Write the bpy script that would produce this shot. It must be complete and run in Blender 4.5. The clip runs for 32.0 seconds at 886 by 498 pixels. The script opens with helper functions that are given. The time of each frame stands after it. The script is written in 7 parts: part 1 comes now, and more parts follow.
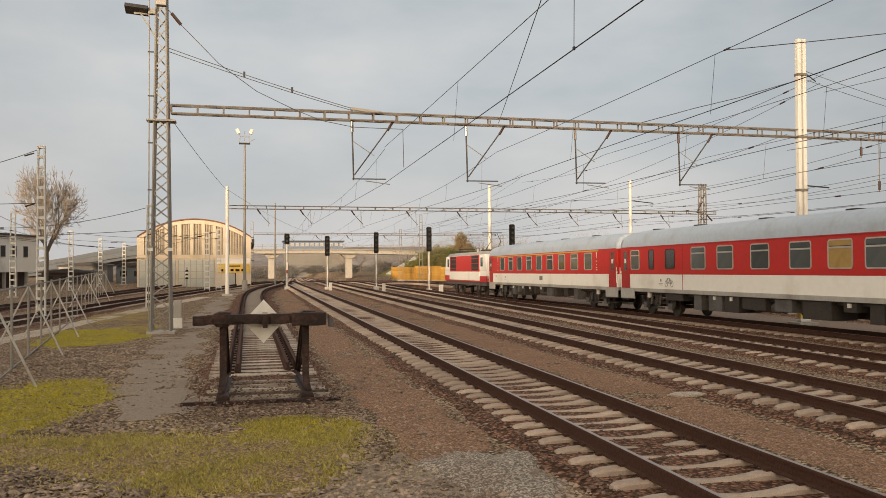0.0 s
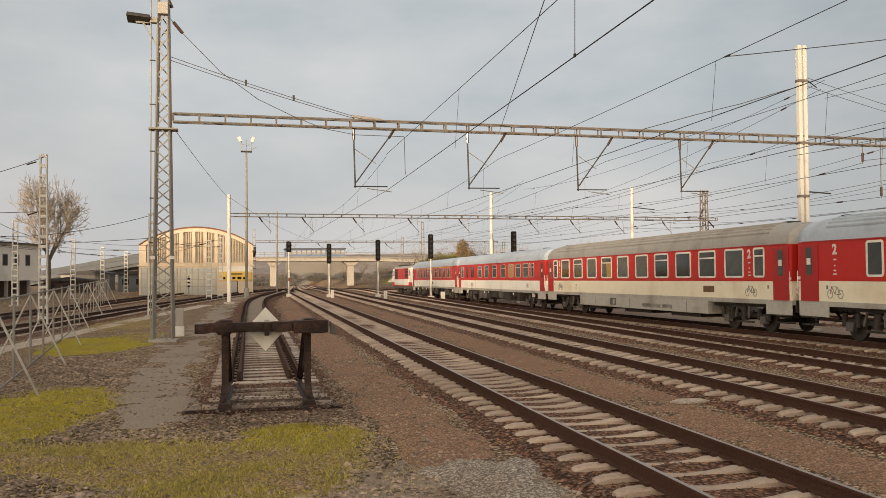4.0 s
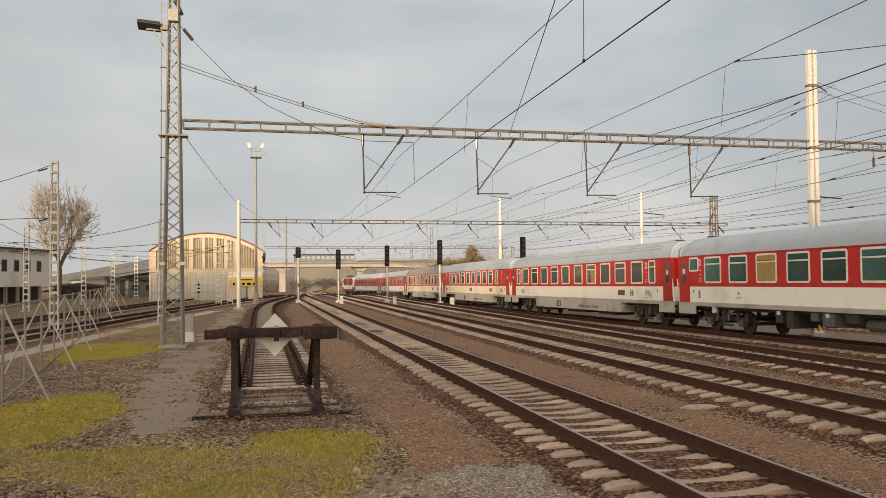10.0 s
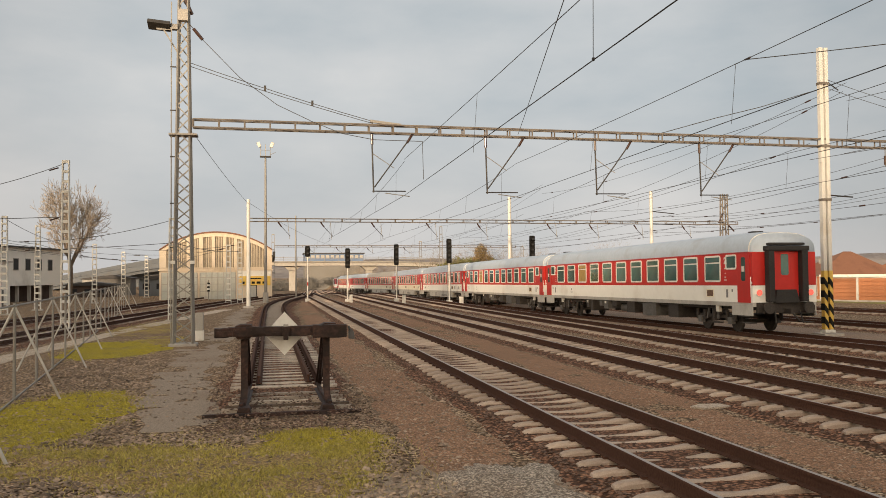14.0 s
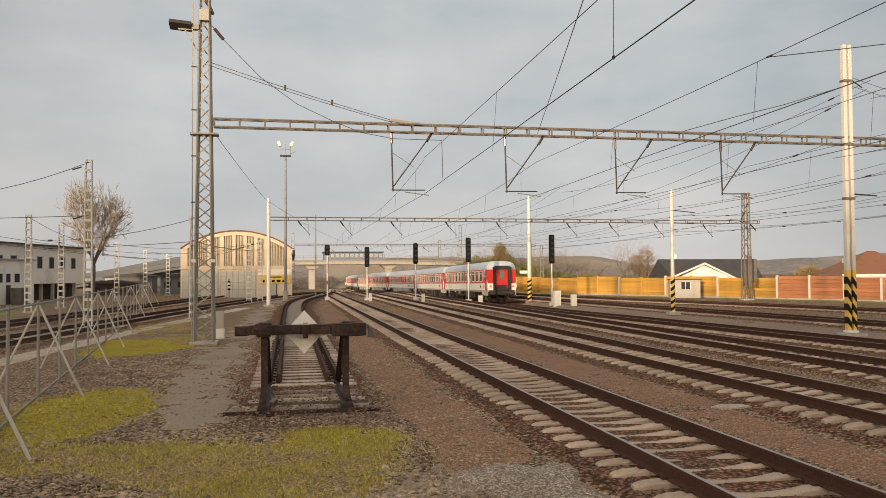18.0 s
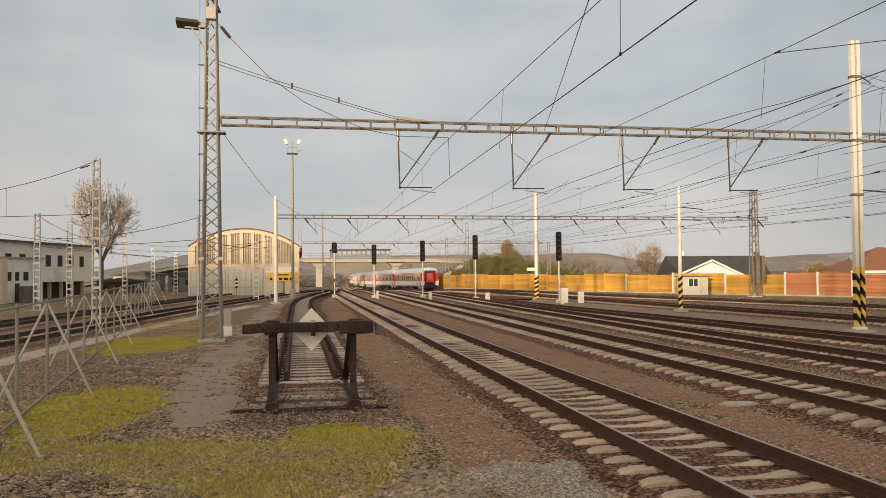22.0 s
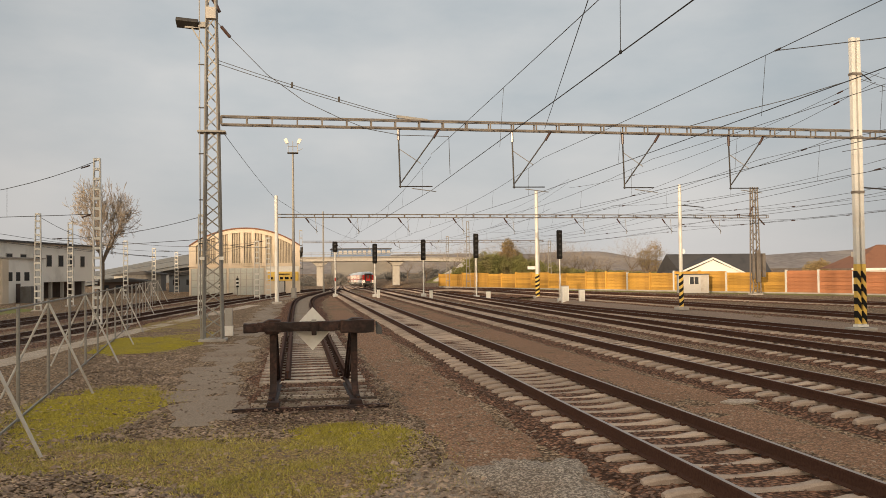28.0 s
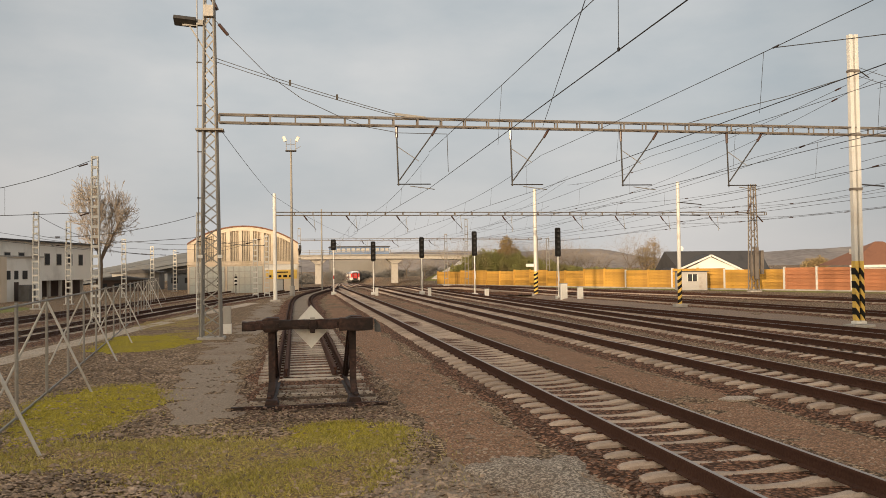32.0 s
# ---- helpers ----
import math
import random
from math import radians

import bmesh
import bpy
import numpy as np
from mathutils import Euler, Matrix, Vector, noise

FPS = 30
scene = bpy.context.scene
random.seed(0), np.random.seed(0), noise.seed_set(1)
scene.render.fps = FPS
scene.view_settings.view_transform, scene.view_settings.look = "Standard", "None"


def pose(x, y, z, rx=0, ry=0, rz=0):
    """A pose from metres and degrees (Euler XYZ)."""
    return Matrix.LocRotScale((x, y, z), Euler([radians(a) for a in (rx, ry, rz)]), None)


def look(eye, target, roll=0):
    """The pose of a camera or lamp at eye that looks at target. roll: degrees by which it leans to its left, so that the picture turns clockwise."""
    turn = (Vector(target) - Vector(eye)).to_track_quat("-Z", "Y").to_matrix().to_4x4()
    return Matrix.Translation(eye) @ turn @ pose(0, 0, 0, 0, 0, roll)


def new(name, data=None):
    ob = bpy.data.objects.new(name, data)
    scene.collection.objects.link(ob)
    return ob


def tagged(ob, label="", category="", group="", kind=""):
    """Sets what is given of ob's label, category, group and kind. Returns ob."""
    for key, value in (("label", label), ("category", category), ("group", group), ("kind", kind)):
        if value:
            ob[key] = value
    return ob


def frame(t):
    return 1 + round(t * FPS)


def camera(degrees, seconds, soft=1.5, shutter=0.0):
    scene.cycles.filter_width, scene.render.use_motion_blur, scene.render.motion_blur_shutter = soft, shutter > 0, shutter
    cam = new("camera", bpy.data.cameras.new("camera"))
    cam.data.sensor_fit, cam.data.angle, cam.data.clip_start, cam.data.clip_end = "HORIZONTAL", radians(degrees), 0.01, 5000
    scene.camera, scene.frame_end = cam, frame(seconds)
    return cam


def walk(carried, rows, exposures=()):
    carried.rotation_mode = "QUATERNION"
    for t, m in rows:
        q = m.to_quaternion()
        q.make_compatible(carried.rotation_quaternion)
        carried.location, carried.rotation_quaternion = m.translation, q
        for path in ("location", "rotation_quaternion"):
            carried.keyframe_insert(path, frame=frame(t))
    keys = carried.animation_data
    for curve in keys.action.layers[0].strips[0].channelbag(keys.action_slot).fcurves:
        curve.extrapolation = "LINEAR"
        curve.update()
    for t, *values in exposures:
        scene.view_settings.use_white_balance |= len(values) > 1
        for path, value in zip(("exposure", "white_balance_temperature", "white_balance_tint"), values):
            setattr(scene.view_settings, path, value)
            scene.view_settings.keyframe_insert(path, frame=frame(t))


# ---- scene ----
# One world: metres, y along the straight station tracks, x to their right, z = 0 at the rail head of the main track beside the buffer stop.

# ---------- camera ----------
EYE_Z = 2.178
cam = camera(55.19, 32.0, soft=0.7)
CAM_ROWS = [
    (0, 90.983, 0.255, -12.921), (0.5, 91.096, 0.335, -12.928), (1, 91.198, 0.350, -12.866), (1.5, 91.328, 0.422, -12.603),
    (2, 91.322, 0.394, -12.445), (2.5, 91.320, 0.338, -12.469), (3, 91.390, 0.367, -12.497), (3.5, 91.446, 0.427, -12.646),
    (5.5, 91.570, 0.408, -13.048), (6, 91.657, 0.505, -13.053), (6.5, 91.681, 0.492, -13.141), (7, 91.743, 0.410, -13.096),
    (7.5, 91.842, 0.343, -13.011), (8, 91.831, 0.323, -12.931), (8.5, 91.867, 0.387, -12.894), (9, 91.816, 0.389, -12.600),
    (9.5, 91.779, 0.434, -12.342), (10, 91.859, 0.474, -12.184), (10.5, 91.871, 0.531, -12.205), (11, 91.857, 0.536, -12.164),
    (11.5, 91.829, 0.562, -12.220), (12, 91.770, 0.629, -12.061), (12.5, 91.788, 0.579, -11.915), (13, 91.792, 0.492, -11.797), (13.5, 91.743, 0.393, -11.656), (14, 91.784, 0.470, -11.563), (14.5, 91.719, 0.441, -11.247),
    (16.5, 91.705, 0.421, -10.678), (17, 91.655, 0.391, -10.657), (17.5, 91.649, 0.469, -10.493), (18, 91.717, 0.363, -10.266),
    (18.5, 91.615, 0.303, -10.254), (19, 91.676, 0.334, -10.197), (19.5, 91.596, 0.316, -10.099), (20, 91.606, 0.363, -9.873),
    (20.5, 91.614, 0.339, -9.784), (21, 91.495, 0.376, -9.858), (21.5, 91.506, 0.556, -9.828), (22, 91.545, 0.483, -9.792),
    (22.5, 91.564, 0.497, -9.814), (23, 91.516, 0.471, -9.766), (23.5, 91.450, 0.564, -9.750), (24, 91.397, 0.560, -9.748),
    (24.5, 91.440, 0.577, -9.749), (25, 91.358, 0.727, -9.865), (25.5, 91.511, 0.734, -9.853), (27.5, 91.574, 0.692, -9.740),
    (28, 91.466, 0.675, -9.740), (28.5, 91.363, 0.810, -9.822), (29, 91.360, 0.773, -9.894), (29.5, 91.380, 0.760, -9.731),
    (30, 91.357, 0.700, -9.741), (30.5, 91.339, 0.726, -9.785), (31, 91.339, 0.742, -9.836), (31.5, 91.311, 0.786, -9.888),
    (32, 91.307, 0.787, -9.844),
]
walk(cam, [(t, pose(0, 0, EYE_Z, a, b, c)) for t, a, b, c in CAM_ROWS], [(0, 0.45, 6950, 13), (13, 0.47, 6950, 13), (19, 0.43, 6980, 13), (32, 0.42, 6980, 13)])

# ---------- sky, sun ----------
SUN_AZ, SUN_EL = radians(33), radians(7.5)     # light travels towards +y, turned to +x
world = bpy.data.worlds.new("sky")
scene.world = world
world.use_nodes = True
wn, wl = world.node_tree.nodes, world.node_tree.links
wn.clear()
w_out = wn.new("ShaderNodeOutputWorld")
w_bg = wn.new("ShaderNodeBackground")
w_sky = wn.new("ShaderNodeTexSky")
w_sky.sky_type = "NISHITA"
w_sky.sun_disc = False
w_sky.sun_elevation = SUN_EL
w_sky.sun_rotation = math.pi + SUN_AZ
w_sky.air_density, w_sky.dust_density = 1.0, 2.0
w_gain = wn.new("ShaderNodeVectorMath")
w_gain.operation = "SCALE"
w_gain.inputs[3].default_value = 0.16
w_co = wn.new("ShaderNodeTexCoord")
w_map = wn.new("ShaderNodeMapping")
w_map.inputs["Scale"].default_value = (1.6, 1.6, 4.2)
w_n = wn.new("ShaderNodeTexNoise")
w_n.inputs["Scale"].default_value, w_n.inputs["Detail"].default_value, w_n.inputs["Roughness"].default_value = 1.7, 7, 0.52
w_ramp = wn.new("ShaderNodeValToRGB")
w_ramp.color_ramp.elements[0].position, w_ramp.color_ramp.elements[0].color = 0.34, (0.306, 0.362, 0.404, 1)
w_ramp.color_ramp.elements[1].position, w_ramp.color_ramp.elements[1].color = 0.68, (0.458, 0.487, 0.507, 1)
w_mix = wn.new("ShaderNodeMixRGB")
w_lit = wn.new("ShaderNodeMapRange")            # thin cloud is brighter and warmer round the low sun
w_lit.inputs[1].default_value, w_lit.inputs[2].default_value = 0.0, 0.95
w_warm = wn.new("ShaderNodeMixRGB")
w_warm.inputs[1].default_value, w_warm.inputs[2].default_value = (1, 1, 1, 1), (5.8, 4.7, 3.6, 1)
w_cloud = wn.new("ShaderNodeVectorMath")
w_cloud.operation = "MULTIPLY"
w_fwd = wn.new("ShaderNodeVectorMath")          # the cloud sheet is palest along the line
w_fwd.operation = "DOT_PRODUCT"
w_fwd.inputs[1].default_value = (0.18, 0.967, 0.18)
w_pale = wn.new("ShaderNodeMapRange")
for k, v in enumerate((0.79, 0.96, 0.73, 1.02)):
    w_pale.inputs[k + 1].default_value = v
w_shade = wn.new("ShaderNodeVectorMath")
w_shade.operation = "SCALE"
w_dot = wn.new("ShaderNodeVectorMath")          # cloud cover thins out towards the low sun
w_dot.operation = "DOT_PRODUCT"
w_dot.inputs[1].default_value = (-math.sin(SUN_AZ) * math.cos(SUN_EL), -math.cos(SUN_AZ) * math.cos(SUN_EL), math.sin(SUN_EL))
w_cov = wn.new("ShaderNodeMapRange")
w_cov.interpolation_type = "SMOOTHSTEP"
for k, v in enumerate((-0.15, 0.8, 0.98, 0.55)):
    w_cov.inputs[k + 1].default_value = v
wl.new(w_co.outputs["Generated"], w_dot.inputs[0])
wl.new(w_dot.outputs["Value"], w_cov.inputs[0])
wl.new(w_cov.outputs[0], w_mix.inputs["Fac"])
wl.new(w_sky.outputs["Color"], w_gain.inputs[0])
wl.new(w_co.outputs["Generated"], w_map.inputs["Vector"])
wl.new(w_map.outputs["Vector"], w_n.inputs["Vector"])
wl.new(w_n.outputs["Fac"], w_ramp.inputs["Fac"])
wl.new(w_gain.outputs["Vector"], w_mix.inputs[1])
wl.new(w_dot.outputs["Value"], w_lit.inputs[0])
w_sep = wn.new("ShaderNodeSeparateXYZ")        # the cloud sheet is paler and warmer above the horizon
w_low = wn.new("ShaderNodeMapRange")
for k, v in enumerate((0.0, 0.20, 0.5, 0.0)):
    w_low.inputs[k + 1].default_value = v
w_hor = wn.new("ShaderNodeMixRGB")
w_hor.inputs[2].default_value = (0.462, 0.448, 0.442, 1)
wl.new(w_co.outputs["Generated"], w_sep.inputs[0])
wl.new(w_sep.outputs["Z"], w_low.inputs[0])
wl.new(w_low.outputs[0], w_hor.inputs["Fac"])
wl.new(w_ramp.outputs["Color"], w_hor.inputs[1])
wl.new(w_hor.outputs["Color"], w_cloud.inputs[0])
wl.new(w_lit.outputs[0], w_warm.inputs["Fac"])
wl.new(w_warm.outputs["Color"], w_cloud.inputs[1])
wl.new(w_co.outputs["Generated"], w_fwd.inputs[0])
wl.new(w_fwd.outputs["Value"], w_pale.inputs[0])
wl.new(w_cloud.outputs["Vector"], w_shade.inputs[0])
wl.new(w_pale.outputs[0], w_shade.inputs[3])
wl.new(w_shade.outputs["Vector"], w_mix.inputs[2])
wl.new(w_mix.outputs["Color"], w_bg.inputs["Color"])
wl.new(w_bg.outputs["Background"], w_out.inputs["Surface"])
w_bg.inputs["Strength"].default_value = 1.0

sun = new("sun", bpy.data.lights.new("sun", "SUN"))
sun.data.energy, sun.data.angle, sun.data.color = 3.3, radians(1.5), (1.0, 0.80, 0.57)
sun.matrix_world = look((0, 0, 0), (math.sin(SUN_AZ) * math.cos(SUN_EL), math.cos(SUN_AZ) * math.cos(SUN_EL), -math.sin(SUN_EL)))


# ---------- materials ----------
def mat(name, a, b=None, rough=0.7, metal=0.0, fine=40.0, coarse=1.2, bump=0.15, dirt=None, dirt_at=0.62, rand=0.0, spec=0.5, streak=1.0, island=0.0):
    """Two colours mixed by fine grain, stains of a third at a larger scale, relief from the grain."""
    m = bpy.data.materials.new(name)
    m.use_nodes = True
    n, l = m.node_tree.nodes, m.node_tree.links
    p = n["Principled BSDF"]
    b = b or tuple(c * 0.8 for c in a)
    dirt = dirt or tuple(c * 0.62 for c in a)
    co = n.new("ShaderNodeTexCoord")
    mp = n.new("ShaderNodeMapping")
    mp.inputs["Scale"].default_value = (1, 1, streak)
    l.new(co.outputs["Object"], mp.inputs["Vector"])
    n1, n2 = n.new("ShaderNodeTexNoise"), n.new("ShaderNodeTexNoise")
    n1.inputs["Scale"].default_value, n1.inputs["Detail"].default_value = fine, 5
    n2.inputs["Scale"].default_value, n2.inputs["Detail"].default_value = coarse, 6
    l.new(mp.outputs["Vector"], n1.inputs["Vector"])
    l.new(mp.outputs["Vector"], n2.inputs["Vector"])
    m1, m2 = n.new("ShaderNodeMixRGB"), n.new("ShaderNodeMixRGB")
    m1.inputs[1].default_value, m1.inputs[2].default_value = (*a, 1), (*b, 1)
    r1, r2 = n.new("ShaderNodeMapRange"), n.new("ShaderNodeMapRange")
    r1.inputs[1].default_value, r1.inputs[2].default_value = 0.35, 0.65
    r2.inputs[1].default_value, r2.inputs[2].default_value = dirt_at - 0.08, dirt_at + 0.14
    r2.inputs[4].default_value = 0.75
    l.new(n1.outputs["Fac"], r1.inputs[0])
    l.new(n2.outputs["Fac"], r2.inputs[0])
    l.new(r1.outputs[0], m1.inputs["Fac"])
    l.new(m1.outputs["Color"], m2.inputs[1])
    m2.inputs[2].default_value = (*dirt, 1)
    l.new(r2.outputs[0], m2.inputs["Fac"])
    last = m2.outputs["Color"]
    if rand:
        oi = n.new("ShaderNodeObjectInfo")
        rr = n.new("ShaderNodeMapRange")
        rr.inputs[3].default_value, rr.inputs[4].default_value = 1 - rand, 1 + rand
        l.new(oi.outputs["Random"], rr.inputs[0])
        hs = n.new("ShaderNodeHueSaturation")
        l.new(rr.outputs[0], hs.inputs["Value"])
        l.new(last, hs.inputs["Color"])
        last = hs.outputs["Color"]
    if island:
        ge = n.new("ShaderNodeNewGeometry")
        ri = n.new("ShaderNodeMapRange")
        ri.inputs[3].default_value, ri.inputs[4].default_value = 1 - island, 1 + island
        l.new(ge.outputs["Random Per Island"], ri.inputs[0])
        hi = n.new("ShaderNodeHueSaturation")
        l.new(ri.outputs[0], hi.inputs["Value"])
        l.new(last, hi.inputs["Color"])
        last = hi.outputs["Color"]
    l.new(last, p.inputs["Base Color"])
    p.inputs["Roughness"].default_value, p.inputs["Metallic"].default_value = rough, metal
    p.inputs["Specular IOR Level"].default_value = spec
    if bump:
        bp = n.new("ShaderNodeBump")
        bp.inputs["Strength"].default_value, bp.inputs["Distance"].default_value = bump, 0.02
        l.new(n1.outputs["Fac"], bp.inputs["Height"])
        l.new(bp.outputs["Normal"], p.inputs["Normal"])
    return m


def gravel(name, cols, scale, bump=0.6, coarse=0.35, dirt=(0.09, 0.065, 0.05), dirt_at=0.6, gap_shade=0.35):
    """Loose stones: cells of several colours with relief, patches of earth between, and gaps painted dark as shade."""
    m = bpy.data.materials.new(name)
    m.use_nodes = True
    n, l = m.node_tree.nodes, m.node_tree.links
    p = n["Principled BSDF"]
    co = n.new("ShaderNodeTexCoord")
    v = n.new("ShaderNodeTexVoronoi")
    v.inputs["Scale"].default_value = scale
    nz = n.new("ShaderNodeTexNoise")
    nz.inputs["Scale"].default_value, nz.inputs["Detail"].default_value = scale * 0.7, 4
    ad = n.new("ShaderNodeMixRGB")
    ad.inputs["Fac"].default_value = 0.06
    l.new(co.outputs["Object"], nz.inputs["Vector"])
    l.new(co.outputs["Object"], ad.inputs[1])
    l.new(nz.outputs["Color"], ad.inputs[2])
    l.new(ad.outputs["Color"], v.inputs["Vector"])
    sep = n.new("ShaderNodeSeparateColor")
    l.new(v.outputs["Color"], sep.inputs[0])
    ramp = n.new("ShaderNodeValToRGB")
    els = ramp.color_ramp.elements
    els[0].color, els[1].color = (*cols[0], 1), (*cols[-1], 1)
    for i, c in enumerate(cols[1:-1], 1):
        els.new(i / (len(cols) - 1)).color = (*c, 1)
    l.new(sep.outputs[0], ramp.inputs["Fac"])
    big = n.new("ShaderNodeTexNoise")
    big.inputs["Scale"].default_value, big.inputs["Detail"].default_value = coarse, 8
    l.new(co.outputs["Object"], big.inputs["Vector"])
    br = n.new("ShaderNodeMapRange")
    br.inputs[1].default_value, br.inputs[2].default_value, br.inputs[4].default_value = dirt_at - 0.12, dirt_at + 0.12, 0.8
    l.new(big.outputs["Fac"], br.inputs[0])
    mx = n.new("ShaderNodeMixRGB")
    l.new(br.outputs[0], mx.inputs["Fac"])
    l.new(ramp.outputs["Color"], mx.inputs[1])
    mx.inputs[2].default_value = (*dirt, 1)
    # shade between stones, painted as a dark rim round each cell
    gap = n.new("ShaderNodeMapRange")
    gap.inputs[1].default_value, gap.inputs[2].default_value, gap.inputs[4].default_value = 0.36, 0.62, gap_shade
    l.new(v.outputs["Distance"], gap.inputs[0])
    so = n.new("ShaderNodeMixRGB")
    l.new(gap.outputs[0], so.inputs["Fac"])
    l.new(mx.outputs["Color"], so.inputs[1])
    so.inputs[2].default_value = (*(c * 0.2 for c in dirt), 1)
    fin = n.new("ShaderNodeTexNoise")
    fin.inputs["Scale"].default_value, fin.inputs["Detail"].default_value = scale * 3, 3
    l.new(co.outputs["Object"], fin.inputs["Vector"])
    mul = n.new("ShaderNodeMixRGB")
    mul.blend_type = "MULTIPLY"
    mul.inputs["Fac"].default_value = 0.6
    l.new(so.outputs["Color"], mul.inputs[1])
    l.new(fin.outputs["Fac"], mul.inputs[2])
    hs = n.new("ShaderNodeHueSaturation")
    hs.inputs["Saturation"].default_value, hs.inputs["Value"].default_value = 1.1, 2.0
    l.new(mul.outputs["Color"], hs.inputs["Color"])
    l.new(hs.outputs["Color"], p.inputs["Base Color"])
    p.inputs["Roughness"].default_value = 0.95
    p.inputs["Specular IOR Level"].default_value = 0.2
    bp = n.new("ShaderNodeBump")
    bp.inputs["Strength"].default_value, bp.inputs["Distance"].default_value, bp.invert = bump, 0.03, True
    l.new(v.outputs["Distance"], bp.inputs["Height"])
    l.new(bp.outputs["Normal"], p.inputs["Normal"])
    return m


def glow(name, col, strength):
    m = bpy.data.materials.new(name)
    m.use_nodes = True
    p = m.node_tree.nodes["Principled BSDF"]
    p.inputs["Base Color"].default_value = (*col, 1)
    p.inputs["Emission Color"].default_value = (*col, 1)
    p.inputs["Emission Strength"].default_value = strength
    return m


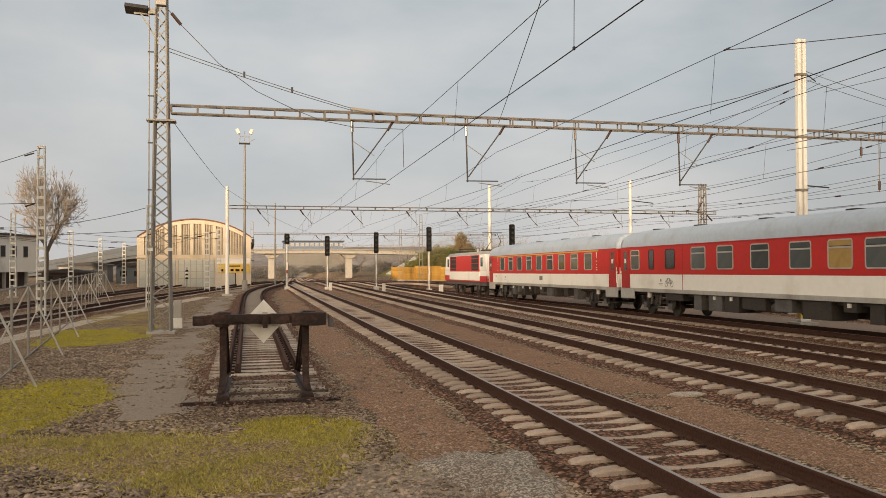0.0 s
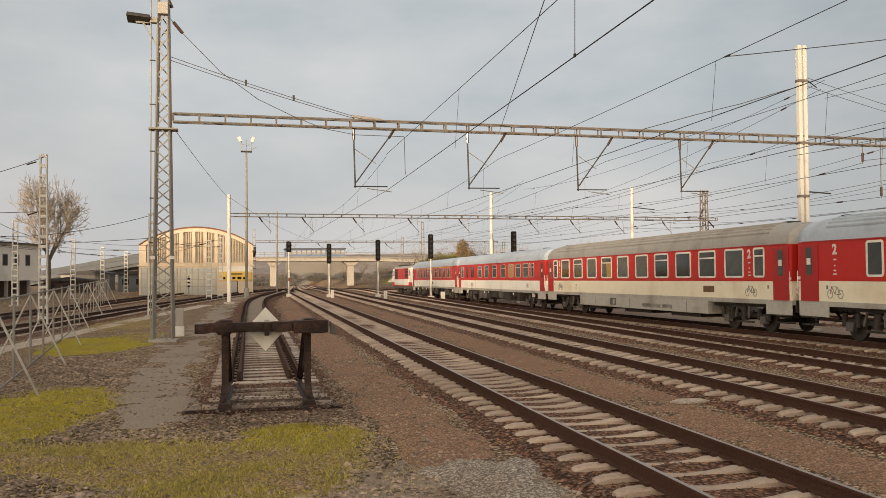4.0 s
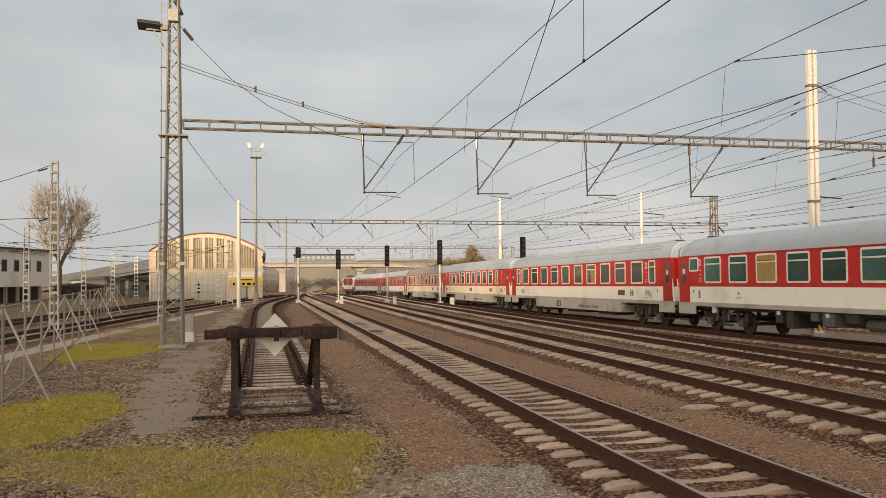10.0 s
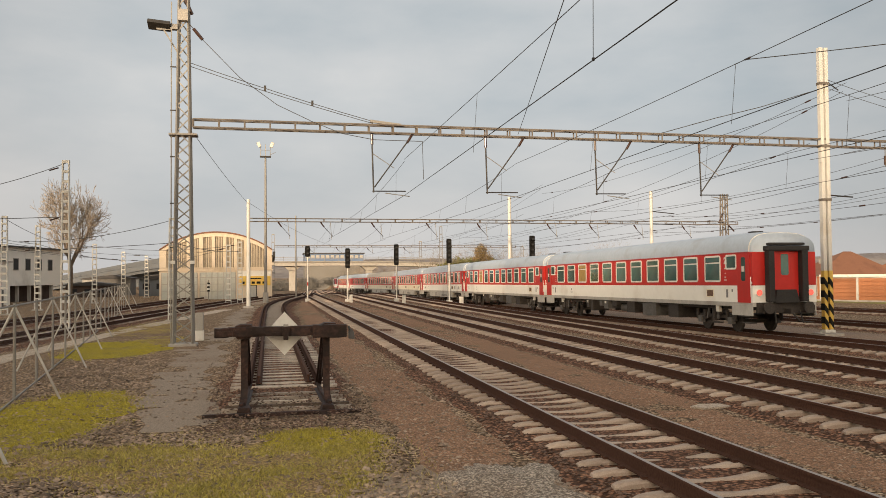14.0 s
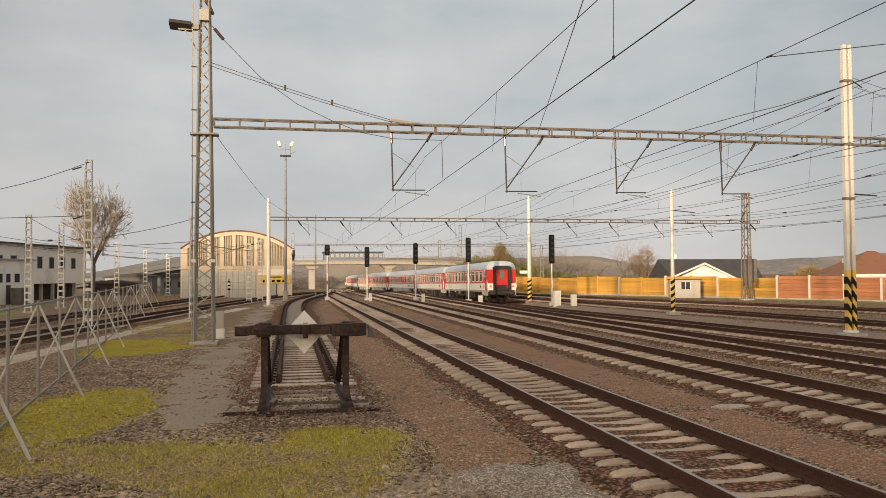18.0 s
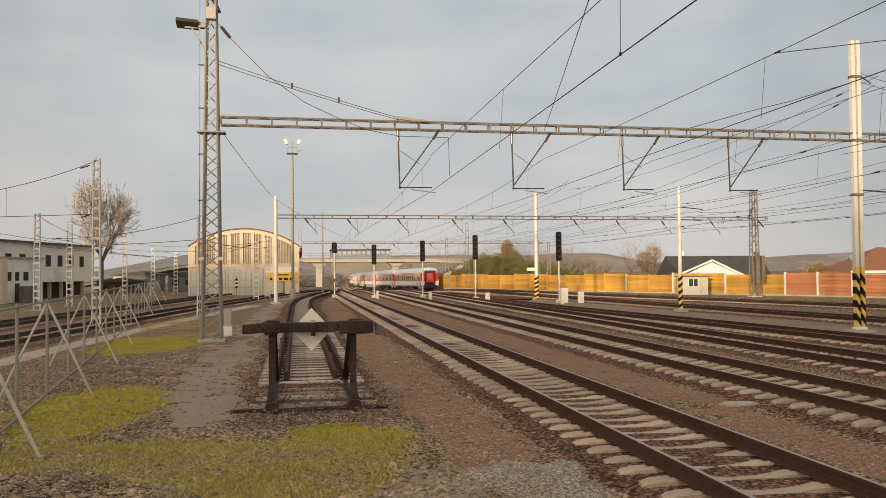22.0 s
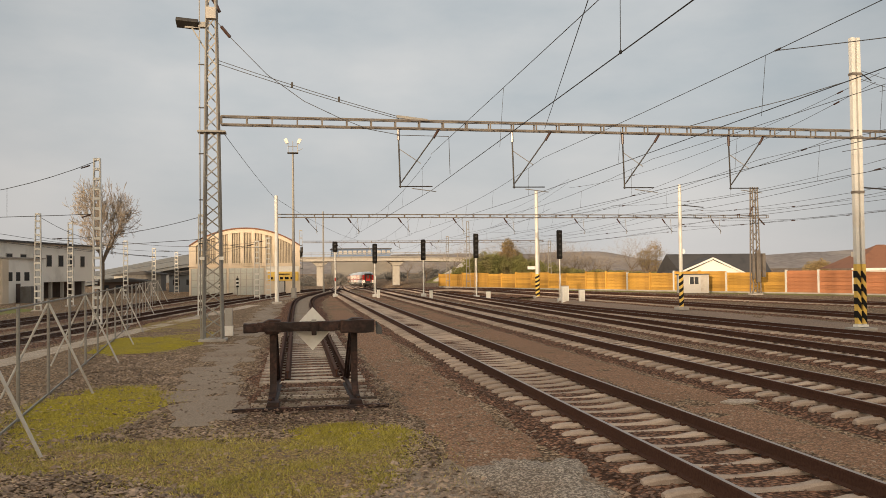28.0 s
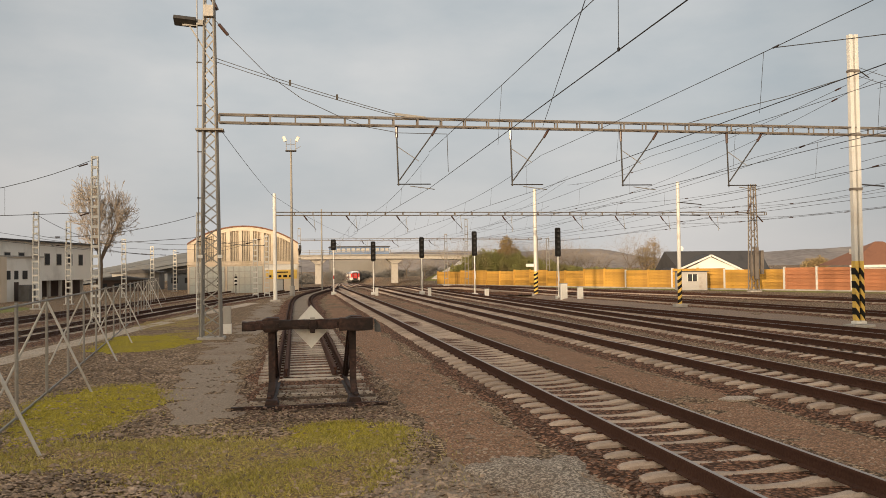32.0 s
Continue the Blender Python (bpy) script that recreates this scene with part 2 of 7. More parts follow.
M = {
    "ground": gravel("ground_gravel", [(0.195, 0.132, 0.084), (0.300, 0.205, 0.134), (0.430, 0.330, 0.235), (0.080, 0.053, 0.036)], 17, 1.0, 0.3, (0.240, 0.155, 0.098), 0.62, 0.95),
    "ballast": gravel("track_ballast", [(0.124, 0.066, 0.043), (0.182, 0.098, 0.065), (0.305, 0.174, 0.120), (0.045, 0.023, 0.016)], 17, 1.0, 0.6, (0.160, 0.089, 0.059), 0.62, 0.9),
    "dirt": gravel("brown_earth", [(0.236, 0.140, 0.091), (0.292, 0.177, 0.117), (0.392, 0.248, 0.173), (0.156, 0.091, 0.061)], 30, 0.8, 0.5, (0.225, 0.141, 0.096), 0.6, 0.55),
    "ash": gravel("ash_path", [(0.236, 0.188, 0.149), (0.282, 0.228, 0.182), (0.335, 0.276, 0.223), (0.195, 0.152, 0.118)], 55, 0.5, 0.5, (0.224, 0.168, 0.126)),
    "pale": gravel("pale_rubble", [(0.390, 0.325, 0.267), (0.468, 0.397, 0.325), (0.546, 0.468, 0.390), (0.325, 0.267, 0.215)], 28, 1.0, 1.6, (0.351, 0.280, 0.221)),
    "heap": gravel("rubble_heap", [(0.345, 0.290, 0.240), (0.420, 0.357, 0.295), (0.505, 0.436, 0.364), (0.245, 0.200, 0.162)], 30, 1.0, 1.6, (0.290, 0.228, 0.180), 0.54, 0.7),
    "asphalt": gravel("grey_hardstanding", [(0.202, 0.148, 0.112), (0.235, 0.173, 0.133), (0.264, 0.194, 0.150), (0.185, 0.134, 0.101)], 50, 0.2, 0.25, (0.168, 0.133, 0.108)),
    "turf": gravel("mossy_turf", [(0.370, 0.305, 0.040), (0.450, 0.365, 0.050), (0.240, 0.195, 0.045), (0.375, 0.285, 0.070)], 30, 0.9, 0.9, (0.270, 0.215, 0.075), 0.60, 0.6),
    "turfdry": gravel("thin_dry_turf", [(0.319, 0.237, 0.094), (0.396, 0.292, 0.116), (0.187, 0.138, 0.072), (0.341, 0.237, 0.132)], 26, 0.9, 0.9, (0.297, 0.204, 0.127), 0.5, 0.7),
    "meadow": gravel("far_grass", [(0.132, 0.162, 0.042), (0.168, 0.180, 0.054), (0.204, 0.180, 0.084), (0.120, 0.132, 0.042)], 8, 0.5, 0.08, (0.180, 0.150, 0.090)),
    "rail": mat("rusty_rail", (0.062, 0.030, 0.021), (0.088, 0.044, 0.030), 0.9, 0.0, 30, 2, 0.2, (0.06, 0.032, 0.022), spec=0.15),
    "railtop": mat("worn_rail_head", (0.42, 0.36, 0.32), (0.34, 0.29, 0.26), 0.42, 0.6, 60, 3, 0.05, (0.25, 0.19, 0.16)),
    "sleeper": mat("concrete_sleeper", (0.49, 0.39, 0.315), (0.39, 0.305, 0.245), 0.9, 0, 55, 5, 0.35, (0.27, 0.19, 0.138), 0.56, 0.2, 0.25),
    "oldsleeper": mat("old_wooden_sleeper", (0.40, 0.335, 0.275), (0.50, 0.425, 0.355), 0.9, 0, 40, 4, 0.4, (0.20, 0.15, 0.115), 0.56, 0.25),
    "oldwood": mat("rotten_dark_sleeper_wood", (0.11, 0.082, 0.062), (0.17, 0.13, 0.10), 0.95, 0, 30, 4, 0.4, (0.08, 0.056, 0.042), 0.5, 0.2),
    "rust": mat("dark_rusted_steel", (0.026, 0.014, 0.011), (0.078, 0.038, 0.029), 0.6, 0.1, 16, 3.2, 0.4, (0.014, 0.010, 0.009), 0.46, spec=0.3),
    "galvd": mat("dark_rusted_grey_steel", (0.13, 0.112, 0.097), (0.19, 0.165, 0.14), 0.7, 0.2, 22, 1.3, 0.1, (0.09, 0.068, 0.055), 0.55),
    "galv": mat("weathered_galvanised_steel", (0.30, 0.285, 0.26), (0.25, 0.235, 0.21), 0.62, 0.35, 25, 1.1, 0.08, (0.23, 0.185, 0.15), 0.6),
    "cream": mat("cream_painted_steel", (0.62, 0.61, 0.57), (0.56, 0.545, 0.505), 0.6, 0.1, 25, 0.8, 0.08, (0.42, 0.34, 0.25), 0.62),
    "darkmetal": mat("dark_fittings", (0.035, 0.032, 0.03), (0.05, 0.045, 0.04), 0.55, 0.3, 30, 3, 0.1),
    "wire": mat("overhead_wire", (0.055, 0.052, 0.05), (0.07, 0.065, 0.06), 0.6, 0.3, 10, 1, 0),
    "insul": mat("brown_porcelain", (0.05, 0.025, 0.018), (0.06, 0.03, 0.02), 0.25, 0, 20, 2, 0),
    "white": mat("white_enamel", (0.74, 0.72, 0.67), (0.70, 0.67, 0.62), 0.45, 0, 18, 1.6, 0.04, (0.5, 0.43, 0.36), 0.64),
    "whiteboard": mat("white_board", (0.70, 0.68, 0.62), (0.62, 0.59, 0.53), 0.6, 0, 14, 3, 0.05, (0.48, 0.42, 0.36), 0.62),
    "yellowp": mat("yellow_paint", (0.70, 0.47, 0.10), (0.64, 0.42, 0.085), 0.6, 0, 20, 2, 0.05, (0.45, 0.25, 0.06), 0.66),
    "blackp": mat("black_paint", (0.010, 0.0095, 0.009), (0.015, 0.014, 0.013), 0.8, 0, 20, 2, 0.05, spec=0.2),
    "redp": mat("signal_red", (0.45, 0.04, 0.025), (0.40, 0.035, 0.02), 0.55, 0, 20, 2, 0.05),
    "conc": mat("grey_concrete", (0.42, 0.39, 0.35), (0.36, 0.335, 0.30), 0.9, 0, 28, 1.4, 0.25, (0.27, 0.24, 0.21), 0.58),
    "coach_red": mat("coach_red", (0.56, 0.026, 0.020), (0.52, 0.024, 0.018), 0.38, 0, 5, 0.7, 0.0, (0.45, 0.028, 0.020), 0.62, spec=0.4),
    "coach_door": mat("coach_door_red", (0.44, 0.020, 0.017), (0.40, 0.019, 0.016), 0.4, 0, 5, 0.9, 0.0, (0.34, 0.022, 0.017)),
    "coach_white": mat("coach_white", (0.90, 0.88, 0.82), (0.87, 0.85, 0.79), 0.42, 0, 4, 0.9, 0.0, (0.72, 0.67, 0.59), 0.62),
    "coach_cream": mat("coach_cream", (0.88, 0.81, 0.64), (0.84, 0.77, 0.60), 0.45, 0, 4, 0.9, 0.0, (0.70, 0.61, 0.45), 0.6),
    "coach_roof": mat("coach_roof_blue_grey", (0.47, 0.535, 0.61), (0.43, 0.49, 0.56), 0.42, 0.1, 6, 0.8, 0.02, (0.34, 0.355, 0.37), 0.62),
    "coach_roofd": mat("coach_roof_brown_grey", (0.34, 0.325, 0.30), (0.38, 0.36, 0.335), 0.55, 0.1, 6, 0.8, 0.03, (0.24, 0.225, 0.205), 0.6),
    "skirt": mat("grey_skirt", (0.50, 0.48, 0.44), (0.44, 0.42, 0.385), 0.6, 0.1, 8, 0.9, 0.03, (0.28, 0.245, 0.21), 0.58),
    "under": mat("underframe_grime", (0.035, 0.03, 0.027), (0.055, 0.045, 0.038), 0.8, 0.1, 18, 2, 0.2),
    "boxgrey": mat("underfloor_box_grey", (0.13, 0.125, 0.12), (0.10, 0.095, 0.09), 0.65, 0.1, 10, 1.5, 0.08, (0.07, 0.058, 0.05), 0.55),
    "plate": mat("brown_plate", (0.17, 0.085, 0.045), (0.13, 0.066, 0.036), 0.5, 0, 9, 3, 0),
    "markgrey": mat("grey_marking", (0.22, 0.21, 0.20), (0.19, 0.18, 0.17), 0.6, 0, 10, 2, 0),
    "glassd": mat("coach_glass", (0.055, 0.066, 0.068), (0.075, 0.086, 0.086), 0.06, 0.0, 2, 0.7, 0.0, (0.06, 0.068, 0.06), 0.56, 0.5, 0.8),
    "glassg": mat("coach_glass_green", (0.025, 0.095, 0.085), (0.045, 0.12, 0.105), 0.06, 0.0, 2, 0.7, 0.0, (0.03, 0.05, 0.045), 0.56, 0.5, 0.8),
    "curtain": mat("drawn_curtain", (0.42, 0.27, 0.08), (0.38, 0.24, 0.07), 0.4, 0, 6, 2, 0.0),
    "winframe": mat("pale_window_frame", (0.86, 0.83, 0.76), (0.82, 0.79, 0.72), 0.4, 0.1, 12, 2, 0),
    "rubber": mat("black_rubber", (0.018, 0.017, 0.017), (0.026, 0.024, 0.023), 0.75, 0, 14, 2, 0.1),
    "orange": mat("orange_plate", (0.42, 0.13, 0.03), (0.38, 0.11, 0.025), 0.5, 0, 10, 3, 0),
    "plaster": mat("yellow_plaster", (0.66, 0.555, 0.43), (0.60, 0.50, 0.385), 0.9, 0, 20, 0.5, 0.1, (0.45, 0.36, 0.22), 0.6),
    "plasterw": mat("off_white_render", (0.83, 0.80, 0.74), (0.78, 0.75, 0.69), 0.9, 0, 20, 0.35, 0.08, (0.46, 0.43, 0.38), 0.6),
    "panelgrey": mat("grey_wall_panel", (0.42, 0.41, 0.39), (0.37, 0.36, 0.34), 0.85, 0, 15, 0.4, 0.08, (0.31, 0.295, 0.275), 0.58),
    "gateglass": mat("dusty_gate_glass", (0.40, 0.42, 0.39), (0.46, 0.47, 0.43), 0.35, 0, 5, 0.35, 0.03, (0.55, 0.50, 0.40), 0.56),
    "slats": mat("brown_glazing_bars", (0.62, 0.52, 0.385), (0.56, 0.47, 0.35), 0.6, 0.0, 20, 1, 0.1),
    "darkroof": mat("dark_roof_sheet", (0.045, 0.043, 0.045), (0.06, 0.056, 0.055), 0.75, 0, 14, 0.6, 0.15),
    "brownroof": mat("brown_tiled_roof", (0.17, 0.075, 0.045), (0.21, 0.095, 0.055), 0.85, 0, 14, 0.6, 0.3),
    "darkbrown": mat("dark_brown_surface", (0.055, 0.035, 0.028), (0.07, 0.045, 0.035), 0.8, 0, 14, 0.8, 0.15),
    "winpale": mat("dusty_hall_glass", (0.30, 0.25, 0.185), (0.36, 0.30, 0.22), 0.5, 0, 3, 0.6, 0, (0.12, 0.10, 0.08), 0.55),
    "window": mat("building_glass", (0.02, 0.023, 0.027), (0.028, 0.03, 0.034), 0.5, 0, 3, 0.8, 0, spec=0.15),
    "barrier_y": mat("ochre_barrier_panel", (0.54, 0.30, 0.055), (0.45, 0.245, 0.045), 0.85, 0, 9, 0.5, 0.2, (0.32, 0.17, 0.04), 0.55, 0.2),
    "barrier_o": mat("salmon_barrier_panel", (0.44, 0.18, 0.085), (0.37, 0.15, 0.07), 0.85, 0, 9, 0.5, 0.2, (0.29, 0.12, 0.06), 0.55, 0.14),
    "bark": mat("grey_brown_bark", (0.13, 0.095, 0.07), (0.17, 0.13, 0.095), 0.95, 0, 25, 3, 0.4),
    "twig": mat("bare_twigs", (0.30, 0.255, 0.205), (0.24, 0.20, 0.16), 0.95, 0, 20, 1, 0.1),
    "tube": mat("pale_tube_steel", (0.50, 0.48, 0.44), (0.43, 0.41, 0.375), 0.6, 0.2, 20, 1.2, 0.05, (0.30, 0.25, 0.2), 0.6),
    # concrete with shade put into its colour, for the ramp and two sheds
    "ramp": mat("shade_dark_concrete", (0.135, 0.15, 0.168), (0.11, 0.123, 0.138), 0.9, 0, 12, 0.5, 0.1, (0.11, 0.11, 0.11), 0.58),
    "haze": mat("hazy_brushwood", (0.20, 0.19, 0.175), (0.175, 0.165, 0.15), 1.0, 0, 2, 0.1, 0, (0.15, 0.138, 0.12), 0.55, island=0.12),
    "bush": mat("olive_leaves", (0.165, 0.165, 0.048), (0.21, 0.195, 0.06), 0.9, 0, 4, 0.25, 0.1, (0.22, 0.165, 0.085), 0.55, island=0.25),
    "bushb": mat("rusty_leaves", (0.29, 0.20, 0.09), (0.24, 0.165, 0.075), 0.9, 0, 4, 0.25, 0.1, (0.20, 0.17, 0.08), 0.52, island=0.4),
    "blade": mat("grass_blades", (0.375, 0.318, 0.052), (0.45, 0.375, 0.068), 0.9, 0, 3, 0.9, 0, (0.40, 0.33, 0.09), 0.62, island=0.45),
    "dryblade": mat("dry_grass", (0.38, 0.31, 0.115), (0.45, 0.36, 0.16), 0.9, 0, 3, 0.9, 0, (0.33, 0.29, 0.075), 0.5, island=0.45),
    "mesh": mat("fence_wire", (0.30, 0.29, 0.27), (0.26, 0.25, 0.235), 0.6, 0.4, 12, 1, 0),
    "hill": mat("hazy_hills", (0.21, 0.19, 0.19), (0.15, 0.132, 0.125), 1.0, 0, 0.10, 0.014, 0, (0.30, 0.265, 0.24), 0.55),
    "blue": mat("blue_grey_cladding", (0.11, 0.17, 0.28), (0.13, 0.19, 0.30), 0.7, 0, 3, 0.2, 0),
    "lens": mat("unlit_signal_lens", (0.02, 0.02, 0.025), (0.03, 0.03, 0.03), 0.1, 0, 5, 2, 0),
    "stone": mat("loose_stone", (0.345, 0.255, 0.186), (0.27, 0.195, 0.141), 0.95, 0, 30, 1.3, 0.1, (0.14, 0.098, 0.068), 0.53, island=0.5),
    "ballast_stone": mat("rusty_ballast_stone", (0.175, 0.108, 0.078), (0.128, 0.079, 0.057), 0.95, 0, 30, 1.3, 0.1, (0.075, 0.047, 0.035), 0.55, island=0.6),
    "lamp_red": glow("tail_lamp_red", (0.85, 0.10, 0.07), 0.9),
}


# ---------- mesh helpers ----------
class Geo:
    """Vertices and faces of one mesh."""

    def __init__(self):
        self.v, self.f = [], []

    def add(self, verts, faces):
        k = len(self.v)
        self.v += [tuple(p) for p in verts]
        self.f += [tuple(i + k for i in q) for q in faces]
        return self

    def box(self, c, s, m=None):
        x, y, z = (a / 2 for a in s)
        pts = [Vector((sx * x, sy * y, sz * z)) for sz in (-1, 1) for sx, sy in ((-1, -1), (1, -1), (1, 1), (-1, 1))]
        pts = [(m @ p if m else p) + Vector(c) for p in pts]
        return self.add(pts, [(3, 2, 1, 0), (4, 5, 6, 7), (0, 1, 5, 4), (1, 2, 6, 5), (2, 3, 7, 6), (3, 0, 4, 7)])

    def span(self, lo, hi):
        return self.box([(a + b) / 2 for a, b in zip(lo, hi)], [b - a for a, b in zip(lo, hi)])

    def bar(self, p, q, r, n=6, r2=None):
        """A round bar from p to q."""
        p, q = Vector(p), Vector(q)
        d = (q - p).normalized()
        a = d.orthogonal().normalized()
        b = d.cross(a)
        r2 = r if r2 is None else r2
        ring = [a * math.cos(2 * math.pi * i / n) + b * math.sin(2 * math.pi * i / n) for i in range(n)]
        pts = [p + o * r for o in ring] + [q + o * r2 for o in ring]
        return self.add(pts, [(i, (i + 1) % n, n + (i + 1) % n, n + i) for i in range(n)] + [tuple(range(n))[::-1], tuple(range(n, 2 * n))])

    def beam(self, p, q, w, h, up=(0, 0, 1)):
        """A square bar from p to q, w across and h along up."""
        p, q = Vector(p), Vector(q)
        d = (q - p).normalized()
        s = d.cross(Vector(up))
        s = (d.orthogonal() if s.length < 1e-4 else s).normalized() * (w / 2)
        u = s.cross(d).normalized() * (h / 2)
        pts = [e + i * s + j * u for e in (p, q) for i, j in ((-1, -1), (1, -1), (1, 1), (-1, 1))]
        return self.add(pts, [(3, 2, 1, 0), (4, 5, 6, 7), (0, 1, 5, 4), (1, 2, 6, 5), (2, 3, 7, 6), (3, 0, 4, 7)])

    def sweep(self, profile, path, closed=True):
        """profile: (across, up) pairs, swept along path points (x, y, z) that run mostly level."""
        path = [Vector(p) for p in path]
        n, k = len(profile), len(path)
        pts = []
        for i, p in enumerate(path):
            d = path[min(i + 1, k - 1)] - path[max(i - 1, 0)]
            s = Vector((d.y, -d.x, 0)).normalized()
            pts += [p + s * a + Vector((0, 0, u)) for a, u in profile]
        fs = [(i * n + j, i * n + (j + 1) % n, (i + 1) * n + (j + 1) % n, (i + 1) * n + j) for i in range(k - 1) for j in range(n if closed else n - 1)]
        if closed:
            fs += [tuple(range(n))[::-1], tuple(range((k - 1) * n, k * n))]
        return self.add(pts, fs)

    def prism(self, poly, lo, hi, axis="y"):
        """A flat outline given in the two other axes, drawn out along axis."""
        n = len(poly)
        put = {"x": lambda a, b, t: (t, a, b), "y": lambda a, b, t: (a, t, b), "z": lambda a, b, t: (a, b, t)}[axis]
        pts = [put(a, b, lo) for a, b in poly] + [put(a, b, hi) for a, b in poly]
        return self.add(pts, [(i, (i + 1) % n, n + (i + 1) % n, n + i) for i in range(n)] + [tuple(range(n))[::-1], tuple(range(n, 2 * n))])

    def mesh(self, name, bevel=0.0, smooth=False):
        me = bpy.data.meshes.new(name)
        me.from_pydata(self.v, [], self.f)
        bm = bmesh.new()
        bm.from_mesh(me)
        bmesh.ops.recalc_face_normals(bm, faces=bm.faces)
        if bevel:
            edges = [e for e in bm.edges if e.is_manifold and e.calc_face_angle(0) > 0.6]
            bmesh.ops.bevel(bm, geom=edges, offset=bevel, segments=2, profile=0.7, affect="EDGES", clamp_overlap=True)
        bm.to_mesh(me)
        bm.free()
        if smooth:
            me.shade_smooth()
        return me


def part(name, g, material, parent, label="", bevel=0.0, smooth=False, at=None):
    """One mesh object under a thing or a part; g is a Geo or a mesh that several parts share."""
    me = g if isinstance(g, bpy.types.Mesh) else g.mesh(name, bevel, smooth)
    if not me.materials:
        me.materials.append(M[material])
    ob = new(name, me)
    ob.parent = parent
    if at is not None:
        ob.matrix_basis = at if isinstance(at, Matrix) else Matrix.Translation(at)
    if label:
        ob["label"] = label
    return ob


def thing(name, at, label, category, group="", kind="", rz=0.0):
    ob = new(name)
    ob.matrix_basis = pose(*at, 0, 0, rz)
    return tagged(ob, label, category, group, kind)


def solid(name, g, material, label, category="", group="", kind="", bevel=0.0, smooth=False):
    me = g if isinstance(g, bpy.types.Mesh) else g.mesh(name, bevel, smooth)
    if not me.materials:
        me.materials.append(M[material])
    return tagged(new(name, me), label, category, group, kind)


def text(name, body, size, material, parent, m, extrude=0.004):
    cu = bpy.data.curves.new(name, "FONT")
    cu.body, cu.size, cu.extrude, cu.align_x, cu.align_y, cu.offset = body, size, extrude, "CENTER", "CENTER", size * 0.035
    tmp = bpy.data.objects.new(name, cu)
    scene.collection.objects.link(tmp)
    bpy.context.view_layer.update()
    me = bpy.data.meshes.new_from_object(tmp)
    bpy.data.objects.remove(tmp)
    me.materials.clear()
    me.materials.append(M[material])
    ob = new(name, me)
    ob.parent = parent
    ob.matrix_basis = m
    return ob


def smoothstep(pairs, y):
    """A smooth curve through (y, value) pairs."""
    ys, vs = [p[0] for p in pairs], [p[1] for p in pairs]
    if y <= ys[0]:
        return vs[0]
    if y >= ys[-1]:
        return vs[-1] + (vs[-1] - vs[-2]) / (ys[-1] - ys[-2]) * (y - ys[-1])
    i = max(k for k in range(len(ys)) if ys[k] <= y)
    i = min(i, len(ys) - 2)
    sl = lambda k: 0.0 if k in (0,) else (vs[min(k + 1, len(vs) - 1)] - vs[k - 1]) / (ys[min(k + 1, len(ys) - 1)] - ys[k - 1])
    h = ys[i + 1] - ys[i]
    u = (y - ys[i]) / h
    return (vs[i] * (1 + 2 * u) * (1 - u) ** 2 + vs[i + 1] * u * u * (3 - 2 * u)
            + h * (sl(i) * u * (1 - u) ** 2 - sl(i + 1) * u * u * (1 - u)))


GROUND = -0.32


# ---------- ground ----------
def ease(a, b, v):
    u = min(max((v - a) / (b - a), 0), 1)
    return u * u * (3 - 2 * u)


FALL = [(105, 0), (120, -0.12), (145, -0.75), (171, -1.2), (219, -1.7), (249, -1.85), (280, -2.2), (340, -2.8), (460, -3.8)]


def grade(y):
    """The line falls away beyond the station throat."""
    return smoothstep(FALL, y)


FOURTH_Z = [(-220, -0.10), (0, -0.13), (22, -0.20), (31, -0.28), (40, -0.355), (50, -0.44), (60, -0.53), (70, -0.60), (84, -0.70), (100, -0.87), (113, -1.0), (124, -1.11), (135, -1.23), (146, -1.33), (171, -1.52), (219, -1.95), (249, -2.1), (280, -2.4), (340, -3.0), (460, -4.0)]


def grade_fourth(y):
    """Rail height of the track that the train runs on."""
    return smoothstep(FOURTH_Z, y)


def base_z(x, y):
    near = 1.0 if -40 < x < 60 and -4 < y < 210 else 0.0
    h = 0.035 * noise.noise((x * 0.35, y * 0.35, 1.7)) + 0.02 * noise.noise((x * 1.3, y * 1.3, 4.0))
    drop = -0.22 * min(max((x - 12) / 8, 0), 1)
    valley = grade(y) * ease(-6, 2, x) * (1 - ease(20.5, 25.5, x)) if y < 450 else 0.0
    own = (grade_fourth(y) + 0.19 - grade(y)) * ease(16.0, 18.3, x) * (1 - ease(21.7, 22.9, x)) if y < 450 else 0.0
    return GROUND + h * near + drop + valley + own


def ground_sheet():
    xs = [-2500, -900, -300, -120, -60] + [-40 + 2.0 * i for i in range(50)] + [75, 120, 300, 900, 2500]
    ys = [-2500, -600, -150, -60, -20] + [-4 + 0.5 * i for i in range(70)] + [32 + 3.0 * i for i in range(60)] + [216 + 7.0 * i for i in range(34)] + [470, 520, 800, 1500, 3500]
    g = Geo()
    for y in ys:
        for x in xs:
            g.v.append((x, y, base_z(x, y)))
    nx = len(xs)
    g.f = [(j * nx + i, j * nx + i + 1, (j + 1) * nx + i + 1, (j + 1) * nx + i) for j in range(len(ys) - 1) for i in range(nx - 1)]
    return solid("ground", g, "ground", "brown-grey gravelly ground of a railway yard", "ground", kind="structure")


ground_sheet()


def ground_z(x, y):
    return base_z(x, y)


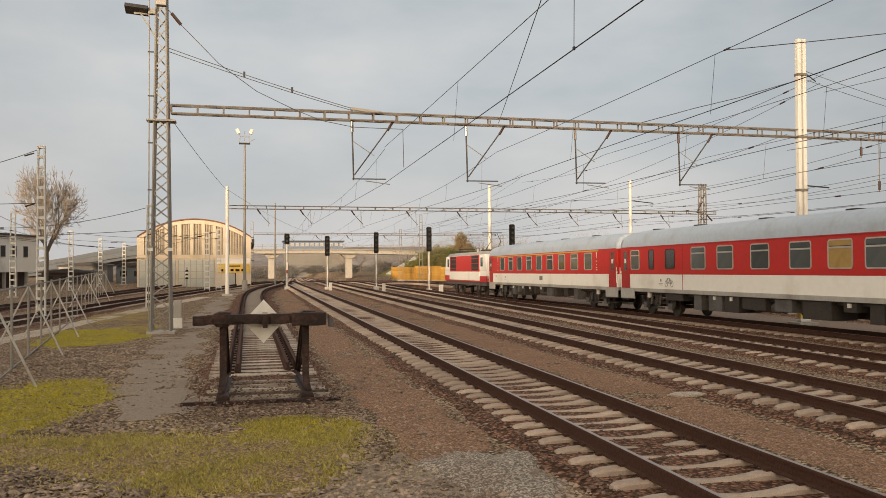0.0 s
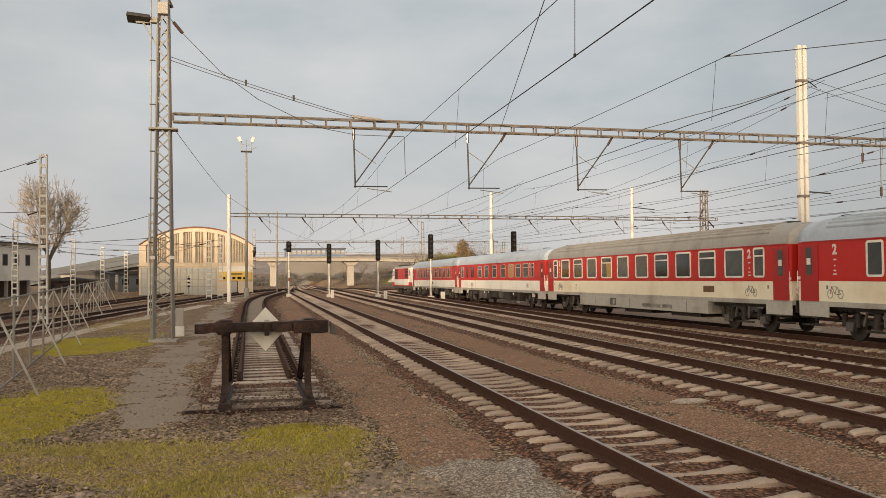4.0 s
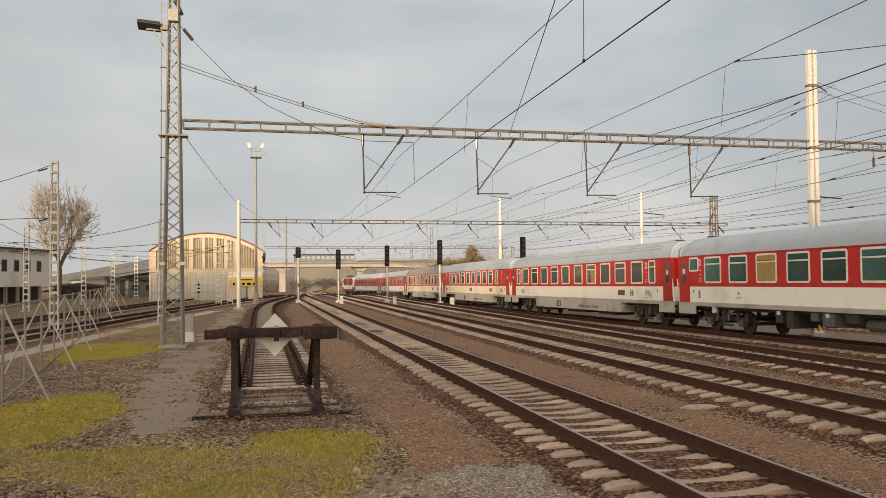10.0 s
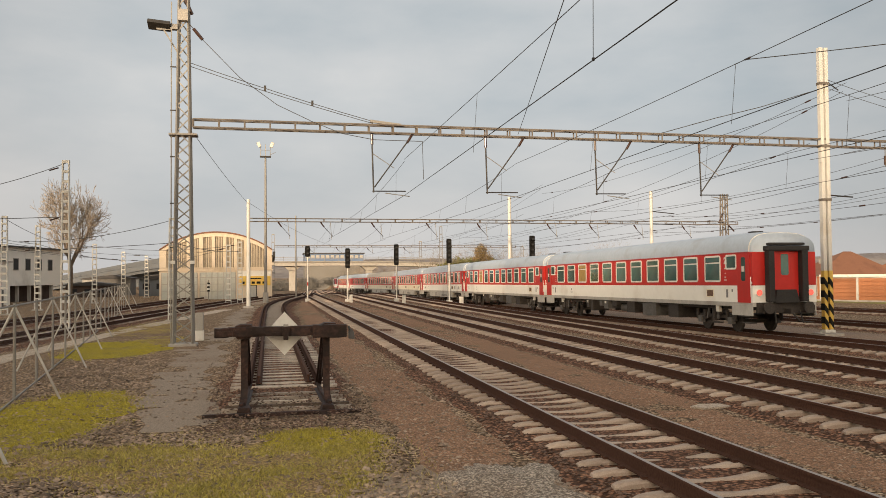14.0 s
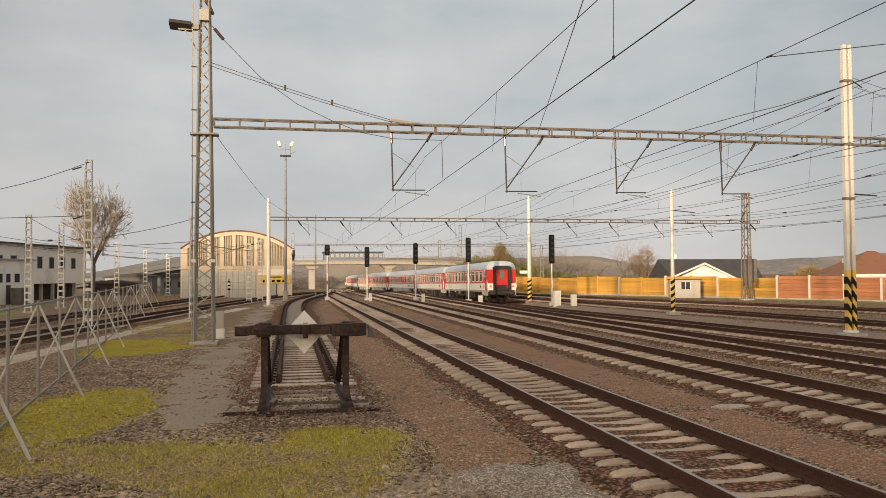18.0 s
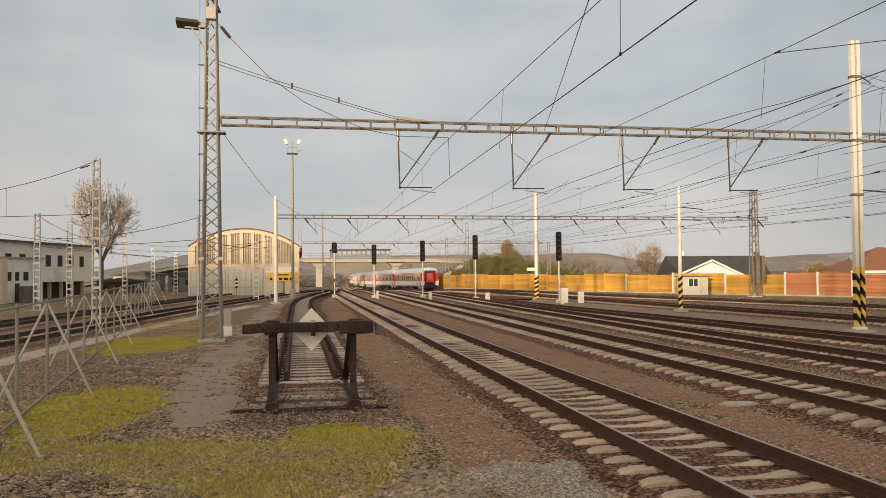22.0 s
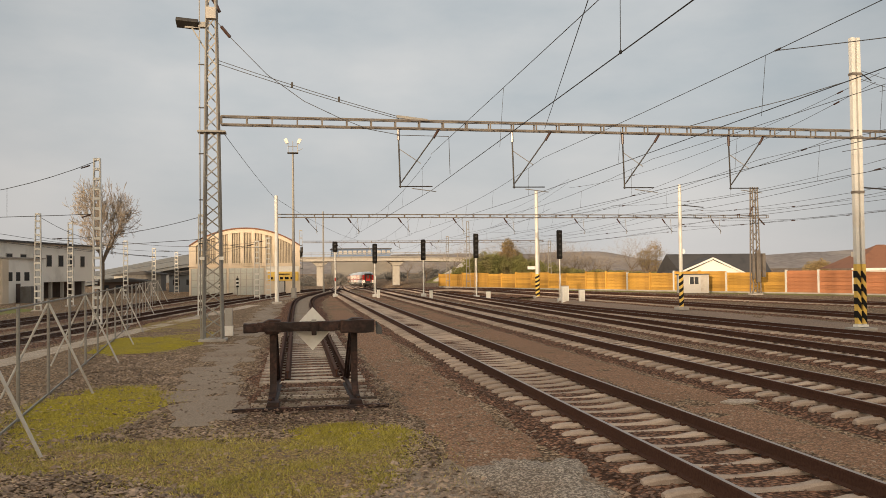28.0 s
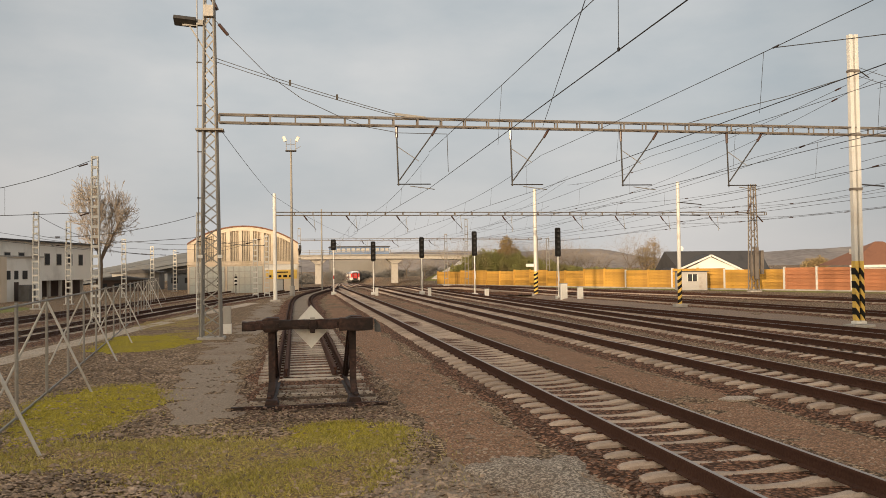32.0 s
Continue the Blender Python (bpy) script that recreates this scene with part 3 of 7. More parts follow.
def strip(name, material, label, path, left, right, lift, edge=0.12, step=0.5, seed=0, kind="structure", crown=0.0, rise=3):
    """A strip of surfacing with an uneven edge along a path of (y, x) pairs."""
    y0, y1 = path[0][0], path[-1][0]
    k = int((y1 - y0) / step) + 1
    g = Geo()
    across = 9
    for i in range(k):
        y = y0 + (y1 - y0) * i / (k - 1)
        x = smoothstep(path, y)
        a = left + edge * 2 * noise.noise((y * 0.9, seed, 0.3))
        b = right + edge * 2 * noise.noise((y * 0.9, seed + 7.7, 0.3))
        for j in range(across):
            u = j / (across - 1)
            px = x + a + (b - a) * u
            end = min(u, 1 - u)
            z = ground_z(px, y) + (lift if 0 < j < across - 1 and 0 < i < k - 1 else -0.03) + crown * min(1, end * 6.5) * min(1, i / rise)
            g.v.append((px, y, z))
    g.f = [(i * across + j, i * across + j + 1, (i + 1) * across + j + 1, (i + 1) * across + j) for i in range(k - 1) for j in range(across - 1)]
    return solid(name, g, material, label, "surface", kind=kind, smooth=True)


def patch(name, material, label, cx, cy, rx, ry, lift, seed=0, rough=0.25, kind="structure", dome=0.0):
    """An irregular patch lying on the ground."""
    g = Geo()
    rings, n = 7, 72
    g.v.append((cx, cy, ground_z(cx, cy) + lift + dome))
    for r in range(1, rings + 1):
        for i in range(n):
            a = 2 * math.pi * i / n
            w = 1 + rough * 2 * noise.noise((math.cos(a) * 1.6 + seed, math.sin(a) * 1.6, seed)) + rough * noise.noise((math.cos(a) * 6 + seed, math.sin(a) * 6, seed))
            x, y = cx + rx * w * r / rings * math.cos(a), cy + ry * w * r / rings * math.sin(a)
            g.v.append((x, y, ground_z(x, y) + (lift if r < rings else -0.02) + dome * (1 - r / rings) ** 0.7 * (1 + 0.4 * noise.noise((x * 3, y * 3, 0)))))
    g.f = [(0, 1 + i, 1 + (i + 1) % n) for i in range(n)]
    for r in range(rings - 1):
        o, q = 1 + r * n, 1 + (r + 1) * n
        g.f += [(o + i, q + i, q + (i + 1) % n, o + (i + 1) % n) for i in range(n)]
    return solid(name, g, material, label, "surface", kind=kind, smooth=True)


# ---------- tracks ----------
TRACKS = {
    "stub": ([(15.0, 0.31), (58, 0.31), (70, 0.55), (80, 1.2), (92, 2.6), (106, 4.3), (122, 5.3)], 0.0),
    "first": ([(-12, 5.04), (105, 5.04), (130, 5.4), (160, 6.6), (200, 8.8), (260, 12.2), (340, 17.5), (420, 22.5)], 0.0),
    "second": ([(-12, 9.73), (95, 9.73), (125, 10.0), (160, 10.9), (200, 12.2), (260, 15.0), (340, 19.5)], 0.0),
    "third": ([(-12, 14.35), (80, 14.35), (120, 14.9), (160, 15.2), (200, 15.4), (240, 16.6), (300, 18.2)], -0.06),
    "fourth": ([(-220, 20.2), (60, 20.2), (95, 20.6), (120, 20.9), (135, 20.8), (147, 20.3), (161, 19.4), (175, 18.7), (200, 18.1), (220, 18.0), (250, 18.4), (280, 19.2), (340, 21.0), (460, 25.0)], 0.0),
    "fifth": ([(-12, 29.5), (20, 28.6), (38, 27.8), (48, 27.0), (65, 25.8), (90, 24.0), (120, 22.6), (150, 21.4), (175, 19.6), (200, 18.4)], -0.22),
    "sixth": ([(-12, 46), (30, 41), (53, 37.0), (64, 34.8), (80, 31.4), (100, 27.8), (125, 24.6), (150, 22.6), (185, 19.6)], -0.22),
    "yard_outer": ([(-10, -14.5), (10, -12.9), (31, -10.5), (44, -9.0), (55, -7.7), (68, -5.8), (80, -3.9), (95, -1.4), (115, 2.4), (130, 5.0)], -0.05),
    "yard_inner": ([(-10, -19.5), (10, -17.8), (31, -15.4), (44, -14.0), (55, -12.8), (68, -11.4), (84, -9.6), (104, -7.6)], -0.05),
}
RAIL = [(-0.07, -0.172), (0.07, -0.172), (0.07, -0.16), (0.012, -0.145), (0.012, -0.045), (0.036, -0.036), (0.036, -0.006), (0.03, 0.0), (-0.03, 0.0), (-0.036, -0.006), (-0.036, -0.036), (-0.012, -0.045), (-0.012, -0.145), (-0.07, -0.16)]


def track_points(key, y0, y1, off=0.0, step=2.0):
    path, z = TRACKS[key]
    n = max(2, int((y1 - y0) / step) + 1)
    out = []
    for i in range(n):
        y = y0 + (y1 - y0) * i / (n - 1)
        x, dx = smoothstep(path, y), smoothstep(path, y + 0.5) - smoothstep(path, y - 0.5)
        k = 1 / math.hypot(1, dx)
        out.append((x + off * k, y - off * dx * k, z + (grade_fourth(y) if key == "fourth" else grade(y))))
    return out


def sleeper_mesh(kind):
    g = Geo()
    if kind == "concrete":
        half = [(0, -0.222, 0.72), (0.25, -0.212, 0.76), (0.42, -0.192, 0.88), (0.56, -0.172, 1.0), (0.90, -0.168, 1.06), (1.06, -0.176, 1.0), (1.17, -0.192, 0.86), (1.23, -0.215, 0.62)]
        prof = [(-x, z, k) for x, z, k in half[:0:-1]] + half
        wt, wb = 0.072, 0.105
    else:
        prof = [(-1.14, -0.18, 0.9), (-0.9, -0.168, 1), (-0.4, -0.176, 1.05), (0.1, -0.17, 0.95), (0.7, -0.174, 1), (1.14, -0.18, 0.9)]
        wt, wb = 0.062, 0.08
    n = len(prof)
    for x, z, k in prof:
        g.v += [(x, -wb * k, -0.42), (x, (-wt - 0.02) * k, z - 0.03), (x, (-wt + 0.012) * k, z), (x, (wt - 0.012) * k, z), (x, (wt + 0.02) * k, z - 0.03), (x, wb * k, -0.42)]
    for i in range(n - 1):
        for j in range(5):
            g.f.append((i * 6 + j, (i + 1) * 6 + j, (i + 1) * 6 + j + 1, i * 6 + j + 1))
    g.f += [(0, 1, 2, 3, 4, 5), tuple((n - 1) * 6 + j for j in (5, 4, 3, 2, 1, 0))]
    me = g.mesh("sleeper")
    me.materials.append(M["sleeper" if kind == "concrete" else "oldsleeper"])
    return me


SLEEPERS = {"concrete": sleeper_mesh("concrete"), "wood": sleeper_mesh("wood")}


def lay_track(key, y0, y1, near, pitch, label, kind="concrete", polished=True):
    """Two rails, fastenings and sleepers; those as far as near are parts, the rest is joined."""
    ob = thing("railway_track", (0, 0, 0), label, "railway track", "tracks of the yard", "structure")
    for s in (-0.75, 0.75):
        r = part("rail", Geo().sweep(RAIL, track_points(key, y0, y1, s)), "rail", ob)
        if polished:
            part("rail_head", Geo().sweep([(-0.024, -0.002), (0.024, -0.002), (0.024, 0.003), (-0.024, 0.003)], track_points(key, y0, y1, s)), "railtop", r, "worn bright running surface")
    if key == "stub":
        for s in (-0.54, 0.54):
            part("check_rail", Geo().sweep(RAIL, track_points(key, y0 + 0.3, 94, s)), "rail", ob, "second rail lying inside the running rail")
    pts = track_points(key, y0, y1, 0, pitch)
    rest = Geo()
    src = SLEEPERS[kind]
    clips = Geo()
    rng = random.Random(len(key) + int(y1))
    for i, (x, y, z) in enumerate(pts):
        if key == "stub" and y > 34:
            break
        nx, ny, _ = pts[min(i + 1, len(pts) - 1)]
        lx, ly, _ = pts[max(i - 1, 0)]
        m = pose(x + rng.uniform(-0.02, 0.02), y + rng.uniform(-0.03, 0.03), z + rng.uniform(-0.012, 0.004), 0, 0, math.degrees(math.atan2(-(nx - lx), ny - ly)) + rng.uniform(-1.0, 1.0))
        if near[0] <= y <= near[1]:
            part("sleeper", src, "sleeper", ob, at=m)
            if y < 32:
                for s in (-0.75, 0.75):
                    for e in (-0.10, 0.10):
                        clips.box(m @ Vector((s + e, 0, -0.155)), (0.06, 0.08, 0.035))
        else:
            rest.add([m @ v.co for v in src.vertices], [tuple(p.vertices) for p in src.polygons])
    if clips.v:
        tagged(part("rail_fastening", clips, "rail", ob, "rusty clips beside the rail foot"), kind="stuff")
    if rest.v:
        far = part("far_sleeper", rest, "sleeper" if kind == "concrete" else "oldsleeper", ob, "sleepers farther along")
        tagged(far, kind="stuff")
    return ob


lay_track("stub", 18.85, 122, (0, 90), 0.60, "disused stub track with rusty rails ending at a buffer stop", "wood", False)
lay_track("first", -12, 420, (2, 95), 0.57, "straight track with rusty rails on pale concrete sleepers")
lay_track("second", -12, 330, (8, 100), 0.57, "straight track with rusty rails on pale concrete sleepers")
lay_track("third", -12, 300, (14, 95), 0.57, "straight track with rusty rails on pale concrete sleepers")
lay_track("fourth", -60, 460, (18, 95), 0.57, "track that the passenger train runs on")
lay_track("fifth", -12, 200, (25, 40), 0.6, "track beside the hardstanding with dark rails")
lay_track("sixth", -12, 185, (40, 50), 0.6, "outer track in front of the noise barrier")
lay_track("yard_outer", -10, 130, (25, 60), 0.6, "depot track beyond the wire mesh fence", "wood")
lay_track("yard_inner", -10, 104, (30, 50), 0.6, "depot track beyond the wire mesh fence", "wood")

for i, key in enumerate(TRACKS):
    path = [p for p in TRACKS[key][0] if p[0] < 300]
    path = [(max(p[0], -12), p[1]) for p in path]
    lo = {"stub": 16.0}.get(key, -12)
    path[0] = (lo, path[0][1])
    strip("ballast_bed", "ballast", "rusty brown stone ballast under a track", path, -1.4 if key == "stub" else -1.7, 1.4 if key == "stub" else 1.7, 0.0, 0.2 if key == "stub" else 0.1, 0.5, i * 3.1, crown={"stub": 0.13}.get(key, 0.078), rise=8 if key == "stub" else 3)
strip("dirt_strip", "dirt", "trodden brown earth between two tracks", [(-5, 7.4), (100, 7.4)], -0.75, 0.75, 0.008, 0.1, 0.5, 11)
strip("dirt_strip", "dirt", "trodden brown earth beside the track", [(10, 2.6), (60, 2.7), (90, 4.0)], -0.8, 0.8, 0.008, 0.15, 0.5, 13)
ASH = [(14.3, -1.45), (17.8, -1.75), (22, -2.05), (34, -2.05), (60, -1.6), (90, -1.2)]
strip("ash_path", "ash", "dark grey cinder path beside the stub track", ASH, -0.95, 0.80, 0.004, 0.3, 0.25, 17)
strip("hardstanding", "asphalt", "bare grey hardstanding between tracks", [(-5, 25.1), (36, 24.2), (60, 23.2), (80, 22.8)], -2.4, 2.0, 0.01, 0.1, 1.0, 19)
strip("yard_path", "pale", "pale concrete path along the depot track", [(5, -10.4), (31, -7.9), (44, -6.4), (55, -5.1), (68, -3.2)], -0.6, 0.6, 0.012, 0.05, 0.8, 23)
strip("track_infill", "ash", "cinders and earth burying the old sleepers", [(29, 0.31), (58, 0.31), (70, 0.55), (80, 1.2), (92, 2.6), (106, 4.3)], -0.69, 0.69, 0.15, 0.0, 0.5, 41)
patch("lawn", "meadow", "rough green grass beside the depot building", -21.0, 62.5, 2.8, 8.0, 0.012, 9.0, 0.2)
patch("ash_patch", "ash", "dark cinders spread round a heap of rubble", 2.4, 9.2, 1.6, 2.1, 0.006, 6.0, 0.25)
patch("pale_patch", "heap", "pale crushed rubble spread on the ground", 2.85, 9.8, 0.82, 1.3, 0.006, 3.0, 0.35, dome=0.13)
GRASS = [(-3.85, 16.7, 1.3, 3.0, 5.0), (-0.5, 11.7, 2.1, 1.6, 8.2), (-2.7, 12.45, 1.7, 1.0, 3.3), (-0.1, 10.3, 1.2, 0.9, 4.4), (0.72, 12.95, 0.95, 1.15, 2.2), (-5.3, 31.6, 1.7, 3.9, 12.4), (-4.3, 35.5, 0.9, 2.0, 1.4), (-5.9, 43, 1.5, 5, 15.0), (-7.6, 56, 1.4, 7, 11.0)]
for gx, gy, grx, gry, gs in GRASS:
    patch("turf", "turf" if 12.5 < gy < 33 else "turfdry", "patchy yellow-green moss and grass on the gravel" if 12.5 < gy < 33 else "thin brownish grass on the gravel", gx, gy, grx, gry, 0.01, gs, 0.22)


# ---------- unseen plain blocks, added behind the camera to shade the near yard ---
def shade_blocks():
    # heights and widths are chosen for where their shadows end
    for x0, x1, h in ((-215, -149, 41.3), (-149, -137, 32.7), (-137, -132, 39.5), (-132, -111, 33.6), (-111, -80, 31.6), (-80, -25, 27.7)):
        solid("wall_behind", Geo().span((x0, -152, -1), (x1, -140, h)), "plasterw", "unseen plain block added behind the viewer to cast shade", "building", kind="structure")


shade_blocks()


# ---------- buffer stop ----------
def buffer_stop():
    ob = thing("buffer_stop", (0.27, 15.9, 0), "rusty old rail-built buffer stop with timber beam and white diamond", "buffer stop")
    rng = random.Random(6)

    def lumpy(x0, x1, y0, y1, z0, z1, n=7):
        """A worn timber or riveted length: a box whose edges wander a little."""
        g = Geo()
        for i in range(n):
            x = x0 + (x1 - x0) * i / (n - 1)
            d = [rng.uniform(-0.009, 0.009) for _ in range(4)]
            g.v += [(x, y0 + d[0], z0 + d[1]), (x, y1, z0 + d[2]), (x, y1, z1 + d[3]), (x, y0 + d[2], z1 + d[0])]
        g.f = [(i * 4 + j, i * 4 + (j + 1) % 4, i * 4 + 4 + (j + 1) % 4, i * 4 + 4 + j) for i in range(n - 1) for j in range(4)] + [(3, 2, 1, 0), tuple(n * 4 - 4 + j for j in range(4))]
        return g
    part("beam", lumpy(-1.0, 0.62, -0.20, -0.03, 1.10, 1.275, 12), "rust", ob, "dark weathered beam", bevel=0.012)
    part("beam_end", lumpy(0.50, 1.12, -0.27, -0.02, 1.06, 1.295, 5), "rust", ob, bevel=0.018)
    part("beam_end", lumpy(-1.24, -0.98, -0.22, -0.05, 1.09, 1.26, 4), "rust", ob, bevel=0.018)
    part("beam_plate", lumpy(-1.22, -0.92, -0.245, -0.22, 1.11, 1.21, 4), "rust", ob, "pale flaking rusty plate", bevel=0.006)
    part("beam_plate", lumpy(-0.58, -0.02, -0.222, -0.20, 1.115, 1.165, 5), "rust", ob, bevel=0.006)
    part("beam_plate", lumpy(0.12, 0.46, -0.222, -0.20, 1.10, 1.23, 4), "rust", ob, bevel=0.006)
    for x in (-0.74, 0.78):
        part("cap", Geo().prism([(x - 0.17, 1.16), (x - 0.15, 1.285), (x - 0.05, 1.325), (x + 0.15, 1.32), (x + 0.18, 1.20), (x + 0.13, 1.06), (x - 0.10, 1.05)], -0.16, 0.14, "y"), "rust", ob, bevel=0.025)
        for k in (-0.14, 0.14):
            part("rivet", Geo().bar((x + k, -0.15, 1.2), (x + k, -0.235, 1.2), 0.028, 8), "rust", ob)

    def rail_piece(pts, side):
        """A bent length of rail, foot outwards."""
        g = Geo()
        prof = [(-0.062, 0.0), (0.062, 0.0), (0.062, 0.014), (0.010, 0.028), (0.010, 0.10), (0.034, 0.108), (0.034, 0.142), (-0.034, 0.142), (-0.034, 0.108), (-0.010, 0.10), (-0.010, 0.028), (-0.062, 0.014)]
        pts = [Vector(p) for p in pts]
        n = len(prof)
        for i, p in enumerate(pts):
            d = (pts[min(i + 1, len(pts) - 1)] - pts[max(i - 1, 0)]).normalized()
            sx = Vector((1, 0, 0))
            u = sx.cross(d).normalized() * side
            g.v += [p + sx * a + u * b for a, b in prof]
        g.f = [(i * n + j, i * n + (j + 1) % n, i * n + n + (j + 1) % n, i * n + n + j) for i in range(len(pts) - 1) for j in range(n)] + [tuple(range(n))[::-1], tuple(range(n * (len(pts) - 1), n * len(pts)))]
        return g
    for x in (-0.72, 0.76):
        s = 1 if x > 0 else -1
        part("leg", rail_piece([(x, -0.02, 1.24), (x, -0.01, 0.8), (x, 0.0, 0.35), (x, -0.02, 0.14), (x + 0.01 * s, -0.07, 0.0), (x + 0.025 * s, -0.16, -0.09), (x + 0.04 * s, -0.32, -0.14)], 1), "rust", ob, "bent rail leg")
        part("brace", rail_piece([(x - 0.02 * s, 0.12, 1.2), (x - 0.02 * s, 1.2, 0.56), (x - 0.02 * s, 2.2, -0.02), (x - 0.02 * s, 2.7, -0.16)], -1), "rust", ob, "slanting rail strut")
        part("brace_plate", Geo().box((x - 0.02 * s, 0.75, 0.40), (0.03, 0.5, 0.16), Matrix.Rotation(radians(-30), 3, "X")), "rust", ob)
        part("foot", Geo().prism([(x - 0.13, -0.24), (x + 0.13, -0.24), (x + 0.10, -0.13), (x - 0.09, -0.12)], -0.48, -0.10, "y"), "rust", ob, bevel=0.02)
        part("foot_rail_end", rail_piece([(x + 0.05 * s, -0.35, -0.22), (x - 0.02 * s, 0.6, -0.20), (x - 0.05 * s, 2.2, -0.18)], 1), "rust", ob, "rail length under the legs")
    part("foot_rail", lumpy(-1.42, 1.35, -0.58, -0.51, -0.28, -0.21, 9), "rust", ob, "rusty rail lying before the legs", bevel=0.01)
    for y, w in ((0.14, 0.09), (0.52, 0.06), (0.95, 0.10), (1.42, 0.08), (1.95, 0.10)):
        part("foot_sleeper", lumpy(-1.15 + y * 0.1, 1.25 - 0.05 * y, y, y + w, -0.36, -0.235 + y * 0.012, 8), "oldsleeper" if w > 0.07 else "oldwood", ob, bevel=0.012)
    g = Geo().prism([(0, 0.40), (0.37, 0), (0, -0.40), (-0.37, 0)], -0.012, 0.012, "y")
    part("diamond_board", g, "white", ob, "white diamond stop board", at=(0.0, 0.06, 1.13))
    part("coupling_hook", Geo().box((0.02, -0.23, 1.19), (0.12, 0.08, 0.17)).box((0.02, -0.23, 1.09), (0.09, 0.06, 0.12)), "rust", ob, bevel=0.015)
    part("wedge", Geo().box((0.02, -0.19, 1.29), (0.09, 0.08, 0.05)), "conc", ob, "pale bolt head", bevel=0.012)
    g = Geo().prism([(1.17, 1.02), (1.28, 1.01), (1.27, 1.14), (1.22, 1.20), (1.17, 1.16)], -0.1, 0.0, "y").bar((1.2, -0.05, 1.15), (1.17, -0.05, 1.25), 0.02, 6)
    part("lamp_bracket", g, "boxgrey", ob, bevel=0.012)


buffer_stop()


# ---------- overhead line ----------
def lattice_mast(name, at, height, base, top, label, material="galv", panel=0.62, chord=0.075, group="catenary masts", footing=True):
    ob = thing(name, at, label, "mast", group)
    hb, ht = (base[0] / 2, base[1] / 2), (top[0] / 2, top[1] / 2)
    leg = lambda sx, sy, z: Vector((sx * (hb[0] + (ht[0] - hb[0]) * z / height), sy * (hb[1] + (ht[1] - hb[1]) * z / height), z))
    for sx, sy in ((-1, -1), (1, -1), (1, 1), (-1, 1)):
        part("chord", Geo().beam(leg(sx, sy, 0), leg(sx, sy, height), chord, chord, (sx, sy, 0)), material, ob)
    n = max(4, int(height / panel))
    for a, b in (((-1, -1), (1, -1)), ((1, -1), (1, 1)), ((1, 1), (-1, 1)), ((-1, 1), (-1, -1))):
        for i in range(n):
            z0, z1 = height * i / n, height * (i + 1) / n
            p, q = (a, b) if i % 2 else (b, a)
            part("lacing", Geo().beam(leg(*p, z0), leg(*q, z1), chord * 0.62, chord * 0.2, (a[0] + b[0], a[1] + b[1], 0)), material, ob)
    if footing:
        part("footing", Geo().box((0, 0, -0.05), (base[0] + 0.3, base[1] + 0.3, 0.3)), "conc", ob, bevel=0.02)
    return ob


def batten_mast(at, height, w, label, material="galv", d=0.16, step=0.55, taper=0.6):
    """Two channels joined by flat battens."""
    ob = thing("channel_mast", at, label, "mast", "channel masts")
    for s in (-1, 1):
        part("channel", Geo().beam((s * w / 2, 0, 0), (s * w / 2 * taper, 0, height), 0.06, d, (0, 1, 0)), material, ob)
    n = int(height / step)
    for i in range(1, n + 1):
        z = height * i / n
        ww = w * (1 - (1 - taper) * z / height)
        part("batten", Geo().box((0, 0, z - 0.06), (ww, d * 0.9, 0.13)), material, ob)
    part("footing", Geo().box((0, 0, -0.02), (w + 0.3, 0.5, 0.25)), "conc", ob, bevel=0.02)
    return ob


def truss_beam(name, p, q, w, h, panel, label, material="galv", chord=0.05):
    """A lattice girder between two masts."""
    ob = thing(name, (0, 0, 0), label, "portal beam")
    p, q = Vector(p), Vector(q)
    d = (q - p)
    L = d.length
    d.normalize()
    side, up = Vector((d.y, -d.x, 0)), Vector((0, 0, 1))
    for a in (-1, 1):
        for b in (-1, 1):
            o = side * (a * w / 2) + up * (b * h / 2)
            part("chord", Geo().beam(p + o, q + o, chord, chord), material, ob)
    n = int(L / panel)
    for a in (-1, 1):
        for i in range(n + 1):
            e = p + d * (L * i / n) + side * (a * w / 2)
            part("side_batten", Geo().beam(e + up * (h / 2), e - up * (h / 2), chord * 1.1, chord * 0.5, side), material, ob)
    for b in (-1, 1):
        g = Geo()
        for i in range(n):
            e, f = p + d * (L * i / n) + up * (b * h / 2), p + d * (L * (i + 1) / n) + up * (b * h / 2)
            s = 1 if i % 2 else -1
            g.beam(e + side * (s * w / 2), f - side * (s * w / 2), chord * 0.7, chord * 0.3)
        tagged(part("lacing", g, material, ob), kind="stuff")
    return ob


BEAM_Y, BEAM_Z = 32.3, 7.74
mast_near = lattice_mast("lattice_mast", (-3.08, BEAM_Y, GROUND), 13.4, (0.68, 0.58), (0.30, 0.28), "tall grey steel lattice mast carrying a portal beam", panel=0.46, chord=0.072)
truss_beam("portal_beam", (-2.75, BEAM_Y, BEAM_Z + 0.11), (52, BEAM_Y, BEAM_Z - 0.12), 0.34, 0.30, 0.92, "dark grey steel portal beam spanning the tracks", "galvd")


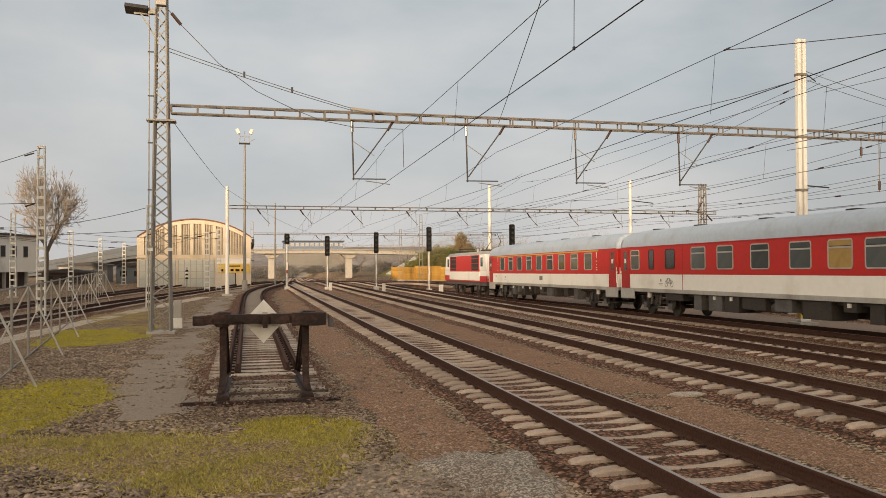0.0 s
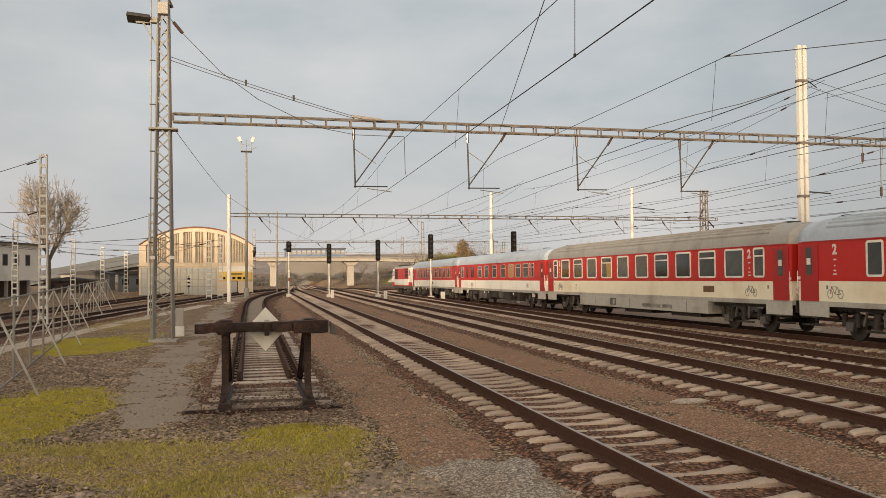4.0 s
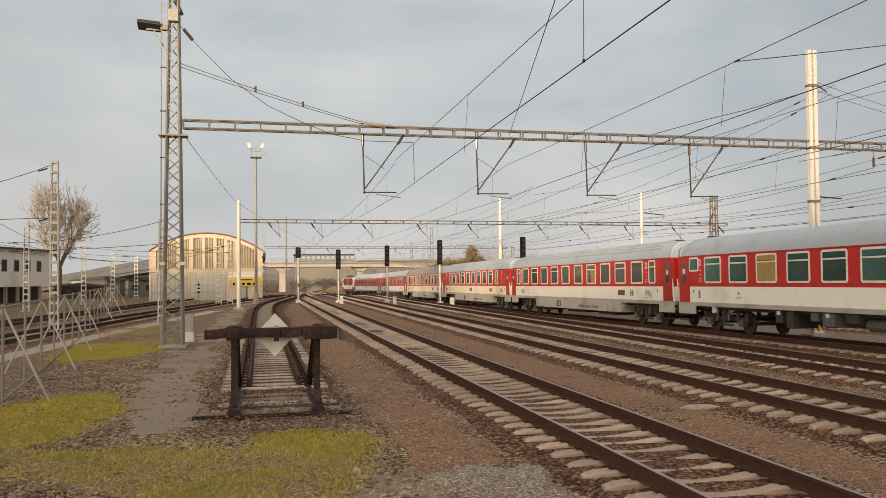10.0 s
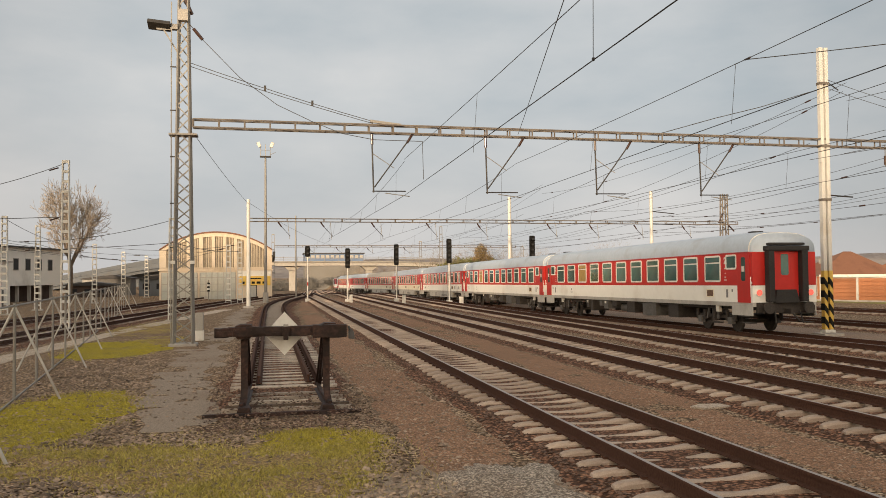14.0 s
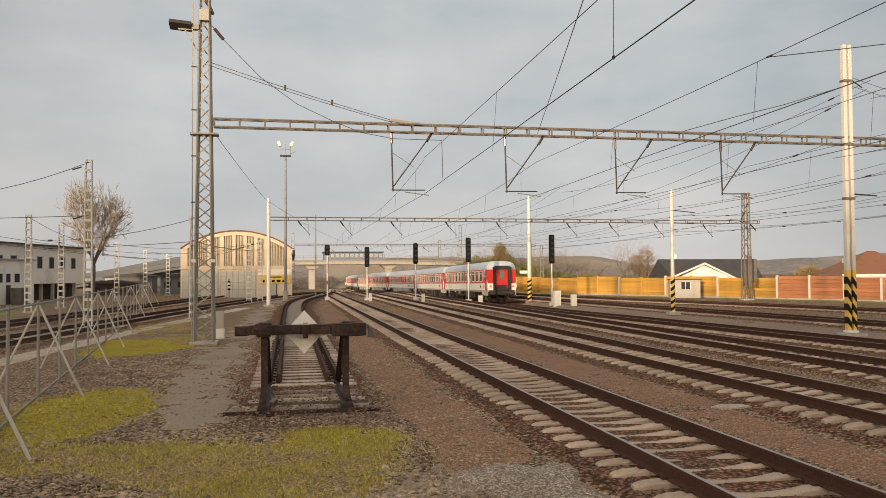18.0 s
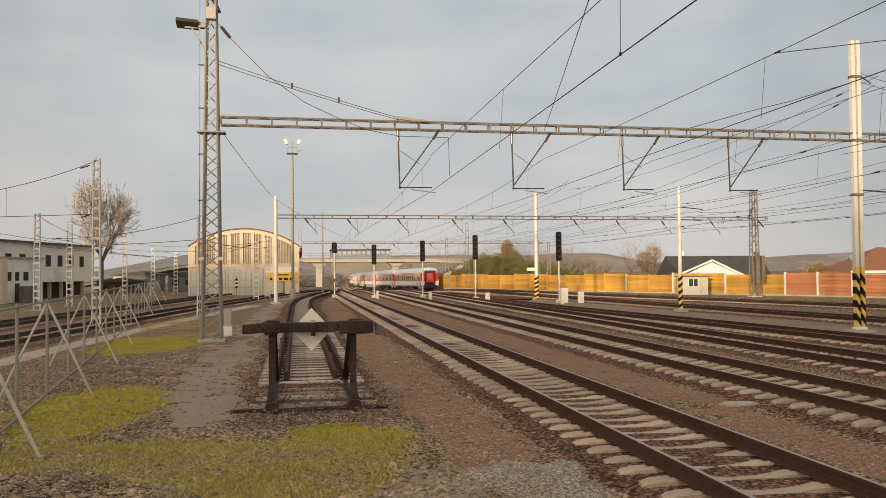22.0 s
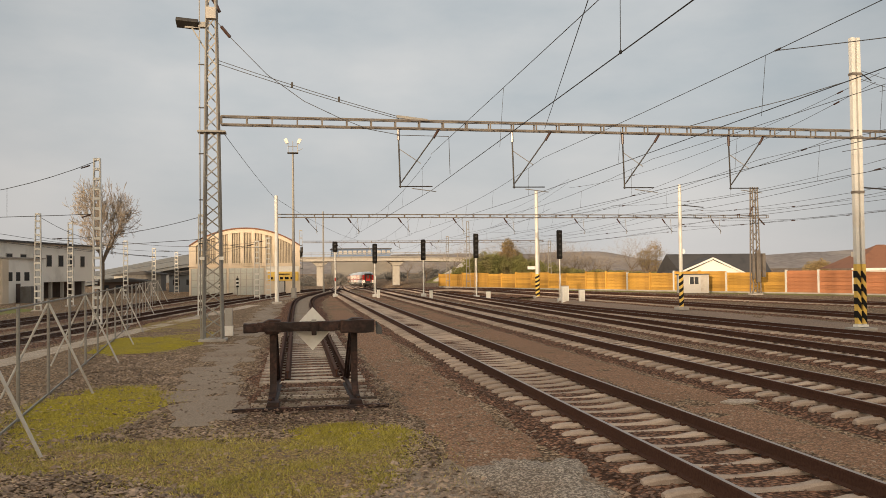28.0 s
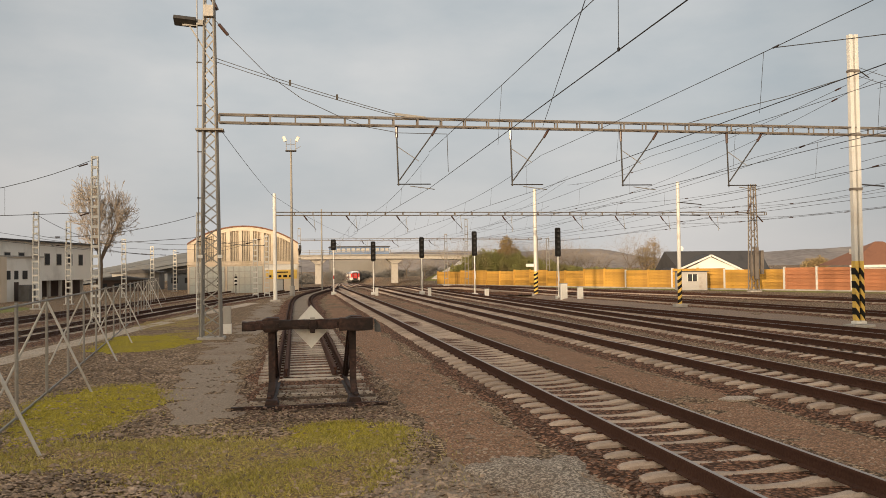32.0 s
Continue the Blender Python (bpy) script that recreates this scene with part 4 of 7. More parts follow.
def mast_near_fittings():
    part("transformer_box", Geo().box((0.0, -0.22, 12.1), (0.36, 0.3, 0.42)), "conc", mast_near, bevel=0.02)
    g = Geo().beam((-0.15, -0.1, 11.6), (-0.95, -0.1, 11.6), 0.06, 0.06).beam((-0.2, -0.1, 10.75), (-0.7, -0.1, 11.58), 0.06, 0.05)
    part("lamp_gear_box", Geo().box((-0.32, -0.15, 11.68), (0.26, 0.2, 0.2)), "galv", mast_near, bevel=0.02)
    part("floodlight_bracket", g, "galv", mast_near)
    g = Geo().box((0, 0, 0), (0.80, 0.46, 0.14), Matrix.Rotation(radians(-22), 3, "X") @ Matrix.Rotation(radians(6), 3, "Y"))
    part("floodlight", g, "darkmetal", mast_near, "flat rectangular floodlight", bevel=0.02, at=(-0.85, -0.15, 11.72))
    part("cable_pipe", Geo().bar((-0.42, -0.2, 0.1), (-0.42, -0.2, 12.6), 0.022, 6), "galv", mast_near)
    for z in (3.6, 5.2, 6.9, 8.6, 10.2):
        part("pipe_clip", Geo().box((-0.36, -0.2, z), (0.2, 0.05, 0.04)), "darkmetal", mast_near)
    part("beam_seat", Geo().box((0.0, -0.05, 7.72), (1.0, 0.6, 0.06)), "galv", mast_near)
    for x in (-0.36, 0.36):
        part("warning_plate", Geo().box((x * 0.95, -0.34, 3.05), (0.16, 0.012, 0.12)), "white", mast_near)
    part("top_insulator", Geo().bar((-0.05, -0.1, 13.0), (0.3, -0.1, 12.2), 0.06, 8), "insul", mast_near)


mast_near_fittings()


def double_post(at, height):
    ob = thing("twin_post_mast", at, "pale twin-post steel mast with black and yellow striped foot", "mast")
    for s in (-1, 1):
        p = part("post", Geo().box((s * 0.125, 0, height / 2), (0.16, 0.22, height)), "cream", ob, bevel=0.02)
        k = 4
        for i in range(k):
            z0 = 0.42 + i * 0.56
            g = Geo()
            poly = [(-0.087, z0), (0.087, z0 - 0.24), (0.087, z0 + 0.05), (-0.087, z0 + 0.29)]
            g.prism(poly, -0.122, -0.112, "y").prism(poly, 0.112, 0.122, "y")
            g2 = Geo().prism([(-0.13, z0 + 0.29), (0.13, z0 + 0.29), (0.13, z0), (-0.13, z0)], -0.091, -0.086, "x")
            part("black_stripe", g.add(g2.v, g2.f), "blackp", p, at=(s * 0.125, 0, 0))
        part("yellow_band", Geo().box((s * 0.125, 0, 1.42), (0.17, 0.229, 2.5)), "yellowp", p)
    for z in (5.7, 8.0, 10.7):
        part("clamp", Geo().box((0, 0, z), (0.44, 0.30, 0.11)), "galvd", ob, bevel=0.01)
    part("footing", Geo().box((0, 0, -0.06), (0.95, 0.85, 0.14)), "conc", ob, bevel=0.03)
    part("foot_plate", Geo().box((0, 0, 0.08), (0.5, 0.36, 0.10)), "white", ob, bevel=0.02)
    part("arm", Geo().bar((0.2, 0, 5.9), (1.5, 0.2, 5.85), 0.03), "darkmetal", ob)
    part("arm", Geo().bar((0.2, 0, 10.8), (0.9, 0.2, 10.5), 0.025), "darkmetal", ob)
    return ob


double_post((23.32, BEAM_Y - 0.1, -0.42), 12.25)


def striped_post(at, height, r, label, arm=0.0):
    ob = thing("striped_post_mast", at, label, "mast")
    pole = part("post", Geo().bar((0, 0, 0), (0, 0, height), r, 12, r * 0.8), "cream", ob, smooth=False)
    part("yellow_band", Geo().bar((0, 0, 0.15), (0, 0, 2.35), r * 1.04, 12), "yellowp", ob)
    for i in range(5):
        g = Geo()
        n, z0 = 12, 0.3 + 0.42 * i
        for j in range(n + 1):
            a = 2 * math.pi * j / n
            z = z0 + 0.12 * math.cos(a)
            g.v += [(r * 1.09 * math.cos(a), r * 1.09 * math.sin(a), z), (r * 1.09 * math.cos(a), r * 1.09 * math.sin(a), z + 0.21)]
        g.f = [(2 * j, 2 * j + 2, 2 * j + 3, 2 * j + 1) for j in range(n)]
        part("black_stripe", g, "blackp", ob)
    part("footing", Geo().box((0, 0, 0.03), (0.7, 0.7, 0.2)), "conc", ob, bevel=0.03)
    if arm:
        part("arm", Geo().bar((0, 0, arm), (1.6, 0, arm - 0.15), 0.03).bar((0, 0, arm - 0.8), (1.5, 0, arm - 0.85), 0.03), "darkmetal", ob)
    return ob


striped_post((24.0, 50.5, -0.42), 7.9, 0.13, "slim pale post mast with black and yellow striped foot", 6.6)
striped_post((23.3, 80.8, -0.6), 10.5, 0.2, "pale post mast with black and yellow striped foot and white board", 0)
solid("marker_board", Geo().box((22.66, 80.6, 2.36), (0.80, 0.04, 0.30)), "white", "small white board on a mast", "sign")

# second portal
sec = thing("post_mast", (-1.66, 70, GROUND), "plain pale round steel post of a portal", "mast")
part("post", Geo().bar((0, 0, 0), (0, 0, 8.75), 0.17, 12, 0.14), "cream", sec)
part("footing", Geo().box((0, 0, 0.03), (0.8, 0.8, 0.24)), "conc", sec, bevel=0.03)
truss_beam("portal_beam", (-1.6, 71, 6.85), (44, 74, 6.95), 0.3, 0.26, 1.5, "far grey steel portal beam over the tracks", "galvd", chord=0.06)
far_mast = lattice_mast("lattice_mast", (44.1, 76.5, -0.5), 10.5, (0.80, 0.6), (0.5, 0.42), "rusty-grey lattice mast in front of the noise barrier", "galvd", panel=0.8, chord=0.10)
for x, w, z0, z1 in ((-0.45, 0.22, 1.5, 3.6), (0.05, 0.4, 1.2, 4.3), (0.62, 0.3, 1.7, 4.0)):
    part("counterweight", Geo().box((x, -0.45, (z0 + z1) / 2), (w, 0.3, z1 - z0)), "galvd", far_mast, "grey hanging tensioning weight", bevel=0.03)
part("insulator", Geo().bar((-0.3, -0.3, 8.6), (-0.75, -0.3, 7.6), 0.07, 8).bar((0.3, -0.3, 7.4), (0.9, -0.3, 6.8), 0.07, 8), "insul", far_mast)
truss_beam("portal_beam", (0.7, 125, 6.6), (37, 125, 6.5), 0.3, 0.24, 2.0, "distant steel portal beam over the tracks", "galvd", chord=0.07)
for bx, by, bh in ((0.5, 121, 8.6), (24.9, 123, 9.9), (22.7, 128, 7.9), (36.5, 126, 7.5), (37.7, 124, 7.0)):
    batten_mast((bx, by, -0.45), bh, 0.55, "distant channel mast of a portal", "galv", 0.2, 1.0)
sec = thing("post_mast", (3.0, 100, GROUND), "thin grey post in the station throat", "mast")
part("post", Geo().bar((0, 0, 0), (0, 0, 9.6), 0.11, 10, 0.08), "galv", sec)


# droppers, register arms and wires
WIRES = {"first": 5.12, "second": 9.62, "third": 14.2, "fourth": 18.8}
WIRE_Z = 5.38


def far_registration(x, y, beam):
    ob = thing("registration_frame", (x, y, 0), "small hanging registration strut with dark insulators", "catenary support", "registration frames")
    part("insulator", Geo().bar((-0.9, 0, beam - 0.1), (-0.62, 0, beam - 0.5), 0.06, 8), "insul", ob)
    part("diagonal_tube", Geo().bar((-0.62, 0, beam - 0.5), (0.1, 0, WIRE_Z + 0.15), 0.024), "darkmetal", ob)
    part("dropper_tube", Geo().bar((-0.1, 0, beam - 0.1), (0.02, 0, WIRE_Z - 0.05), 0.02), "galv", ob)
    return ob


def registration(x, y=BEAM_Y, beam=None):
    ob = thing("registration_frame", (x, y, 0), "dark hanging registration frame with brown insulators", "catenary support", "registration frames")
    t = BEAM_Z - 0.04 - (x / 52) * 0.22 if beam is None else beam
    l, r = -1.25, 0.25
    part("dropper_tube", Geo().bar((l, 0, t - 0.45), (l + 0.05, 0, WIRE_Z), 0.03), "darkmetal", ob)
    part("insulator", Geo().bar((l - 0.01, 0, t), (l, 0, t - 0.45), 0.055, 8), "insul", ob)
    part("diagonal_tube", Geo().bar((l + 0.08, 0, WIRE_Z + 0.2), (r - 0.1, 0, t - 0.28), 0.026), "darkmetal", ob)
    part("insulator", Geo().bar((r - 0.14, 0, t - 0.36), (r + 0.08, 0, t), 0.05, 8), "insul", ob)
    part("register_arm", Geo().bar((l, 0, WIRE_Z + 0.05), (r - 0.2, 0, WIRE_Z + 0.06), 0.022), "darkmetal", ob)
    part("steady_arm", Geo().bar((l + 0.5, 0, WIRE_Z - 0.02), (l + 1.45, 0, WIRE_Z - 0.14), 0.016), "galv", ob)
    part("stay", Geo().bar((l + 0.02, 0, t - 0.8), (l + 0.85, 0, t - 1.35), 0.014), "galv", ob)
    return ob


def wire(name, pts, r, label="", material="wire", parent=None):
    g = Geo()
    pts = [Vector(p) for p in pts]
    k = 5
    for i, p in enumerate(pts):
        d = (pts[min(i + 1, len(pts) - 1)] - pts[max(i - 1, 0)]).normalized()
        a = (Vector((0, 0, 1)) if abs(d.z) < 0.9 else Vector((1, 0, 0))).cross(d).normalized()
        b = d.cross(a)
        g.v += [p + a * (r * math.cos(6.2832 * j / k)) + b * (r * math.sin(6.2832 * j / k)) for j in range(k)]
    g.f = [(i * k + j, i * k + (j + 1) % k, (i + 1) * k + (j + 1) % k, (i + 1) * k + j) for i in range(len(pts) - 1) for j in range(k)]
    if parent:
        return part(name, g, material, parent, label)
    return solid(name, g, material, label, "overhead wire", "overhead wires")


def sag(p, q, s, n=14):
    p, q = Vector(p), Vector(q)
    return [p.lerp(q, i / n) - Vector((0, 0, s * 4 * (i / n) * (1 - i / n))) for i in range(n + 1)]


SUPPORTS = [-30, BEAM_Y, 71.5, 125]
for k, (key, wx) in enumerate(WIRES.items()):
    registration(wx)
    ob = thing("catenary", (0, 0, 0), "contact wire hung by droppers from a sagging messenger wire", "overhead wire", "overhead wires")
    for j, (ya, yb) in enumerate(zip(SUPPORTS, SUPPORTS[1:])):
        xa = wx - 1.55 if j == 0 else wx
        xb = wx + (-0.3 if j == 1 else 0.0)
        wire("contact_wire", [(xa, ya, WIRE_Z - 0.1), (xb, yb, WIRE_Z - 0.1)], 0.0095, parent=ob)
        za, zb, sg = ((7.75, 6.6, 0.38), (6.6, 6.75, 0.75), (6.75, 6.7, 0.85))[j]
        if key == "first" and j == 0:
            za, zb, sg = 7.5, 6.68, 0.05
        if key == "second" and j == 0:
            za = 7.5
        mw = sag((wx + (0.35 if key == "first" else -0.25) if j == 0 else wx, ya, za), (wx, yb, zb), sg, 18)
        wire("messenger_wire", mw, 0.0085, parent=ob)
        if j == 0:
            for y in {"first": (20.8,), "second": (16.0, 24.0), "third": (18.5, 25.5), "fourth": (22.0, 28.0)}[key]:
                u = (y - ya) / (yb - ya)
                k = mw[0].lerp(mw[-1], u) - Vector((0, 0, sg * 4 * u * (1 - u)))
                wire("dropper", [k, (k.x - 0.12, y, WIRE_Z - 0.1)], 0.005, parent=ob)
            if key == "first":
                wire("dropper", [(4.6, 11.5, WIRE_Z - 0.1), (4.62, 11.5, 6.95)], 0.006, parent=ob)
                part("clamp", Geo().box((4.6, 11.5, WIRE_Z - 0.09), (0.025, 0.05, 0.05)), "darkmetal", ob)
            continue
        for i in range(1, 18, 3):
            wire("dropper", [mw[i], (xa + (xb - xa) * i / 18, mw[i].y, WIRE_Z - 0.1)], 0.005, parent=ob)
    wire("contact_wire", [(wx, 125, WIRE_Z - 0.1), (wx + 2, 188, WIRE_Z - 0.2)], 0.014, parent=ob)
    wire("messenger_wire", sag((wx, 125, 6.7), (wx + 2, 188, 5.6), 0.6), 0.014, parent=ob)

for wx in (1.6, 5.1, 9.4, 14.2, 18.8, 25.4, 29.5, 34.0, 39.0):
    far_registration(wx, 71.0 + 3.0 * (wx + 1.6) / 45.6, 6.81)
for wx in (6.5, 10.5, 15.0, 20.5):
    far_registration(wx, 125, 6.5)
# stays, feeders and cross wires
stay = thing("beam_stay", (0, 0, 0), "pair of steel stay rods from mast to portal beam", "stay")
for dz in (0.0, -0.13):
    wire("stay_rod", sag((-2.85, BEAM_Y, 10.1 + dz), (3.9, BEAM_Y, 8.12 + dz * 0.6), 0.06, 6), 0.013, parent=stay)
part("turnbuckle", Geo().beam((3.8, BEAM_Y, 8.13), (5.0, BEAM_Y, 8.0), 0.10, 0.10), "galv", stay)
for u in (0.4, 0.66):
    part("clamp", Geo().box(Vector((-2.85, BEAM_Y, 10.04)).lerp(Vector((3.9, BEAM_Y, 8.08)), u), (0.08, 0.05, 0.2)), "darkmetal", stay)
feed = thing("feeder_cable", (0, 0, 0), "dark feeder cable with brown insulator below the mast head", "overhead wire")
wire("cable", [(-3.05, BEAM_Y - 0.2, 11.7), (-2.38, BEAM_Y - 0.2, 10.91), (-1.06, BEAM_Y - 0.2, 9.57), (0.3, BEAM_Y - 0.2, 8.6), (1.59, BEAM_Y - 0.2, 8.01), (2.69, BEAM_Y - 0.2, 7.59), (3.93, BEAM_Y - 0.2, 7.38), (5.8, BEAM_Y - 0.2, 7.36)], 0.013, parent=feed)
wire("cable", [(5.8, BEAM_Y - 0.2, 7.36), (5.85, BEAM_Y - 0.1, 5.9)], 0.012, parent=feed)
wire("cable", [(15.71, BEAM_Y, 7.93), (18.35, BEAM_Y, 8.68), (20.40, BEAM_Y, 9.20), (22.51, BEAM_Y, 9.85), (23.44, BEAM_Y, 10.11)], 0.016, parent=feed)
for z0, z1 in ((10.42, 7.75), (10.05, 7.55)):
    wire("guy_wire", sag((23.5, BEAM_Y, z0 + 0.1), (36, BEAM_Y, z1), 0.2), 0.011, "thin wire running down from the twin-post mast")
part("insulator", Geo().bar((-2.72, BEAM_Y - 0.2, 11.32), (-2.4, BEAM_Y - 0.2, 10.93), 0.06, 8), "insul", feed)
wire("anchor_wire", sag((-2.75, BEAM_Y, 7.5), (-1.66, 70, 8.1), 0.12), 0.012, "thin anchor wire between two masts")
wire("anchor_wire", sag((-1.66, 70, 8.2), (9.5, 125, 6.6), 0.5), 0.012, "thin anchor wire running over the tracks")
wire("cross_wire", sag((9.7, BEAM_Y, 7.75), (2.0, 1.0, 7.15), 0.05), 0.010, "thin wire crossing above two tracks")
for wx, za, zb, sg in ((24.6, 10.4, 9.6, 0.9), (24.4, 10.0, 7.3, 0.8), (22.7, 7.7, 7.0, 0.7), (26.6, 6.8, 6.9, 0.8), (27.6, 5.3, 5.3, 0.03), (32.5, 6.8, 6.9, 0.9), (34.5, 5.4, 5.4, 0.03), (38.5, 7.6, 7.6, 1.0), (29.5, 7.9, 8.0, 0.9), (31.0, 6.6, 6.9, 0.6), (36.5, 5.9, 6.0, 0.5), (41.0, 6.6, 6.6, 0.8)):
    for ya, yb in ((-30, BEAM_Y), (BEAM_Y, 74), (74, 125)):
        f = 0.09 * max(0, wx - 24)
        x0, x1 = wx - f * ya / 74 * 2, wx - f * yb / 74 * 2
        w = wire("line_wire", sag((x0, ya, za), (x1, yb, zb), sg, 16), 0.011, "overhead line wire of the outer tracks")
        if ya == BEAM_Y:
            for u in (0.06, 0.5 + 0.03 * (wx % 5), 0.93):
                k = lambda v: Vector((x0 + (x1 - x0) * v, ya + (yb - ya) * v, za + (zb - za) * v - sg * 4 * v * (1 - v)))
                part("insulator", Geo().bar(k(u), k(u + 0.009), 0.038, 8), "insul", w, "dark strain insulator")
            if za < 7.3:
                part("hanger", Geo().bar((x0, ya, za - 0.03), (x0, ya, BEAM_Z), 0.02, 6), "galvd", w)
                part("insulator", Geo().bar((x0, ya, za + 0.05), (x0, ya, za + 0.45), 0.055, 8), "insul", w)
wire("branch_wire", sag((9.7, 15.91, 6.62), (20, 15.9, 8.23), 0.05), 0.010, "thin wire branching sideways from a messenger wire")
part("clamp", Geo().bar((9.74, 15.75, 6.63), (9.73, 15.93, 6.625), 0.02, 8), "insul", feed)


# ---------- the train ----------
def rounded(w, h, r, n=3):
    out = []
    for cx, cz, a0 in ((w / 2 - r, h / 2 - r, 0), (-w / 2 + r, h / 2 - r, 90), (-w / 2 + r, -h / 2 + r, 180), (w / 2 - r, -h / 2 + r, 270)):
        for i in range(n + 1):
            a = radians(a0 + 90 * i / n)
            out.append((cx + r * math.cos(a), cz + r * math.sin(a)))
    return out


def ring_geo(w, h, r, t, d0, d1):
    """A rounded frame in the y-z plane, facing -x."""
    a, b = rounded(w, h, r), rounded(w - 2 * t, h - 2 * t, max(r - t, 0.02))
    n = len(a)
    g = Geo()
    g.add([(d, y, z) for d in (d0, d1) for y, z in a] + [(d, y, z) for d in (d0, d1) for y, z in b],
          [f for i in range(n) for j in ((i + 1) % n,) for f in ((i, j, n + j, n + i), (2 * n + j, 2 * n + i, 3 * n + i, 3 * n + j), (n + i, n + j, 3 * n + j, 3 * n + i), (j, i, 2 * n + i, 2 * n + j))])
    return g


_shared = {}


def shared(key, make, material):
    if key not in _shared:
        me = make().mesh(key[0])
        me.materials.append(M[material])
        _shared[key] = me
    return _shared[key]


HW, Z_SILL, Z_WAIST, Z_TOP, Z_ROOF = 1.41, 1.27, 1.95, 3.29, 4.15


def roof_arc(hw=HW, z0=Z_TOP, z1=Z_ROOF, n=14):
    out = []
    for i in range(n + 1):
        a = math.pi * i / n
        c, s = math.cos(a), math.sin(a)
        out.append((hw * (abs(c) ** 0.62) * (1 if c > 0 else -1), z0 + (z1 - z0) * (s ** 0.72)))
    return out


def add_window(body, side, y, z, w, h, frame_mat, glass, bar, r=0.11, drawn=""):
    """A framed pane; drawn: full or half curtain behind the glass, or bare for a pane without a frame."""
    x = -side * (HW + 0.004)
    m = Matrix.Translation((x, y, z)) @ (Matrix.Identity(4) if side > 0 else Matrix.Rotation(math.pi, 4, "Z"))
    t = 0.03 if drawn == "bare" else 0.045 if frame_mat == "skirt" else 0.075
    win = part("window_frame", shared(("window_frame", w, h, "rubber" if drawn == "bare" else frame_mat), lambda: ring_geo(w, h, r, t, -0.02, 0.01), "rubber" if drawn == "bare" else frame_mat), frame_mat, body, at=m)
    glass = "curtain" if drawn == "full" else glass
    part("pane", shared(("pane", w, h, glass), lambda: Geo().prism([(a, b) for a, b in rounded(w - 0.08, h - 0.08, r * 0.7)], -0.006, 0.004, "x"), glass), glass, win)
    if drawn == "half":
        part("curtain", shared(("curtain", w, h), lambda: Geo().prism([(-w * 0.44, -h * 0.43), (-w * 0.02, -h * 0.43), (w * 0.03, h * 0.2), (-w * 0.44, h * 0.2)], -0.010, -0.004, "x"), "curtain"), "curtain", win, "ochre curtain drawn half across")
    if bar:
        part("vent_bar", shared(("vent_bar", w, h, frame_mat), lambda: Geo().box((-0.008, 0, h * 0.22), (0.022, w - 0.1, 0.055)), frame_mat), frame_mat, win)
        part("vent_rim", shared(("vent_rim", w, h), lambda: Geo().box((-0.006, 0, h * 0.22 + 0.045), (0.016, w - 0.16, 0.02)), "rubber"), "rubber", win)
    return win


def bogie(coach, y, wheel_r=0.44):
    b = part("bogie", Geo().box((0, y, 0.62), (1.9, 2.0, 0.14)).box((-0.98, y, 0.62), (0.10, 3.1, 0.16)).box((0.98, y, 0.62), (0.10, 3.1, 0.16)), "under", coach)
    for dy in (-1.25, 1.25):
        for s in (-1, 1):
            part("wheel", Geo().bar((s * 0.69, y + dy, wheel_r), (s * 0.81, y + dy, wheel_r), wheel_r, 20), "under", b)
        part("axle", Geo().bar((-0.7, y + dy, wheel_r), (0.7, y + dy, wheel_r), 0.08, 8), "under", b)
        for s in (-1, 1):
            part("axle_box", Geo().box((s * 1.06, y + dy, wheel_r + 0.02), (0.20, 0.34, 0.28)), "boxgrey", b, bevel=0.02)
            for k in (-0.32, 0.32):
                part("spring", Geo().bar((s * 1.06, y + dy + k, 0.45), (s * 1.06, y + dy + k, 0.90), 0.085, 8), "under", b)
    for s in (-1, 1):
        g = Geo().bar((s * 1.1, y, 0.42), (s * 1.1, y, 0.95), 0.13, 10).box((s * 1.1, y, 0.36), (0.14, 1.1, 0.07)).bar((s * 1.16, y - 0.7, 0.8), (s * 1.16, y + 0.15, 0.5), 0.04, 6)
        part("swing_link", g, "under", b)
        for y0, y1, z0 in ((0.35, 0.5, 0.95), (-0.45, -0.42, 1.0)):
            part("damper", Geo().bar((s * 1.2, y + y0, z0), (s * 1.2, y + y1, 0.52), 0.05, 6), "boxgrey", b, "grey damper")
    return b


def side_text(body, what, size, y, z):
    return text("class_number", what, size, "white", body, Matrix.Translation((-(HW + 0.008), y, z)) @ Matrix(((0, 0, -1, 0), (-1, 0, 0, 0), (0, 1, 0, 0), (0, 0, 0, 1))))


def pictogram_bicycle(ob, y, z=1.6):
    bar = lambda g, a, b: g.bar((0, a[0], a[1]), (0, b[0], b[1]), 0.014, 4)
    g = Geo()
    for a, b in (((-0.33, -0.09), (-0.10, 0.18)), ((-0.10, 0.18), (0.22, 0.18)), ((0.22, 0.2), (0.33, -0.09)), ((-0.10, 0.18), (0.02, -0.09)), ((0.02, -0.09), (-0.33, -0.09)), ((0.02, -0.09), (0.22, 0.18))):
        bar(g, a, b)
    bike = part("bicycle_pictogram", g, "markgrey", ob, "dark bicycle pictogram", at=Matrix.Translation((-HW - 0.006, y, z)) @ Matrix.Diagonal((1, 0.78, 0.9, 1)))
    for k in (-0.33, 0.33):
        part("pictogram_wheel", shared(("pictogram_wheel",), lambda: ring_geo(0.34, 0.34, 0.168, 0.024, -0.008, 0.0), "markgrey"), "markgrey", bike, at=(0, k, -0.09))


